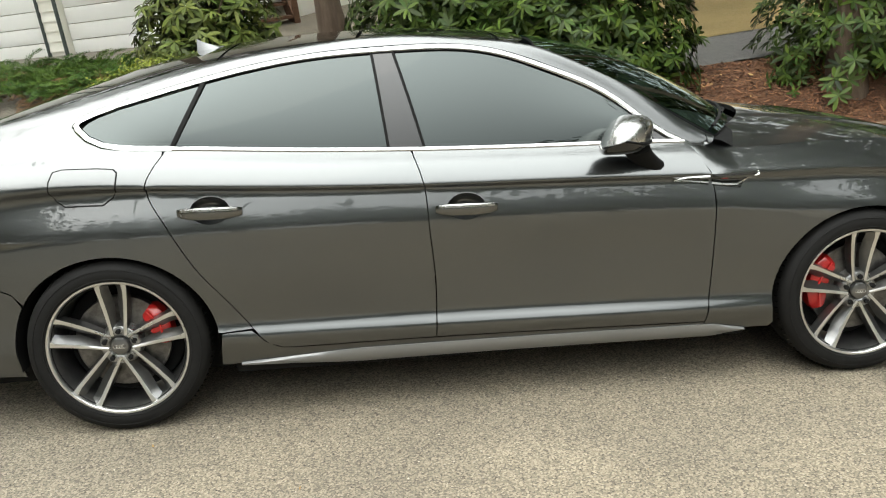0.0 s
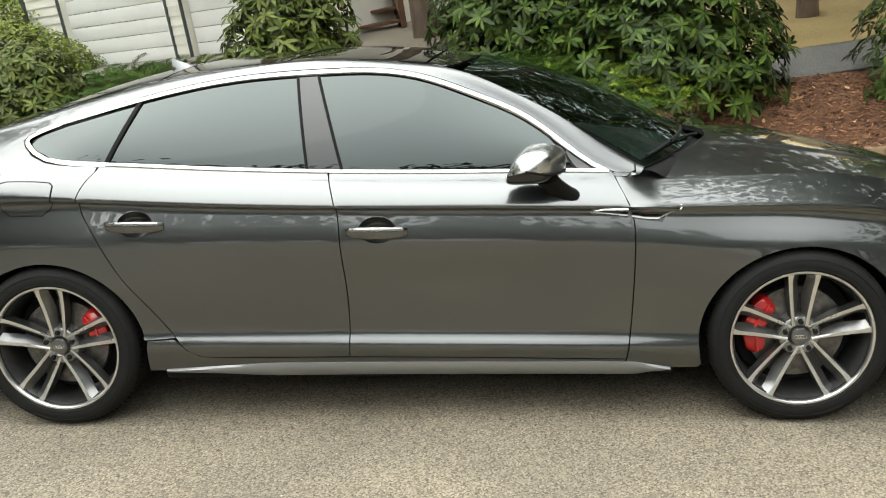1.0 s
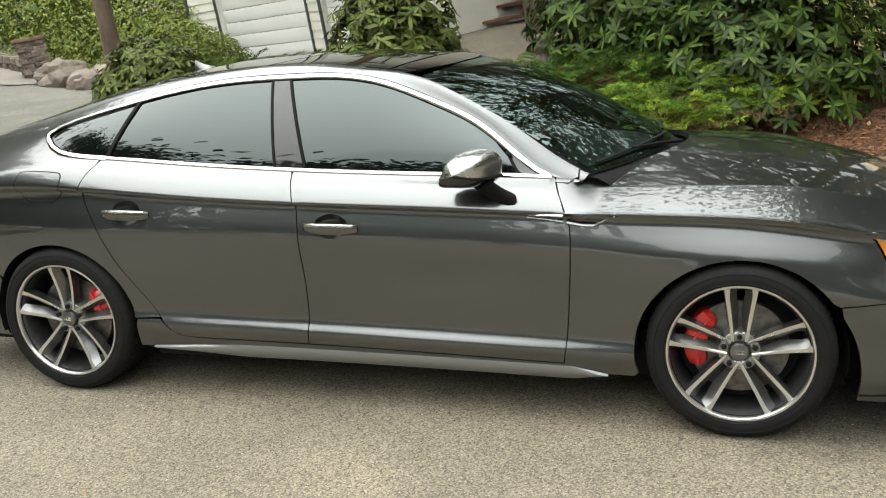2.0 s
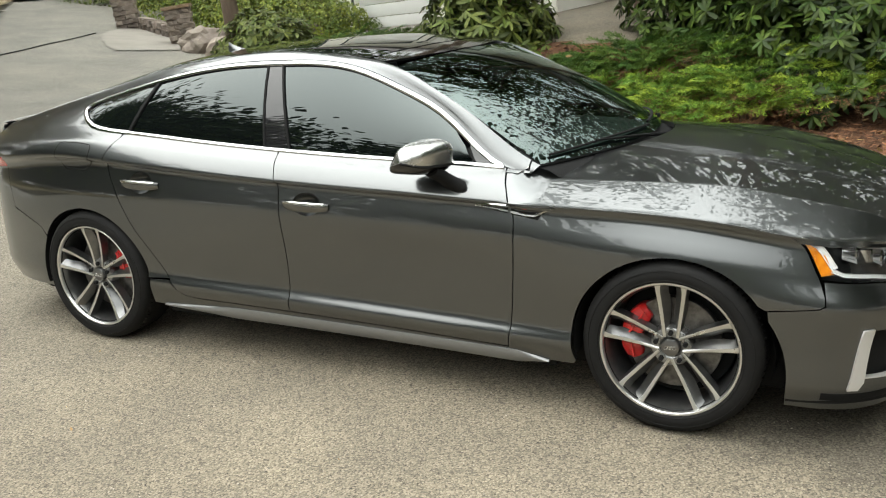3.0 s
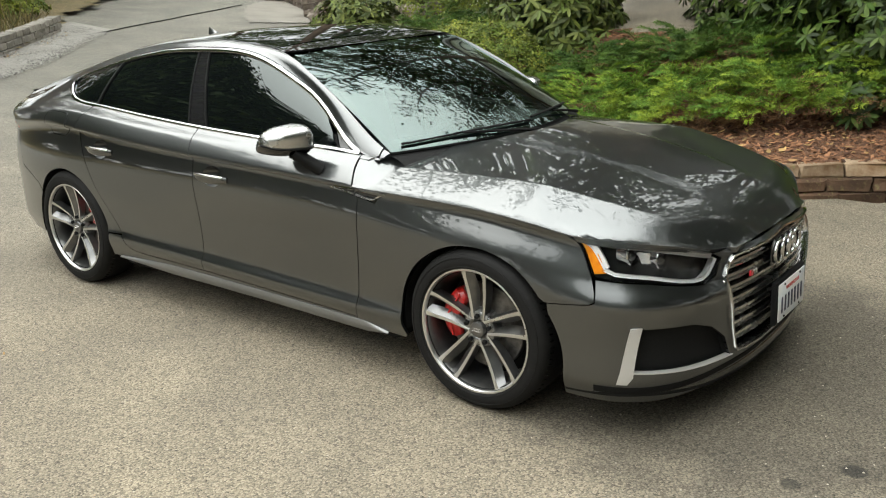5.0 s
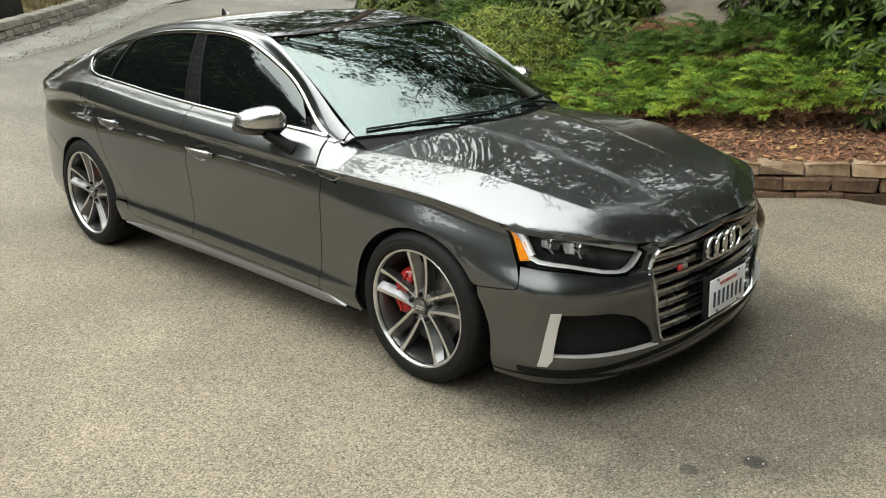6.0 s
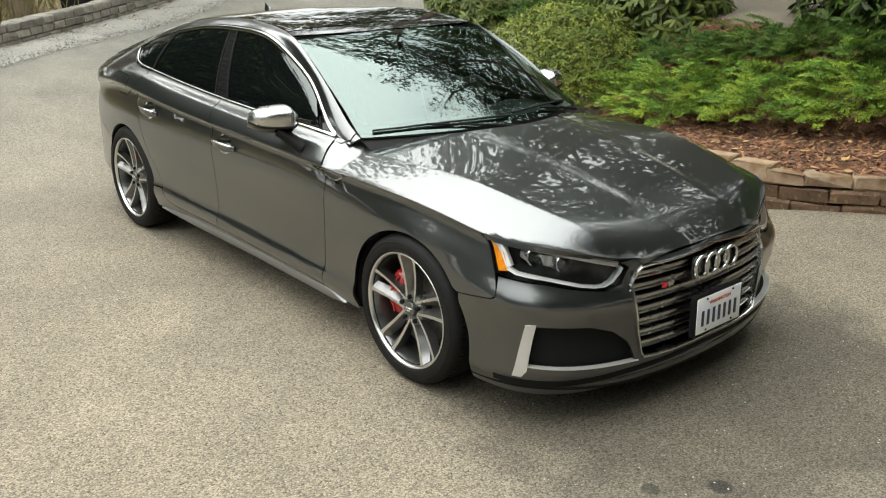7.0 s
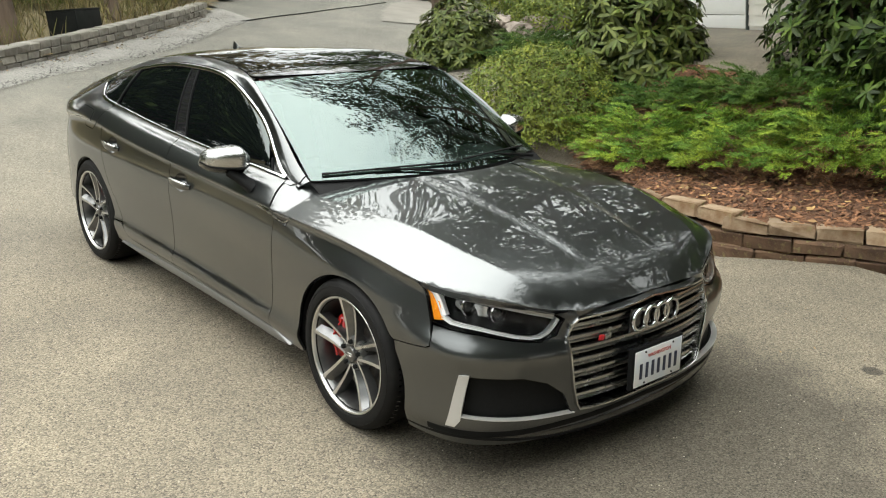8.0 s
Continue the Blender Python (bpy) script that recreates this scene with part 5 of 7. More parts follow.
def land_sheet(name, f, xs, ys, mat, keep=None):
    verts = [G @ Vector((x, y, f(x, y))) for y in ys for x in xs]
    n = len(xs)
    faces = []
    for j in range(len(ys) - 1):
        for i in range(n - 1):
            if keep is None or keep(0.5 * (xs[i] + xs[i + 1]), 0.5 * (ys[j] + ys[j + 1])):
                faces.append((j * n + i, j * n + i + 1, (j + 1) * n + i + 1, (j + 1) * n + i))
    me = bpy.data.meshes.new(name)
    me.from_pydata([tuple(v) for v in verts], [], faces)
    me.shade_smooth()
    return mesh_ob(name, me, mat)


def steps(*spans):
    out = []
    for a, b, d in spans:
        n = max(1, round((b - a) / d))
        out += [a + (b - a) * k / n for k in range(n)]
    return out + [spans[-1][1]]


MULCH = material("bark_mulch", (0.12, 0.052, 0.026), 0.95, second=((0.21, 0.098, 0.046), 5.0, 0.35, 0.7), fine=((0.07, 0.035, 0.02), 60.0, 0.5, 0.7), bump=(1.0, 45.0, 0.03))
CHIP = material("bark_chip", (0.22, 0.105, 0.050), 0.9, island=0.7, tone=(0.08, 0.038, 0.022), tone_part=0.8)
LITTER = material("dry_leaf", (0.42, 0.27, 0.10), 0.8, island=0.5, tone=(0.16, 0.09, 0.04), tone_part=0.8)
GRAVEL = material("gravel", (0.27, 0.255, 0.23), 0.95, second=((0.36, 0.34, 0.305), 2.0, 0.4, 0.65), fine=((0.15, 0.14, 0.125), 55.0, 0.5, 0.65), bump=(1.0, 60.0, 0.02))
ROAD_GREY = material("road_grey", (0.125, 0.122, 0.116), 0.9, second=((0.165, 0.16, 0.151), 0.6, 0.35, 0.7), pits=((0.08, 0.075, 0.07), 80.0, 0.15, 0.9), bump=(0.5, 90.0, 0.01))
LAWN = material("dry_lawn", (0.36, 0.255, 0.105), 0.95, second=((0.26, 0.19, 0.075), 0.8, 0.35, 0.7), fine=((0.22, 0.17, 0.05), 25.0, 0.52, 0.75), bump=(0.8, 30.0, 0.03))
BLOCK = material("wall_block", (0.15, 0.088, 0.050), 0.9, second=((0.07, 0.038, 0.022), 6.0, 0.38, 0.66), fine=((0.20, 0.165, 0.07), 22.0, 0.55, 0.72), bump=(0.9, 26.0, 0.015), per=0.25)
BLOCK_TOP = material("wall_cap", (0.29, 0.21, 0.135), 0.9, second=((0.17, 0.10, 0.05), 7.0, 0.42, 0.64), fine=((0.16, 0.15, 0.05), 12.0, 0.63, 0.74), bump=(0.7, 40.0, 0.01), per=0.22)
SLAB = material("slab_concrete", (0.23, 0.21, 0.18), 0.9, second=((0.18, 0.165, 0.14), 1.8, 0.4, 0.7), bump=(0.3, 60.0, 0.005))
GREY_BLOCK = material("grey_wall_block", (0.27, 0.25, 0.215), 0.9, second=((0.17, 0.155, 0.13), 5.0, 0.4, 0.7), bump=(0.8, 30.0, 0.012), per=0.25)
CONCRETE = material("concrete", (0.36, 0.34, 0.31), 0.9, second=((0.28, 0.26, 0.23), 1.5, 0.4, 0.7), bump=(0.3, 60.0, 0.005))
STONE = material("field_stone", (0.26, 0.22, 0.18), 0.9, second=((0.15, 0.12, 0.10), 4.0, 0.35, 0.65), bump=(0.8, 20.0, 0.02), per=0.35)



def greyer_uphill(mat):
    """The drive is tan by the house and greyer towards the lane."""
    nt = mat.node_tree
    base = nt.nodes["Principled BSDF"].inputs["Base Color"]
    col = base.links[0].from_socket
    co, cut, span, mixer = nt.nodes.new("ShaderNodeTexCoord"), nt.nodes.new("ShaderNodeSeparateXYZ"), nt.nodes.new("ShaderNodeMapRange"), nt.nodes.new("ShaderNodeMix")
    nt.links.new(co.outputs["Object"], cut.inputs[0])
    nt.links.new(cut.outputs["X"], span.inputs[0])
    span.inputs[1].default_value, span.inputs[2].default_value = -0.8, -6.5
    mixer.data_type, mixer.blend_type = "RGBA", "MULTIPLY"
    mixer.inputs[7].default_value = (0.92, 1.02, 1.17, 1)
    nt.links.new(span.outputs[0], mixer.inputs[0])
    nt.links.new(col, mixer.inputs[6])
    nt.links.new(mixer.outputs[2], base)


greyer_uphill(ASPHALT)


def stain_and_shade(mat, spots):
    """Dark spots in the asphalt's colour, stains and painted shade: (x, y, radius, depth of colour), with ragged edges.
    """
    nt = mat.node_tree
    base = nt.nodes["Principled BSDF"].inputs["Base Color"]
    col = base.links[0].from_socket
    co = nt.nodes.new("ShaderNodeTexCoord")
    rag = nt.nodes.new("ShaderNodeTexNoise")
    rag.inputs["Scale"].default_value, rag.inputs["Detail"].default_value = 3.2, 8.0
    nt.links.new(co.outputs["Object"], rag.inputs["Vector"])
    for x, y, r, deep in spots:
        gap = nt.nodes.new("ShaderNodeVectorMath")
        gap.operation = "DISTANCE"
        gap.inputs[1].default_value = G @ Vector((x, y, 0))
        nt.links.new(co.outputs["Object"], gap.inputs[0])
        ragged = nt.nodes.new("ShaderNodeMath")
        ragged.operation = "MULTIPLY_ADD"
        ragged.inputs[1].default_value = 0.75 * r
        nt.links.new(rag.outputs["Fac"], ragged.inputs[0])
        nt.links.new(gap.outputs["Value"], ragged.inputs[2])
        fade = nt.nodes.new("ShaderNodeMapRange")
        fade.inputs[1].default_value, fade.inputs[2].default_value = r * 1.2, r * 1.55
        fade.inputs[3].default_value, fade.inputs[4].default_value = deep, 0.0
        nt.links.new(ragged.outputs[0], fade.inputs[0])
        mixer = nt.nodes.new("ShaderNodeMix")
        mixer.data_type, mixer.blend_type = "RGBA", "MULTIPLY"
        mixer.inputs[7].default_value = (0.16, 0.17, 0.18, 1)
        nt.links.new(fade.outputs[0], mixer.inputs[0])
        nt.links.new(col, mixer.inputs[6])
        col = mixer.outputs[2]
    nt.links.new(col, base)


# first spot paints the nose's shade over stained asphalt; the small ones are oil
stain_and_shade(ASPHALT, ((2.1, 0.15, 1.12, 0.58), (2.55, 1.55, 0.05, 0.8), (2.95, 1.45, 0.04, 0.7), (2.75, -0.55, 0.04, 0.8), (2.60, -0.75, 0.035, 0.7)))
GROUND_X = steps((-260, -60, 40), (-60, -16, 4), (-16, 10, 0.35), (10, 40, 3), (40, 260, 44))
GROUND_Y = steps((-260, -60, 40), (-60, -8, 4), (-8, 14, 0.35), (14, 40, 2.6), (40, 260, 44))
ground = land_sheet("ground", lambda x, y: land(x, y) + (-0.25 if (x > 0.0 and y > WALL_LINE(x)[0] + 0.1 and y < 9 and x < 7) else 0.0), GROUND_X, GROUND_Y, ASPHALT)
tagged(ground, "worn tan asphalt driveway with exposed pale aggregate", "driveway", kind="structure")

bed = land_sheet("planting_bed", bed_height, steps((-4.2, 8.0, 0.09)), steps((2.6, 6.4, 0.09)), MULCH,
                 lambda x, y: y > (WALL_LINE(x)[0] + 0.10 if x > -0.35 else 3.12 + 0.6 * (-0.35 - x)) and y < bed_back(x))
tagged(bed, "raised planting bed covered with red-brown bark mulch", "planting bed", kind="structure")
lane = land_sheet("road", lambda x, y: land(x, y) + 0.05, steps((1.6, 30, 0.6)), steps((5.0, 7.2, 0.3)), ROAD_GREY, lambda x, y: 5.2 + 0.05 * x < y < 7.0 + 0.05 * x)
tagged(lane, "narrow grey asphalt lane behind the bed", "road", kind="structure")
lawn = land_sheet("lawn", lambda x, y: land(x, y) + 0.06 + 0.012 * max(0, y - 7) + 0.02 * noise.noise(Vector((x, y, 2))), steps((1.0, 40, 0.8)), steps((7.0, 45, 0.8)), LAWN, lambda x, y: y > 7.0 + 0.05 * x)
tagged(lawn, "dry yellow summer lawn beyond the lane", "lawn", kind="structure")


# ---- scattered small pieces ----
def spread(name, tv, tf, pos, rot, scale, mat, parent=None, label=""):
    """Many copies of one small shape in one mesh. pos n x 3, rot n x 3 x 3, scale n or n x 3."""
    tv = np.asarray(tv, float)
    pos, rot = np.asarray(pos, float), np.asarray(rot, float)
    scale = np.asarray(scale, float)
    scale = scale[:, None, None] if scale.ndim == 1 else scale[:, None, :]
    v = np.einsum("nij,nkj->nki", rot, tv[None] * scale) + pos[:, None, :]
    k, n = len(tv), len(pos)
    size = len(tf[0])
    f = (np.asarray(tf)[None] + (np.arange(n) * k)[:, None, None]).reshape(-1, size)
    me = bpy.data.meshes.new(name)
    me.vertices.add(n * k)
    me.vertices.foreach_set("co", v.astype(np.float32).ravel())
    me.loops.add(f.size)
    me.loops.foreach_set("vertex_index", f.astype(np.int32).ravel())
    me.polygons.add(len(f))
    me.polygons.foreach_set("loop_start", np.arange(0, f.size, size, dtype=np.int32))
    me.update()
    me.validate()
    return mesh_ob(name, me, mat, parent, label)


RNG = np.random.default_rng(7)


def frames(z, spin):
    """Rotation matrices whose third axis is z, turned about it by spin."""
    z = np.asarray(z, float)
    z = z / np.linalg.norm(z, axis=1, keepdims=True)
    ref = np.where(np.abs(z[:, 2:3]) < 0.95, np.array([[0, 0, 1.0]]), np.array([[1.0, 0, 0]]))
    x = np.cross(ref, z)
    x /= np.linalg.norm(x, axis=1, keepdims=True)
    y = np.cross(z, x)
    c, s = np.cos(spin)[:, None], np.sin(spin)[:, None]
    return np.stack([x * c + y * s, y * c - x * s, z], axis=2)


def on_bed(n, x0, x1, y0, y1, keep):
    out = []
    while len(out) < n:
        x, y = RNG.uniform(x0, x1), RNG.uniform(y0, y1)
        if keep(x, y):
            out.append((x, y))
    return out


chip_v = [(-0.5, -0.16, 0), (0.5, -0.12, 0.0), (0.46, 0.14, 0.02), (-0.48, 0.12, 0.01), (-0.45, -0.12, 0.09), (0.46, -0.09, 0.08), (0.42, 0.1, 0.1), (-0.42, 0.09, 0.1)]
chip_f = [(4, 5, 6, 7), (0, 1, 5, 4), (1, 2, 6, 5), (2, 3, 7, 6), (3, 0, 4, 7)]
spots = on_bed(9000, -2.6, 4.5, 2.7, 5.3, lambda x, y: bed_back(x) - 0.03 > y > (WALL_LINE(x)[0] + 0.13 if x > -0.35 else 3.2 + 0.6 * (-0.35 - x)))
pos = [G @ Vector((x, y, bed_height(x, y) + 0.004)) for x, y in spots]
nz = RNG.normal(0, 0.28, (len(pos), 3)) + (0, 0, 1)
chips = spread("bark_mulch_chip", chip_v, chip_f, pos, frames(nz, RNG.uniform(0, 6.28, len(pos))), RNG.uniform(0.025, 0.085, len(pos)), CHIP)
tagged(chips, "loose red-brown bark chips on the bed", "bark chips", kind="stuff")
leaf_v = [(-0.5, 0, 0.05), (-0.1, -0.24, 0.0), (0.3, -0.18, 0.02), (0.5, 0.02, 0.1), (0.25, 0.2, 0.03), (-0.15, 0.22, 0.06)]
leaf_f = [(0, 1, 2, 5), (5, 2, 3, 4)]
pos, sc = [], []
for x, y in on_bed(420, -3.0, 3.5, 2.9, 5.2, lambda x, y: bed_back(x) - 0.03 > y > (WALL_LINE(x)[0] + 0.1 if x > -0.35 else 3.2 + 0.6 * (-0.35 - x))):
    pos.append(G @ Vector((x, y, bed_height(x, y) + 0.02)))
    sc.append(RNG.uniform(0.03, 0.075))
for x, y in on_bed(260, -9, 6, -3.2, 3.0, lambda x, y: abs(y) > 0.95 or abs(x) > 2.4):
    pos.append(G @ Vector((x, y, land(x, y) + 0.003)))
    sc.append(RNG.uniform(0.008, 0.024))
for x, y in on_bed(500, -11, -6.5, -1.0, 4.6, lambda x, y: 0.0 < y - LEFT_LINE(x)[0] < 0.4):
    pos.append(G @ Vector((x, y, land(x, y) + 0.02)))
    sc.append(RNG.uniform(0.03, 0.07))
nz = RNG.normal(0, 0.3, (len(pos), 3)) + (0, 0, 1)
fallen = spread("leaf_litter", leaf_v, leaf_f, pos, frames(nz, RNG.uniform(0, 6.28, len(pos))), sc, LITTER)
tagged(fallen, "scattered dry tan leaves on ground and mulch", "fallen leaves", kind="stuff")
peb = [(0.5, 0, 0), (0, 0.5, 0), (-0.5, 0, 0), (0, -0.5, 0), (0, 0, 0.4)]
pf = [(0, 1, 4), (1, 2, 4), (2, 3, 4), (3, 0, 4)]
pos = [G @ Vector((x, y, land(x, y))) for x, y in on_bed(5200, -5, 5, -3.4, 2.9, lambda x, y: abs(y) > 0.6 or abs(x) > 2.2)]
grit = spread("grit", peb, pf, pos, frames(np.tile(np.array(UP), (len(pos), 1)) * 0 + (0, 0, 1.0), RNG.uniform(0, 6.28, len(pos))), RNG.uniform(0.004, 0.011, len(pos)),
              material("grit_stone", (0.26, 0.23, 0.185), 0.9, island=0.6))
tagged(grit, "fine pale grit lying on the asphalt", "grit", kind="stuff")


# ---- walls of blocks ----
def block_mesh(name, sx, sy, sz, mat, rough=0.006, seed=0):
    rnd = random.Random(seed)
    bm = bmesh.new()
    box(bm, (sx, sy, sz), None, min(sx, sy, sz) * 0.12, 1)
    for v in bm.verts:
        v.co += Vector((rnd.uniform(-rough, rough), rnd.uniform(-rough, rough) * 1.5, rnd.uniform(-rough, rough)))
    me = bpy.data.meshes.new(name)
    bmesh.ops.recalc_face_normals(bm, faces=bm.faces)
    bm.to_mesh(me)
    bm.free()
    me.materials.append(mat)
    return me


def block_wall(owner, line_at, base_at, length, courses, bw, bh, bd, mats, name="block", top_from=None, lean=0.015, rough=0.011):
    """Lays courses of blocks along a line; line_at(s) gives x, y and the way there."""
    kinds = {}
    for c in range(courses):
        cap = c == courses - 1
        s = -0.5 * bw * (c % 2)
        k = 0
        while s < length:
            w = bw * (1.0 + 0.12 * math.sin(12.9 * k + 7 * c))
            mid = s + w / 2
            if (top_from is None or mid > top_from(c)) and mid < length:
                key = (round(w, 2), cap, k % 3)
                if key not in kinds:
                    kinds[key] = block_mesh(name, w - 0.008, bd, bh - 0.007, mats[1] if cap else mats[0], rough, hash(key) % 97)
                x, y, ang = line_at(mid)
                z = base_at(x, y) + bh * (c + 0.5)
                ob = new(name, kinds[key])
                ob.parent = owner
                jit = 0.006 * math.sin(5.3 * k + 2.1 * c)
                slope = math.atan2(base_at(x + 0.1 * math.cos(ang), y + 0.1 * math.sin(ang)) - base_at(x - 0.1 * math.cos(ang), y - 0.1 * math.sin(ang)), 0.2)
                ob.matrix_basis = G @ Matrix.Translation((x - math.sin(ang) * (bd / 2 + lean * c + jit), y + math.cos(ang) * (bd / 2 + lean * c + jit), z)) @ Matrix.Rotation(ang + 0.03 * math.sin(3.1 * k), 4, "Z") @ Matrix.Rotation(-slope, 4, "Y")
            s += w
            k += 1


def along(f, x0, x1, n=300):
    xs = [x0 + (x1 - x0) * k / n for k in range(n + 1)]
    pts = [(x, f(x)[0]) for x in xs]
    run = [0.0]
    for a, b in zip(pts, pts[1:]):
        run.append(run[-1] + math.hypot(b[0] - a[0], b[1] - a[1]))

    def at(s):
        s = min(max(s, 0.0), run[-1])
        i = min(int(np.searchsorted(run, s)), n)
        i = max(i, 1)
        a, b = pts[i - 1], pts[i]
        t = (s - run[i - 1]) / (run[i] - run[i - 1])
        return a[0] + (b[0] - a[0]) * t, a[1] + (b[1] - a[1]) * t, math.atan2(b[1] - a[1], b[0] - a[0])
    return at, run[-1]


retaining = thing("retaining_wall", None, "low retaining wall of mossy tan concrete blocks edging the bed", "wall", kind="structure")
at_s, length = along(WALL_LINE, 0.2, 6.8)
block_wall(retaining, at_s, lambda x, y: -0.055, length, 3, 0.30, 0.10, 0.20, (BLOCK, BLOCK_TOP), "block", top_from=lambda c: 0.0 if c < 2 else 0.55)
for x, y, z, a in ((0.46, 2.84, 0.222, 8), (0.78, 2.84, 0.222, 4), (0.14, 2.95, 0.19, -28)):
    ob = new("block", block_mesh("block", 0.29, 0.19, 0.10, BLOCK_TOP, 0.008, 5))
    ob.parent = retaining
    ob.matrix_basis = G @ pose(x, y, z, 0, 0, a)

leftwall = thing("garden_wall", None, "low dry-stacked wall of pale grey stone blocks", "wall", kind="structure")
at_l, len_l = along(LEFT_LINE, -6.6, -10.9)


block_wall(leftwall, at_l, lambda x, y: land(x, y) - 0.03, len_l, 3, 0.23, 0.10, 0.22, (GREY_BLOCK, GREY_BLOCK), "block", lean=0.0, rough=0.006)
gravel = land_sheet("gravel_verge", lambda x, y: land(x, y) - 0.014 + 0.042 * smooth(LEFT_LINE(x)[0] + 1.15 + 0.12 * math.sin(x * 2.1) - y, 0.0, 0.3) + 0.012 * noise.noise(Vector((x * 3, y * 3, 0))), steps((-13.5, -5.0, 0.07)), steps((-2.5, 7.5, 0.07)), GRAVEL,
                    lambda x, y: LEFT_LINE(x)[0] - 0.25 < y < LEFT_LINE(x)[0] + 1.22 + 0.12 * math.sin(x * 2.1) and y < 5.4 and y > -2.4)
pos = [G @ Vector((x, y, land(x, y) + 0.024)) for x, y in on_bed(7000, -11.4, -5.8, -1.8, 5.2, lambda x, y: 0.02 < y - LEFT_LINE(x)[0] < 1.2 + 0.12 * math.sin(x * 2.1))]
stones = spread("gravel_stone", peb, pf, pos, frames(RNG.normal(0, 0.3, (len(pos), 3)) + (0, 0, 1), RNG.uniform(0, 6.28, len(pos))), RNG.uniform(0.010, 0.032, len(pos)), material("gravel_stone", (0.22, 0.21, 0.19), 0.95, island=0.6))
tagged(stones, "loose pale gravel stones on the verge", "gravel stones", kind="stuff")
tagged(gravel, "pale gravel verge between wall and driveway", "gravel", kind="structure")
VERGE = spline((4.4, -11.0), (7.2, -13.8), (9.8, -15.8), (12.9, -18.8), (20.0, -26.0))


def bank_holds(x, y):
    return y < LEFT_LINE(x)[0] - 0.12 if y < 4.5 else x < VERGE(y)[0] + 0.15 * math.sin(3 * y)


bank = land_sheet("bank", lambda x, y: land(x, y) + 0.10 + 0.08 * noise.noise(Vector((x, y, 5))), steps((-40, -20, 2), (-20, -5.8, 0.25)), steps((-14, 20, 0.25)),
                  material("dry_bank", (0.19, 0.15, 0.08), 0.95, second=((0.11, 0.095, 0.045), 2.0, 0.35, 0.7), fine=((0.40, 0.30, 0.14), 30.0, 0.5, 0.7), bump=(1.0, 20.0, 0.05)), bank_holds)
tagged(bank, "dry grassy bank behind the low wall", "bank", kind="structure")

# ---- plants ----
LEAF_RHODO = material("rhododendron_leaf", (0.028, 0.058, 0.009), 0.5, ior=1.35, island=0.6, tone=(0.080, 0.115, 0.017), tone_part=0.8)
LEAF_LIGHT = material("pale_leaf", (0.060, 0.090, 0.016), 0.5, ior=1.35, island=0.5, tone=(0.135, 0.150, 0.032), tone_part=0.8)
LEAF_JUNIPER = material("juniper_needle", (0.085, 0.175, 0.022), 0.6, ior=1.3, second=((0.28, 0.36, 0.036), 4.5, 0.42, 0.66), island=0.45)
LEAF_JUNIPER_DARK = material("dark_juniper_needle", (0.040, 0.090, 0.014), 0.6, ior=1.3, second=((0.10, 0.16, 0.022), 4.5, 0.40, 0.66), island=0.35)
LEAF_DEAD = material("dead_needle", (0.14, 0.065, 0.03), 0.8, island=0.5, tone=(0.22, 0.13, 0.05), tone_part=0.7)
LEAF_BOX = material("boxwood_leaf", (0.075, 0.12, 0.010), 0.68, second=((0.19, 0.21, 0.016), 4.0, 0.40, 0.62), island=0.4)
LEAF_TREE = material("tree_leaf", (0.035, 0.065, 0.015), 0.6, ior=1.3, island=0.5, tone=(0.09, 0.12, 0.03), tone_part=0.7)
LEAF_TAN = material("tan_tree_leaf", (0.21, 0.155, 0.075), 0.7, ior=1.3, island=0.5, tone=(0.12, 0.12, 0.04), tone_part=0.7)
BARK = material("bark", (0.10, 0.07, 0.05), 0.95, second=((0.19, 0.14, 0.10), 7.0, 0.35, 0.7), stretch=(1, 1, 0.25), bump=(1.0, 18.0, 0.03), bump_stretch=(1, 1, 0.25))
GRASS = material("dry_grass", (0.25, 0.19, 0.075), 0.9, island=0.5, tone=(0.10, 0.12, 0.035), tone_part=0.8)


def dome(n, rx, ry, rz, rng, lump=0.18, low=-0.15, fill=0.35):
    """Points and outward ways over and just under a lumpy dome."""
    d = rng.normal(size=(n * 3, 3))
    d /= np.linalg.norm(d, axis=1, keepdims=True)
    d = d[d[:, 2] > low][:n]
    bumps = np.zeros(len(d))
    for _ in range(9):
        c = rng.normal(size=3)
        c /= np.linalg.norm(c)
        bumps += rng.uniform(-0.6, 1.0) * np.exp(-((1 - d @ c) / 0.16))
    r = (1 + lump * bumps) * (1 - fill * rng.random(len(d)) ** 2.2)
    return d * r[:, None] * (rx, ry, rz), d


def stems(rng, n, rx, ry, rz, thick=0.02):
    bm = bmesh.new()
    for _ in range(n):
        a = rng.uniform(0, 6.28)
        e = rng.uniform(0.3, 1.0)
        tip = Vector((math.cos(a) * rx * 0.75 * e, math.sin(a) * ry * 0.75 * e, rz * rng.uniform(0.4, 0.85)))
        foot = Vector((math.cos(a) * rx * 0.12, math.sin(a) * ry * 0.12, -0.08))
        mid = foot.lerp(tip, 0.5) + Vector((rng.uniform(-0.1, 0.1), rng.uniform(-0.1, 0.1), 0.12 * rz))
        tube(bm, [foot, foot.lerp(mid, 0.5), mid, mid.lerp(tip, 0.55), tip], [thick, thick * 0.9, thick * 0.7, thick * 0.5, thick * 0.25], 6)
    return bm


blade_v = [(0, 0, 0), (0.35, -0.13, 0.05), (0.75, -0.12, 0.02), (1.0, 0, -0.06), (0.75, 0.12, 0.02), (0.35, 0.13, 0.05), (0.37, 0, -0.0), (0.75, 0, -0.04)]
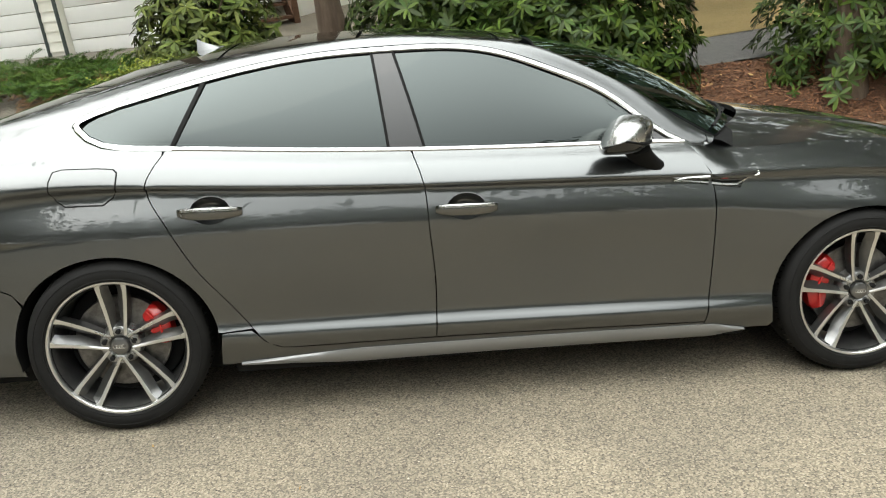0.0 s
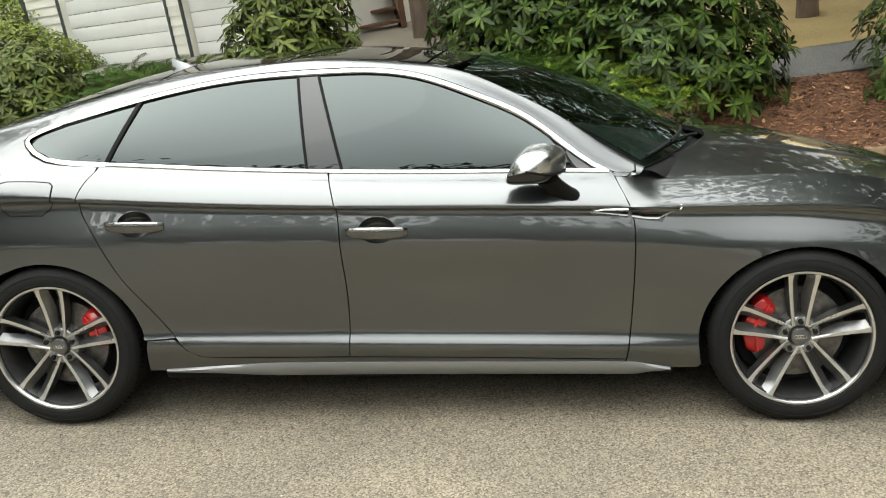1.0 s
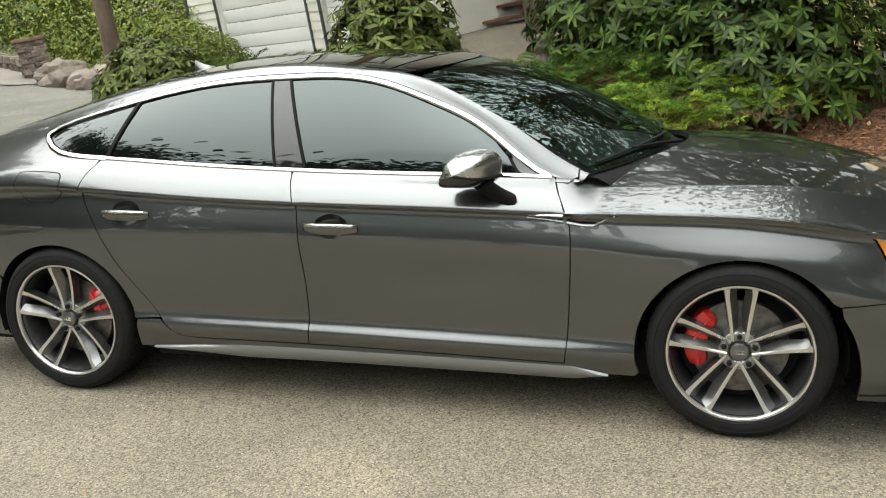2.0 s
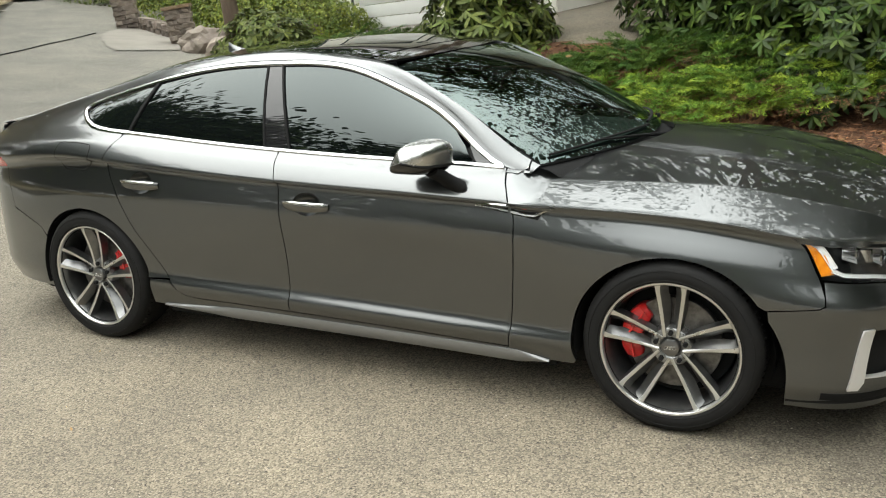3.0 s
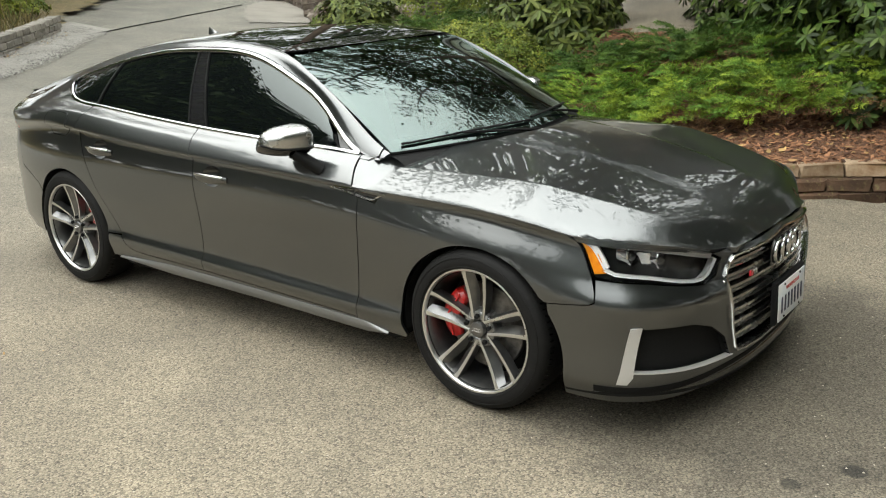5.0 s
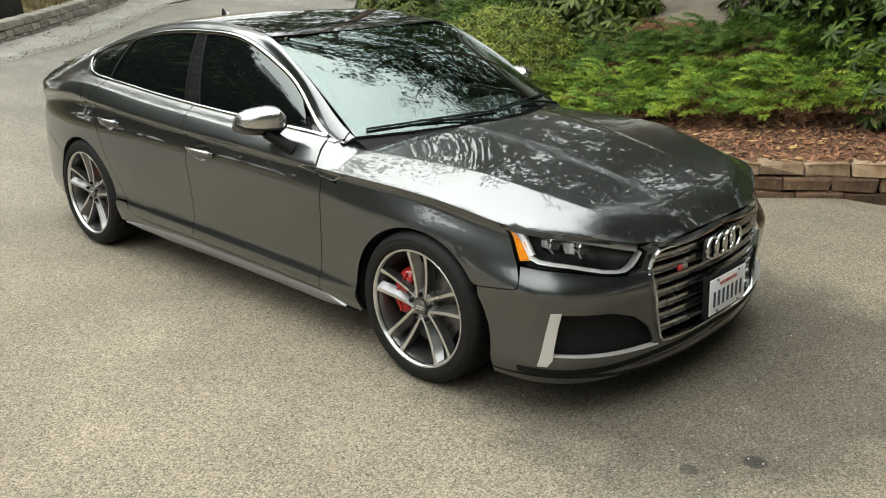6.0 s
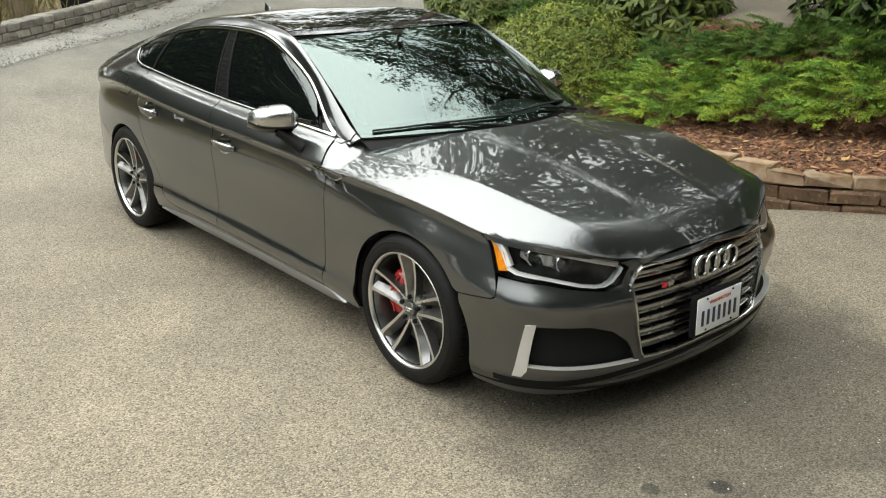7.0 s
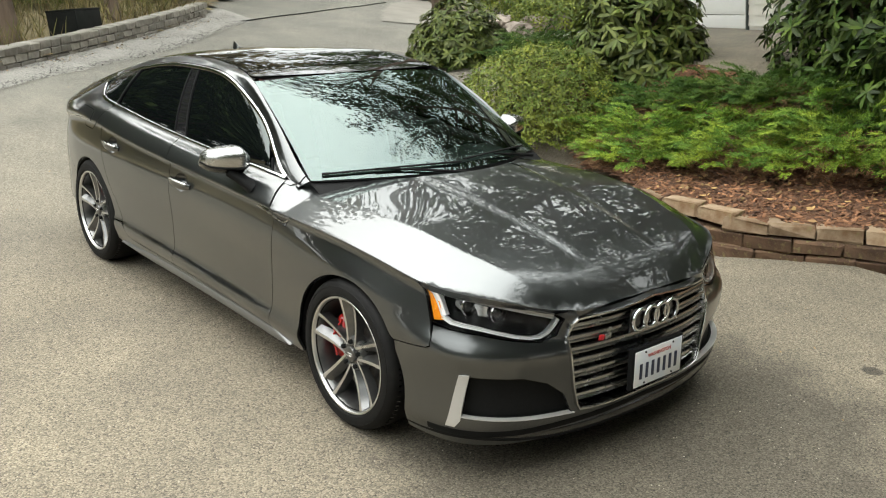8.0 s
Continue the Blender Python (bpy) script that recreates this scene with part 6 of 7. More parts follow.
blade_q = [(1, 2, 7, 6), (6, 7, 4, 5), (0, 1, 6, 5), (2, 3, 4, 7)]


def whorl(count, rng, droop=0.35):
    """A rosette of long leaves round the z axis."""
    v, f = [], []
    for k in range(count):
        a = 2 * math.pi * k / count + rng.uniform(-0.2, 0.2)
        tilt = rng.uniform(-0.25, 0.5) - droop * 0.3
        m = Matrix.Rotation(a, 4, "Z") @ Matrix.Rotation(-tilt, 4, "Y")
        s = rng.uniform(0.75, 1.1)
        base = len(v)
        v += [tuple(m @ (Vector(q) * s)) for q in blade_v]
        f += [tuple(base + i for i in q) for q in blade_q]
    return v, f


def leafy_shrub(name, m, rx, ry, rz, tips, size, mat, label, category, seed, droop=0.35, low=-0.15, group="", stem=0.022):
    rng = np.random.default_rng(seed)
    ob = thing(name, m, label, category, group)
    part("stem", stems(rng, 16, rx, ry, rz, stem), BARK, ob)["kind"] = "stuff"
    for variant in range(2):
        pos, d = dome(int(tips * 0.8), rx, ry, rz, rng, low=low, fill=0.45)
        pos[:, 2] += rz * 0.05
        way = d * (1, 1, 0.6) + (0, 0, 0.55) + rng.normal(0, 0.25, d.shape)
        v, f = whorl(9 if variant else 8, rng, droop)
        spread("foliage", v, f, pos, frames(way, rng.uniform(0, 6.28, len(pos))), rng.uniform(0.7, 1.2, len(pos)) * size, mat, ob)["kind"] = "stuff"
    # even pale shrubs get dark inner leaves, so their gaps read as shade
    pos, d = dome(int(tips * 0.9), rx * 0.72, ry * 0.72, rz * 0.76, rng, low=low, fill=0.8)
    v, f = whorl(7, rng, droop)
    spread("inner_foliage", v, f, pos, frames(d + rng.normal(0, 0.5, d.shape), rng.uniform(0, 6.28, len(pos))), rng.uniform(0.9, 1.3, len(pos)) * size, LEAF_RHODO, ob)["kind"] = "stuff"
    return ob


def plume(rng, n=18):
    """A feathery shoot, 1 long, rising along +z and arching over to +x, with side sprays of fine needles."""
    v, f = [], []

    def at(t):
        return Vector((0.42 * t * t, 0.03 * math.sin(5 * t), t - 0.34 * t * t))

    def needle(p, way, ln, wide):
        side = way.cross(Vector((0.3, 0.5, 1))).normalized() * wide
        b = len(v)
        v.extend([tuple(p - side * 0.4), tuple(p + way * ln * 0.45 - side), tuple(p + way * ln), tuple(p + way * ln * 0.45 + side)])
        f.append((b, b + 1, b + 2, b + 3))

    for k in range(n):
        t = 0.12 + 0.88 * k / n
        p, ahead = at(t), (at(t + 0.04) - at(t)).normalized()
        for s in (-1, 1):
            out = (ahead * 0.95 + Vector((rng.uniform(-0.2, 0.2), s * rng.uniform(0.5, 0.95), rng.uniform(-0.15, 0.45)))).normalized()
            ln = (0.27 * (1 - 0.72 * t) + 0.05) * rng.uniform(0.7, 1.2)
            for q in range(5):
                u = 0.15 + 0.2 * q
                way = (out + Vector(rng.normal(0, 0.38, 3))).normalized()
                needle(p + out * ln * u, way, 0.085 * rng.uniform(0.7, 1.3) * (1.15 - 0.4 * u), 0.010)
    return v, f


def arching(d, rng, lift=0.75):
    """Turns whose z rises and whose x points outward along d."""
    flat = np.array(d, float)
    flat[:, 2] = 0
    flat += rng.normal(0, 0.35, flat.shape) * (1, 1, 0)
    flat /= np.linalg.norm(flat, axis=1, keepdims=True) + 1e-6
    z = flat * rng.uniform(0.15, 0.75, (len(d), 1)) + (0, 0, lift)
    z /= np.linalg.norm(z, axis=1, keepdims=True)
    y = np.cross(z, flat)
    y /= np.linalg.norm(y, axis=1, keepdims=True) + 1e-6
    return np.stack([np.cross(y, z), y, z], axis=2)


def juniper(m, rx, ry, rz, n, seed, label, mat=None):
    """A low spreading mound of overlapping arching plumes over bare brown wood."""
    rng = np.random.default_rng(seed)
    ob = thing("juniper", m, label, "shrub", "junipers in the bed")
    part("stem", stems(rng, 18, rx, ry, rz * 0.8, 0.013), BARK, ob)["kind"] = "stuff"
    for variant in range(3):
        d = rng.normal(size=(n * 2, 3))
        d /= np.linalg.norm(d, axis=1, keepdims=True)
        d = d[d[:, 2] > 0.10][: n // 3]
        a = np.arctan2(d[:, 1], d[:, 0])
        lump = 1 + 0.20 * np.sin(3 * a + seed) + 0.18 * np.sin(7 * a + 2.0 * seed) + 0.15 * np.sin(9 * d[:, 2] + 4 * a)
        r = (0.55 + 0.42 * rng.random(len(d)) ** 0.6) * lump
        pos = d * r[:, None] * (rx, ry, rz)
        pos[:, 2] = np.maximum(pos[:, 2], 0.10) - 0.07
        v, f = plume(rng)
        spread("foliage", v, f, pos, arching(d, rng), rng.uniform(0.20, 0.38, len(pos)), mat or LEAF_JUNIPER, ob)["kind"] = "stuff"
    d = rng.normal(size=(n // 2, 3))
    d /= np.linalg.norm(d, axis=1, keepdims=True)
    d[:, 2] = np.abs(d[:, 2])
    v, f = plume(rng, 7)
    spread("inner_twig", v, f, d * rng.uniform(0.2, 0.66, (len(d), 1)) * (rx, ry, rz), arching(d, rng, 0.4), rng.uniform(0.16, 0.30, len(d)), LEAF_DEAD, ob, "brown dead inner twigs")["kind"] = "stuff"
    d = rng.normal(size=(n // 2, 3))
    d /= np.linalg.norm(d, axis=1, keepdims=True)
    pos = d * (rx * 0.98, ry * 0.98, 0)
    pos[:, 2] = rng.uniform(-0.04, rz * 0.30, len(pos))
    v, f = plume(rng, 7)
    spread("dead_twig", v, f, pos, arching(d, rng, 0.3), rng.uniform(0.12, 0.24, len(pos)), LEAF_DEAD, ob, "rust-brown dead lower twigs")["kind"] = "stuff"
    return ob


def fine_bush(name, m, rx, ry, rz, n, size, mat, label, seed):
    rng = np.random.default_rng(seed)
    ob = thing(name, m, label, "shrub")
    part("stem", stems(rng, 22, rx, ry, rz, 0.012), BARK, ob)["kind"] = "stuff"
    pos, d = dome(n, rx, ry, rz, rng, lump=0.5, low=-0.02, fill=0.8)
    pos = pos + rng.normal(0, 0.035, pos.shape) * rz
    way = d + rng.normal(0, 0.55, d.shape) + (0, 0, 0.3)
    v = [(0, 0, 0), (0.5, -0.3, 0.06), (1, 0, 0), (0.5, 0.3, 0.06), (-0.1, 0.1, 0.0), (-0.5, -0.2, 0.2), (-0.95, 0.1, 0.25), (-0.45, 0.4, 0.2)]
    f = [(0, 1, 2, 3), (4, 5, 6, 7)]
    spread("foliage", v, f, pos, frames(way, rng.uniform(0, 6.28, len(pos))), rng.uniform(0.7, 1.3, len(pos)) * size, mat, ob)["kind"] = "stuff"
    return ob


def tree(m, height, radius, crown_from, leaves, seed, label, leaf=0.11, lean=(0, 0), trunk_r=0.16, mat=None, group="trees round the driveway", spread_k=1.0, clump=0.20):
    """A trunk with limbs and a crown of separate leaf clumps."""
    rng = np.random.default_rng(seed)
    ob = thing("tree", m, label, "tree", group)
    bm = bmesh.new()
    axis = [Vector((lean[0] * t * t + 0.12 * math.sin(3 * t + seed), lean[1] * t * t + 0.1 * math.cos(2.3 * t + seed) - 0.1 * math.cos(seed), height * t - 0.15)) for t in [k / 9 for k in range(10)]]
    tube(bm, axis, [trunk_r * (1.25 if k == 0 else 1 - 0.085 * k) for k in range(10)], 12)
    tips = []
    count = int(16 * spread_k)
    for k in range(count):
        t = crown_from + (0.97 - crown_from) * (k + rng.random()) / count
        i = min(int(t * 9), 8)
        base = axis[i].lerp(axis[i + 1], t * 9 - i)
        a = 2.4 * k + rng.uniform(-0.5, 0.5)
        ln = radius * (1.05 - 0.62 * abs(t - crown_from - 0.15)) * rng.uniform(0.75, 1.1)
        tip = base + Vector((math.cos(a) * ln, math.sin(a) * ln, ln * rng.uniform(0.15, 0.6)))
        mid = base.lerp(tip, 0.5) + Vector((0, 0, 0.12 * ln))
        tube(bm, [base, base.lerp(mid, 0.6), mid, mid.lerp(tip, 0.6), tip], [trunk_r * 0.4, trunk_r * 0.32, trunk_r * 0.24, trunk_r * 0.15, 0.01], 6)
        tips += [mid, mid.lerp(tip, 0.5), tip, tip + Vector(rng.normal(0, 0.3, 3)) * ln * 0.4, base.lerp(mid, 0.7)]
    part("trunk", bm, BARK, ob)
    tips = np.array([tuple(q) for q in tips])
    idx = rng.integers(0, len(tips), leaves)
    off = rng.normal(0, 1, (leaves, 3)) * (clump * radius, clump * radius, 0.55 * clump * radius)
    pos = tips[idx] + off
    pos = pos[pos[:, 2] > height * crown_from * 0.75]
    v = [(0, 0, 0), (0.5, -0.28, 0.08), (1, 0, -0.05), (0.5, 0.28, 0.08)]
    spread("crown", v, [(0, 1, 2, 3)], pos, frames(rng.normal(0, 0.7, pos.shape) + (0, 0, 0.7), rng.uniform(0, 6.28, len(pos))), rng.uniform(0.7, 1.4, len(pos)) * leaf, mat or LEAF_TREE, ob)["kind"] = "stuff"
    return ob


BEDP = dict(surf=bed_or_land)
RL = "dense evergreen rhododendron with long glossy dark green leaves"
leafy_shrub("rhododendron", place(1.70, 5.15, **BEDP), 1.25, 0.85, 1.75, 620, 0.135, LEAF_RHODO, RL + " over mulch", "shrub", 11, group="rhododendrons")
leafy_shrub("rhododendron", place(0.5, 5.6, **BEDP), 1.05, 0.8, 1.9, 480, 0.14, LEAF_RHODO, RL, "shrub", 12, group="rhododendrons")
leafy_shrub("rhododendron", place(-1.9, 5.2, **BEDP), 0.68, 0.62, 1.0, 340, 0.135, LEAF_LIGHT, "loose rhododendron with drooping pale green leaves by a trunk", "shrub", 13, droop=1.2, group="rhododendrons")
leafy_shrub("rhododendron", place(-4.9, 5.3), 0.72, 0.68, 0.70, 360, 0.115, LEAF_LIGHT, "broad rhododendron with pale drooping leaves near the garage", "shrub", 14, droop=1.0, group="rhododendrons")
leafy_shrub("rhododendron", place(4.5, 4.9, **BEDP), 0.9, 0.8, 1.7, 300, 0.13, LEAF_RHODO, RL + " beside a trunk", "shrub", 15, group="rhododendrons")
JL = "spreading juniper with feathery green plumes and brown base"
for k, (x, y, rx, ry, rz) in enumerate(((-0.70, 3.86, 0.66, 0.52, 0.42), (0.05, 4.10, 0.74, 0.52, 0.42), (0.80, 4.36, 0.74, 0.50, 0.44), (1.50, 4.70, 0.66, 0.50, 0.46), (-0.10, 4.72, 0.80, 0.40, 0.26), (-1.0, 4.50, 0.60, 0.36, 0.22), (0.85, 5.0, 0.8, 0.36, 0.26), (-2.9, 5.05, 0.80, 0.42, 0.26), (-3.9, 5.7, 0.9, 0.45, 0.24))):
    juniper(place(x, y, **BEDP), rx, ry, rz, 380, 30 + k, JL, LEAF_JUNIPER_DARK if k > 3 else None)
fine_bush("boxwood", place(-2.2, 4.05, **BEDP), 0.95, 0.74, 0.88, 15000, 0.032, LEAF_BOX, "rounded bush with tiny yellow-green leaves at the bed's end", 41)
fine_bush("boxwood", place(-7.8, 10.6), 1.2, 0.9, 0.9, 7000, 0.06, LEAF_BOX, "rounded yellow-green bush beyond the stone pillar", 42)
fine_bush("boxwood", place(-13.0, 15.0), 3.2, 2.0, 1.6, 9000, 0.09, LEAF_BOX, "sunlit yellow-green hedge on the slope", 43)
fine_bush("undergrowth", place(-9.5, 12.5), 3.0, 1.6, 1.5, 11000, 0.08, LEAF_BOX, "sunlit yellow-green undergrowth behind the rock wall", 44)
fine_bush("undergrowth", place(-17.5, 17.0), 4.0, 2.0, 1.5, 7000, 0.12, LEAF_LIGHT, "mixed green undergrowth on the far slope", 46)
for k, (x, y, r, h, lb) in enumerate(((-11.0, -0.6, 0.9, 0.8, "scrubby green undergrowth on the dry bank"), (-12.2, 2.2, 1.1, 1.0, "scrubby green undergrowth on the dry bank"), (-12.6, 4.6, 0.9, 0.8, "scrubby yellow-green undergrowth on the dry bank"))):
    fine_bush("undergrowth", place(x, y, lift=0.1), r, r * 0.8, h, 3500, 0.06, LEAF_BOX if k == 2 else LEAF_LIGHT, lb, 60 + k)
# near trunks that stand in the beds
tree(place(4.3, 9.6), 7.5, 2.6, 0.42, 2600, 51, "slim tree with rough brown bark rising behind the rhododendron", trunk_r=0.14, leaf=0.13)
tree(place(4.15, 4.6, **BEDP), 8.0, 2.6, 0.40, 5000, 52, "tree with grey ringed bark standing in the mulch", trunk_r=0.17, leaf=0.15, lean=(0.6, 0.2), spread_k=1.5)
tree(place(-2.5, 6.7), 7.4, 3.2, 0.36, 8000, 53, "dark-barked garden tree over the pale rhododendron", trunk_r=0.13, lean=(0.5, -2.0), leaf=0.15, spread_k=1.4, clump=0.10)
tree(place(-0.7, 7.4), 6.9, 3.2, 0.34, 7000, 54, "brown-barked tree beside the wooden stairs", trunk_r=0.15, lean=(0.1, -2.2), leaf=0.13, spread_k=1.5, clump=0.10)
tree(place(1.3, 7.6), 6.1, 2.9, 0.34, 4600, 55, "tall leafy tree behind the rhododendrons", trunk_r=0.16, lean=(0.6, -1.0), leaf=0.13, spread_k=1.5, clump=0.10)
tree(place(-5.4, 5.45), 9.0, 3.0, 0.42, 3000, 56, "slim leaning tree rising from the pale rhododendron", trunk_r=0.11, leaf=0.13, lean=(-0.6, 0.5))
tree(place(-8.75, 0.75, lift=0.05), 6.0, 2.4, 0.40, 1700, 57, "gnarled dark tree on the bank behind the wall", trunk_r=0.15, leaf=0.12)
tree(place(-10.3, 2.75, lift=0.05), 7.0, 2.4, 0.42, 1700, 58, "slim brown tree on the dry bank", trunk_r=0.10, leaf=0.12)
# the ring of taller trees that closes the place
TL = "tall leafy tree at the edge of the driveway"
ring_trees = [(-7.0, -17, 5.5), (-3.4, -18.5, 5.2), (1.0, -20, 5.6), (5.5, -19, 5.2), (10.5, -16, 6.5), (14, -10, 8), (16.5, -3, 11), (14.5, 5, 11), (-22, 2, 5), (10, 12, 10), (5, 15, 8.5), (-4, 16, 7), (-12, 19, 12), (-24, 10, 11), (-25, 20, 13), (-17, 19, 12), (-15.8, 6.4, 13), (-17.5, 2.5, 13)]
# tan leaves on the bank-side trees are chosen to warm the car's reflections
for k, (x, y, h) in enumerate(ring_trees):
    tree(place(x, y), h, 3.8, 0.07, 4200, 70 + k, TL, leaf=0.40, trunk_r=0.2, group="tall trees", mat=LEAF_TAN if x < -15 and y < 12 else None)
for k, (x, y, h) in enumerate(((-15, -4.6, 7.5), (-14.2, -7.4, 9.8), (-13.2, -9.8, 8.2), (-11.6, -12.4, 6.6), (-18.5, -6.0, 11.5), (-17, -10.5, 10.0), (-14.6, -14.0, 7.5))):
    tree(place(x, y), h, 3.9, 0.04, 9000, 120 + k, "dense dark tall tree beyond the driveway's edge", leaf=0.38, trunk_r=0.24, group="tall trees", spread_k=1.9)
# trees added out of view to keep sky light off the car's front
for k, (x, y, h) in enumerate(((10.5, 0.0, 9.5), (9.5, 5.0, 10.0), (11.0, -5.5, 9.0))):
    tree(place(x, y), h, 4.0, 0.16, 8000, 140 + k, "unseen broad leafy tree added to dim the light on the car's front", leaf=0.34, trunk_r=0.22, group="tall trees", spread_k=1.6)
rng = np.random.default_rng(5)
tuft = [(-0.014, 0, 0), (0.014, 0, 0), (0.11, 0.05, 0.6), (0.22, 0.09, 0.95)]
spots = [(x, y) for x, y in zip(rng.uniform(-16, -7.0, 16000), rng.uniform(-5, 6, 16000)) if y < LEFT_LINE(x)[0] - 0.25 and y < 4.4 and math.hypot(x + 9.0, y - 1.7) > 0.75]
pos = [G @ Vector((x, y, land(x, y) + 0.08)) for x, y in spots]
grass = spread("dry_grass", tuft, [(0, 1, 2, 3)], pos, frames(rng.normal(0, 0.3, (len(pos), 3)) + (0, 0, 1), rng.uniform(0, 6.28, len(pos))), rng.uniform(0.15, 0.5, len(pos)), GRASS)
tagged(grass, "tangled dry tan grass on the bank", "grass", kind="stuff")

# ---- garage ----
SIDING = material("cream_siding", (0.84, 0.82, 0.74), 0.6, second=((0.78, 0.76, 0.68), 1.2, 0.4, 0.7), per=0.05)
DOOR_WHITE = material("garage_white", (0.86, 0.86, 0.83), 0.5, second=((0.80, 0.80, 0.77), 0.9, 0.4, 0.7))
TRIM_GREEN = material("dark_trim", (0.06, 0.075, 0.07), 0.6)
TIMBER = material("brown_timber", (0.20, 0.10, 0.055), 0.8, second=((0.11, 0.055, 0.03), 3.0, 0.4, 0.7), stretch=(0.3, 4, 4), per=0.2)
ROOFING = material("roofing", (0.09, 0.08, 0.075), 0.9, bump=(0.6, 12.0, 0.02))
BASE_H, WIDE, heading = 0.75, 6.65, -28.6
garage = thing("garage", Matrix.Translation((-8.1, 11.9, BASE_H)) @ pose(0, 0, 0, 0, 0, heading), "cream-sided garage with white panelled roller doors and dark trim", "garage")
bays = [(1.0, 3.62), (4.02, 5.95)]
bm = bmesh.new()
spans = [(0.0, 1.0), (3.62, 4.02), (5.95, WIDE)]
for a, b in spans:
    box(bm, (b - a, 0.16, 2.9), pose((a + b) / 2, 0.08, 1.45))
box(bm, (WIDE, 0.16, 0.6), pose(WIDE / 2, 0.08, 2.6 - 0.0))
box(bm, (0.16, 5.5, 2.9), pose(0.081, 2.9, 1.45))
box(bm, (0.16, 5.5, 2.9), pose(WIDE - 0.081, 2.9, 1.45))
box(bm, (WIDE - 0.4, 0.16, 2.9), pose(WIDE / 2, 5.6, 1.45))
part("wall", bm, SIDING, garage)
for a, b in spans:
    w = round(b - a - 0.02, 3)
    bm = bmesh.new()
    vs = [bm.verts.new(q) for q in ((-w / 2, -0.004, 0.0), (w / 2, -0.004, 0.0), (w / 2, -0.020, 0.002), (-w / 2, -0.020, 0.002), (-w / 2, -0.004, 0.148), (w / 2, -0.004, 0.148))]
    for f in ((0, 1, 2, 3), (3, 2, 5, 4), (0, 3, 4), (1, 5, 2)):
        bm.faces.new([vs[i] for i in f])
    me = bpy.data.meshes.new("siding_board")
    bmesh.ops.recalc_face_normals(bm, faces=bm.faces)
    bm.to_mesh(me)
    bm.free()
    me.materials.append(SIDING)
    for k in range(19):
        ob = new("siding_board", me)
        ob.parent = garage
        ob.matrix_basis = pose((a + b) / 2, 0.0, 0.10 + 0.145 * k)
for a, b in bays:
    dm = new("garage_door")
    dm.parent = garage
    dm.empty_display_size = 0.1
    dm.matrix_basis = pose((a + b) / 2, 0.12, 0.0)
    w = b - a
    for r in range(10):
        bm = bmesh.new()
        box(bm, (w - 0.02, 0.05, 0.222), pose(0, 0, 0.12 + 0.23 * r), 0.012)
        part("door_section", bm, DOOR_WHITE, dm)
    for x in (a - 0.03, b + 0.03):
        bm = bmesh.new()
        box(bm, (0.045, 0.05, 2.36), pose(x, -0.012, 1.18), 0.006)
        part("door_trim", bm, TRIM_GREEN, garage)
    bm = bmesh.new()
    box(bm, (w + 0.2, 0.05, 0.10), pose((a + b) / 2, -0.012, 2.38), 0.006)
    part("door_trim", bm, TRIM_GREEN, garage)
bm = bmesh.new()
box(bm, (0.09, 0.09, 2.9), pose(0.0, 0.0, 1.45), 0.006)
part("corner_trim", bm, TRIM_GREEN, garage)
bm = bmesh.new()
prism(bm, [(-0.2, 2.85), (6.0, 2.85), (6.0, 3.0), (2.9, 4.6), (-0.2, 3.0)], WIDE + 0.8, pose(-0.4, 0, 0) @ Matrix(((0, 0, 1, 0), (1, 0, 0, 0), (0, 1, 0, 0), (0, 0, 0, 1))))
part("roof", bm, ROOFING, garage)
bm = bmesh.new()
box(bm, (WIDE + 0.8, 1.9, 0.5), garage.matrix_basis @ pose(WIDE / 2 + 0.2, -0.9, -0.262), 0.02)
apron = part("apron", bm, CONCRETE)
tagged(apron, "grey concrete apron before the garage doors", "apron", kind="structure")

stair = thing("outdoor_stairs", place(-1.75, 9.3, z=1.0, turn=14), "brown timber outdoor stairs with closed stringers", "stairs")
for k in range(9):
    bm = bmesh.new()
    box(bm, (0.9, 0.28, 0.04), pose(0, 0.26 * k, 0.18 * (k + 1)), 0.005)
    part("step", bm, TIMBER, stair)
for x in (-0.48, 0.48):
    bm = bmesh.new()
    prism(bm, [(-0.2, -0.12), (0.0, -0.12), (2.35, 1.52), (2.35, 1.78), (2.1, 1.78), (-0.2, 0.16)], 0.05, pose(x - 0.025, 0, 0) @ Matrix(((0, 0, 1, 0), (1, 0, 0, 0), (0, 1, 0, 0), (0, 0, 0, 1))))
    part("stringer", bm, TIMBER, stair)
    for y, z in ((0.0, 0.1), (1.1, 0.85), (2.2, 1.6)):
        bm = bmesh.new()
        box(bm, (0.08, 0.08, 1.0), pose(x, y, z + 0.5), 0.005)
        part("post", bm, TIMBER, stair)
    bm = bmesh.new()
    tube(bm, [(x, -0.05, 1.05), (x, 2.3, 2.66)], 0.035, 6)
    part("handrail", bm, TIMBER, stair)

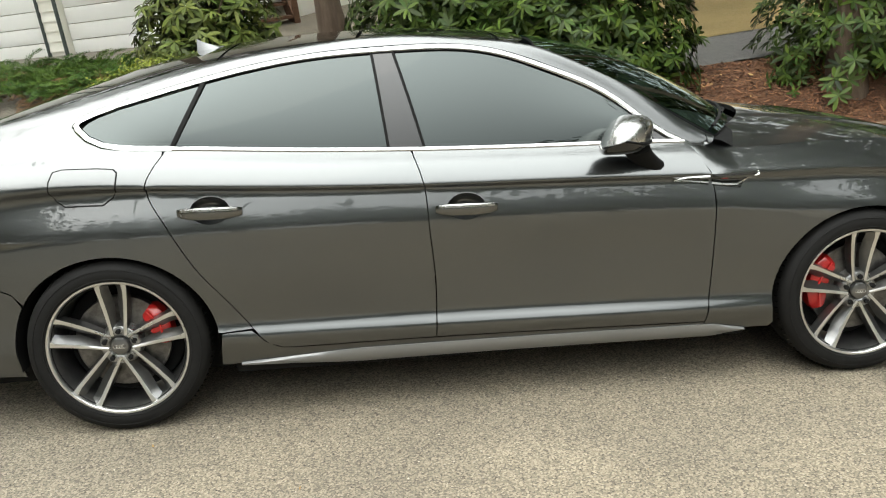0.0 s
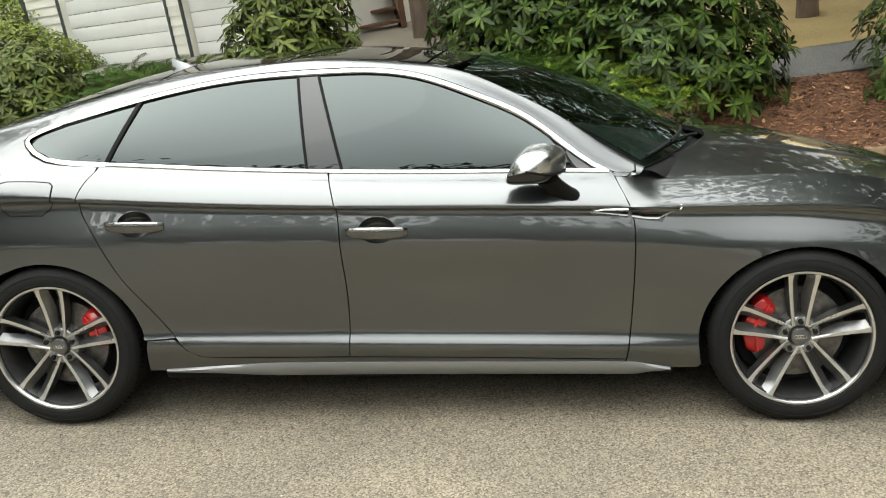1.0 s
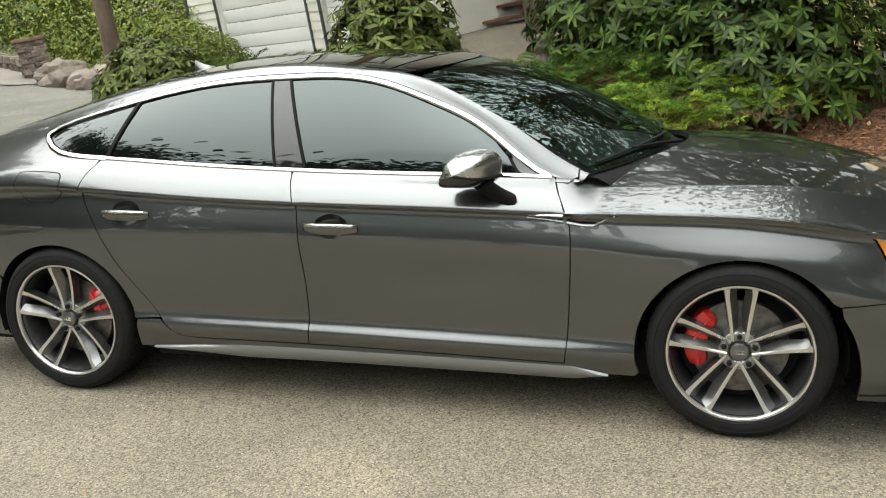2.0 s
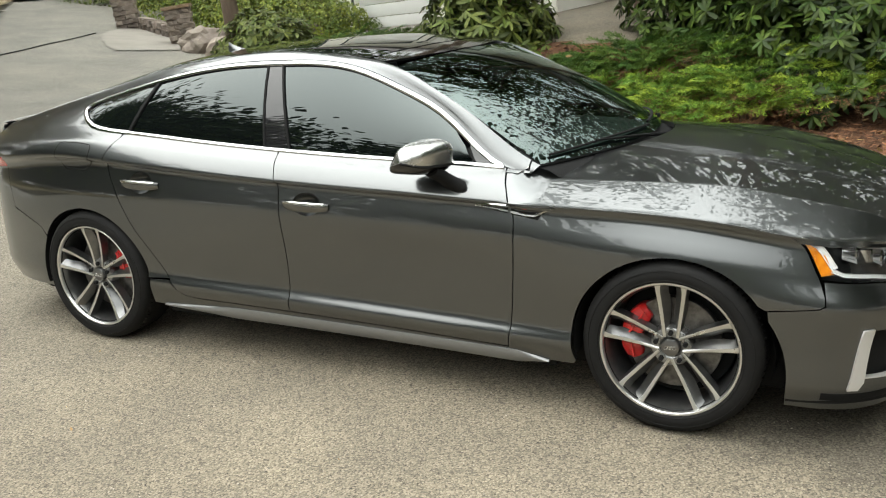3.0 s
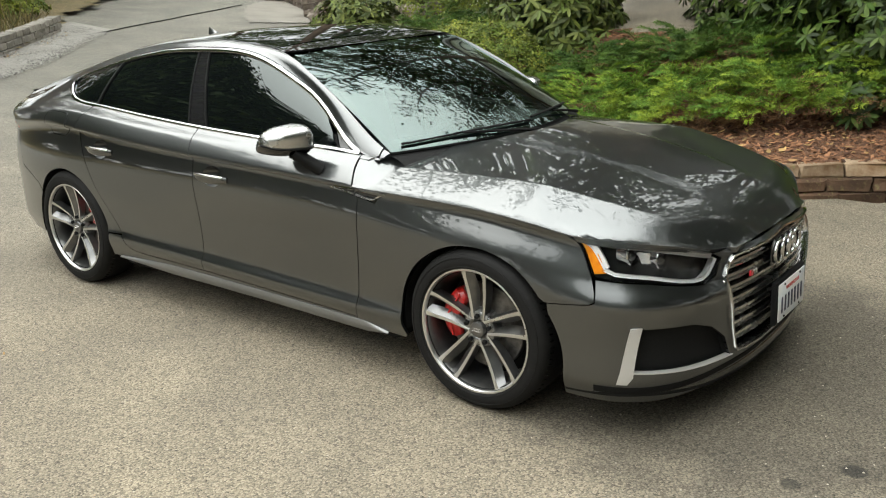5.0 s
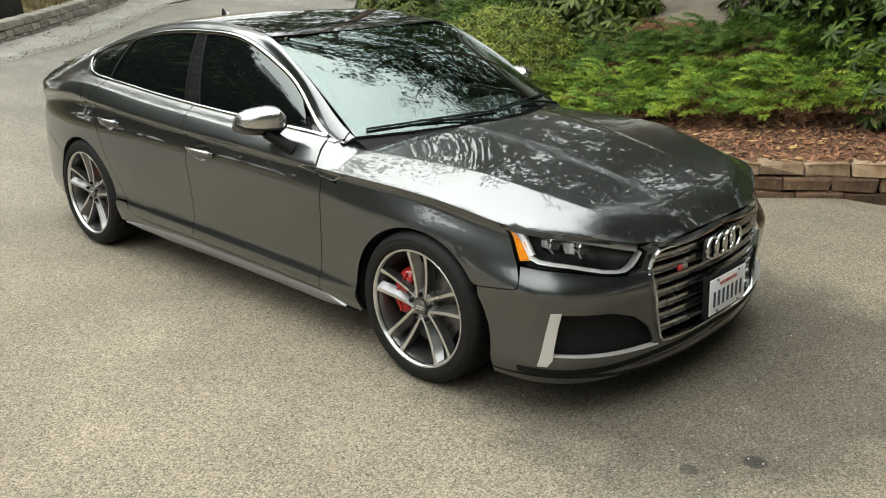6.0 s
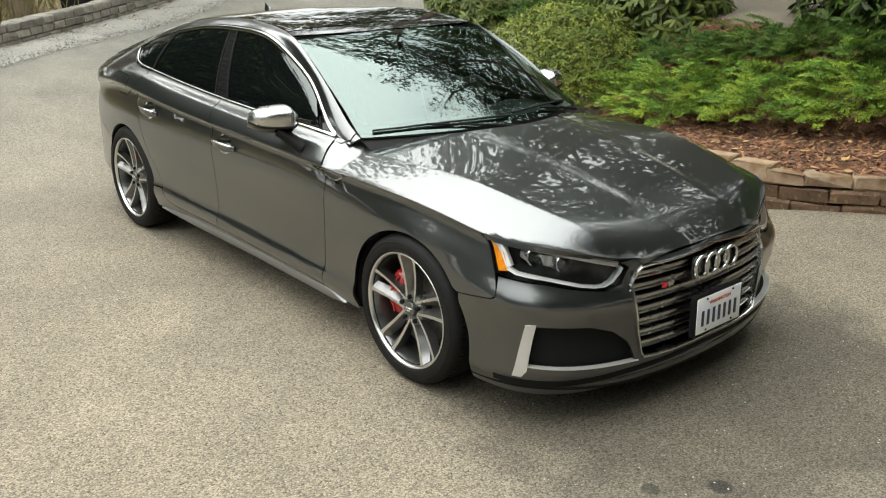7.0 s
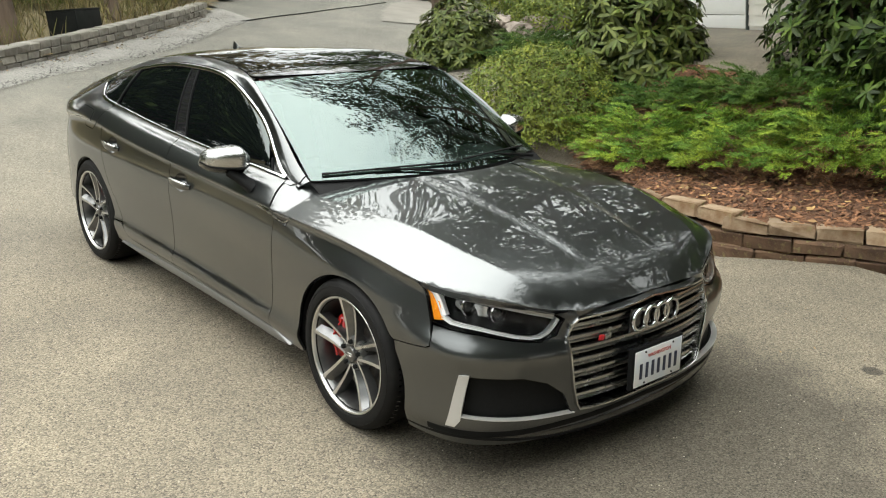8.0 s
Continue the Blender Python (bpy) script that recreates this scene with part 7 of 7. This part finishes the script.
# ---- stone pillars, slab, rocks, bin, cable ----
def stone_pillar(m, label):
    ob = thing("stone_pillar", m, label, "pillar", "stone gate pillars")
    rnd = random.Random(3)
    for c in range(7):
        for s in range(4):
            for h in range(2):
                w = 0.27 + rnd.uniform(-0.05, 0.05)
                st = new("stone", block_mesh("stone", w, 0.16, 0.115, STONE, 0.012, c * 8 + s * 2 + h))
                st.parent = ob
                st.matrix_basis = Matrix.Rotation(math.pi / 2 * s, 4, "Z") @ pose(-0.14 + 0.27 * h + (0.06 if c % 2 else 0), -0.205, 0.06 + 0.12 * c, 0, 0, rnd.uniform(-3, 3))
    bm = bmesh.new()
    box(bm, (0.40, 0.40, 0.84), pose(0, 0, 0.42))
    part("core", bm, STONE, ob)
    bm = bmesh.new()
    box(bm, (0.66, 0.66, 0.08), pose(0, 0, 0.88), 0.015)
    part("cap", bm, BLOCK_TOP, ob, "flat tan capstone")
    return ob


stone_pillar(place(-10.14, 9.7, turn=35) @ Matrix.Scale(0.78, 4), "squat stacked-stone pillar with a flat tan capstone")
stone_pillar(place(-12.92, 11.15, turn=35) @ Matrix.Scale(0.78, 4), "squat stacked-stone pillar with a flat tan capstone")
low = thing("stone_wall", None, "low stacked field-stone wall between the pillars", "wall", kind="structure")
rnd = random.Random(8)
for k in range(9):
    for c in range(2):
        st = new("stone", block_mesh("stone", 0.33 + rnd.uniform(-0.05, 0.05), 0.24, 0.13, STONE, 0.014, k + 20 * c))
        st.parent = low
        t = (k + 0.5 * (c % 2) + 0.5) / 9.5
        x, y = -12.8 + 2.6 * t, 11.15 - 1.45 * t + 0.2
        st.matrix_basis = G @ pose(x, y, land(x, y) + 0.06 + 0.125 * c, 0, 0, -36 + rnd.uniform(-5, 5))
def inside(x, y, ring):
    hit = False
    for (ax, ay), (bx, by) in zip(ring, ring[1:] + ring[:1]):
        if (ay > y) != (by > y) and x < ax + (bx - ax) * (y - ay) / (by - ay):
            hit = not hit
    return hit


slab = land_sheet("slab", lambda x, y: land(x, y) + 0.018, steps((-13.6, -9.0, 0.1)), steps((7.6, 12.6, 0.1)), SLAB,
                  lambda x, y: inside(x, y, ((-9.5, 9.2), (-9.65, 8.75), (-10.2, 8.0), (-11.0, 8.55), (-12.3, 9.7), (-13.2, 11.3), (-12.7, 11.55), (-10.4, 9.9))))
tagged(slab, "pale concrete slab before the stone wall", "slab", kind="structure")


def boulder(x, y, s, seed, label):
    bm = bmesh.new()
    bmesh.ops.create_icosphere(bm, subdivisions=3, radius=1.0)
    for v in bm.verts:
        n1 = noise.noise(v.co * 1.3 + Vector((seed, 0, 0))) * 0.35 + noise.noise(v.co * 3.1 + Vector((0, seed, 0))) * 0.22
        v.co = Vector((v.co.x * 1.25, v.co.y * 0.9, v.co.z * 0.75)) * (0.85 * s * (1 + n1))
    ob = part("boulder", bm, STONE, None, smooth=18)
    ob.matrix_world = place(x, y, lift=s * 0.35, turn=seed * 47)
    tagged(ob, label, "boulder", "boulders of the rock wall")


for k, (x, y, s) in enumerate(((-9.3, 9.2, 0.42), (-8.9, 9.7, 0.34), (-8.5, 9.4, 0.38), (-8.0, 9.9, 0.36), (-9.1, 10.2, 0.30), (-8.4, 10.3, 0.34), (-7.6, 10.2, 0.32), (-8.75, 9.05, 0.3), (-7.9, 9.3, 0.28), (-9.5, 9.75, 0.26))):
    boulder(x, y, s, k + 1, "weathered brown boulder stacked in the rock wall")
crate = thing("utility_bin", place(-9.16, 1.80, lift=0.04, turn=-44), "plain black weathered utility box on the bank", "utility box")
bm = bmesh.new()
box(bm, (0.80, 0.42, 0.38), pose(0, 0, 0.19), 0.012)
part("body", bm, material("black_box", (0.006, 0.007, 0.006), 0.8, ior=1.3, second=((0.014, 0.015, 0.013), 4.0, 0.4, 0.7)), crate)
bm = bmesh.new()
box(bm, (0.81, 0.43, 0.03), pose(0, 0, 0.392), 0.010)
part("lid", bm, bpy.data.materials["black_box"], crate)
bm = bmesh.new()
tube(bm, [G @ Vector((x, y, land(x, y) + 0.02)) for x, y in [(-10.3 - 2.2 * k / 20, 4.7 + 5.1 * k / 20 + 0.03 * math.sin(k * 0.9)) for k in range(21)]], 0.011, 6)
cable = part("cable", bm, BLACK_TRIM)
tagged(cable, "thin black cable lying across the lane", "cable")
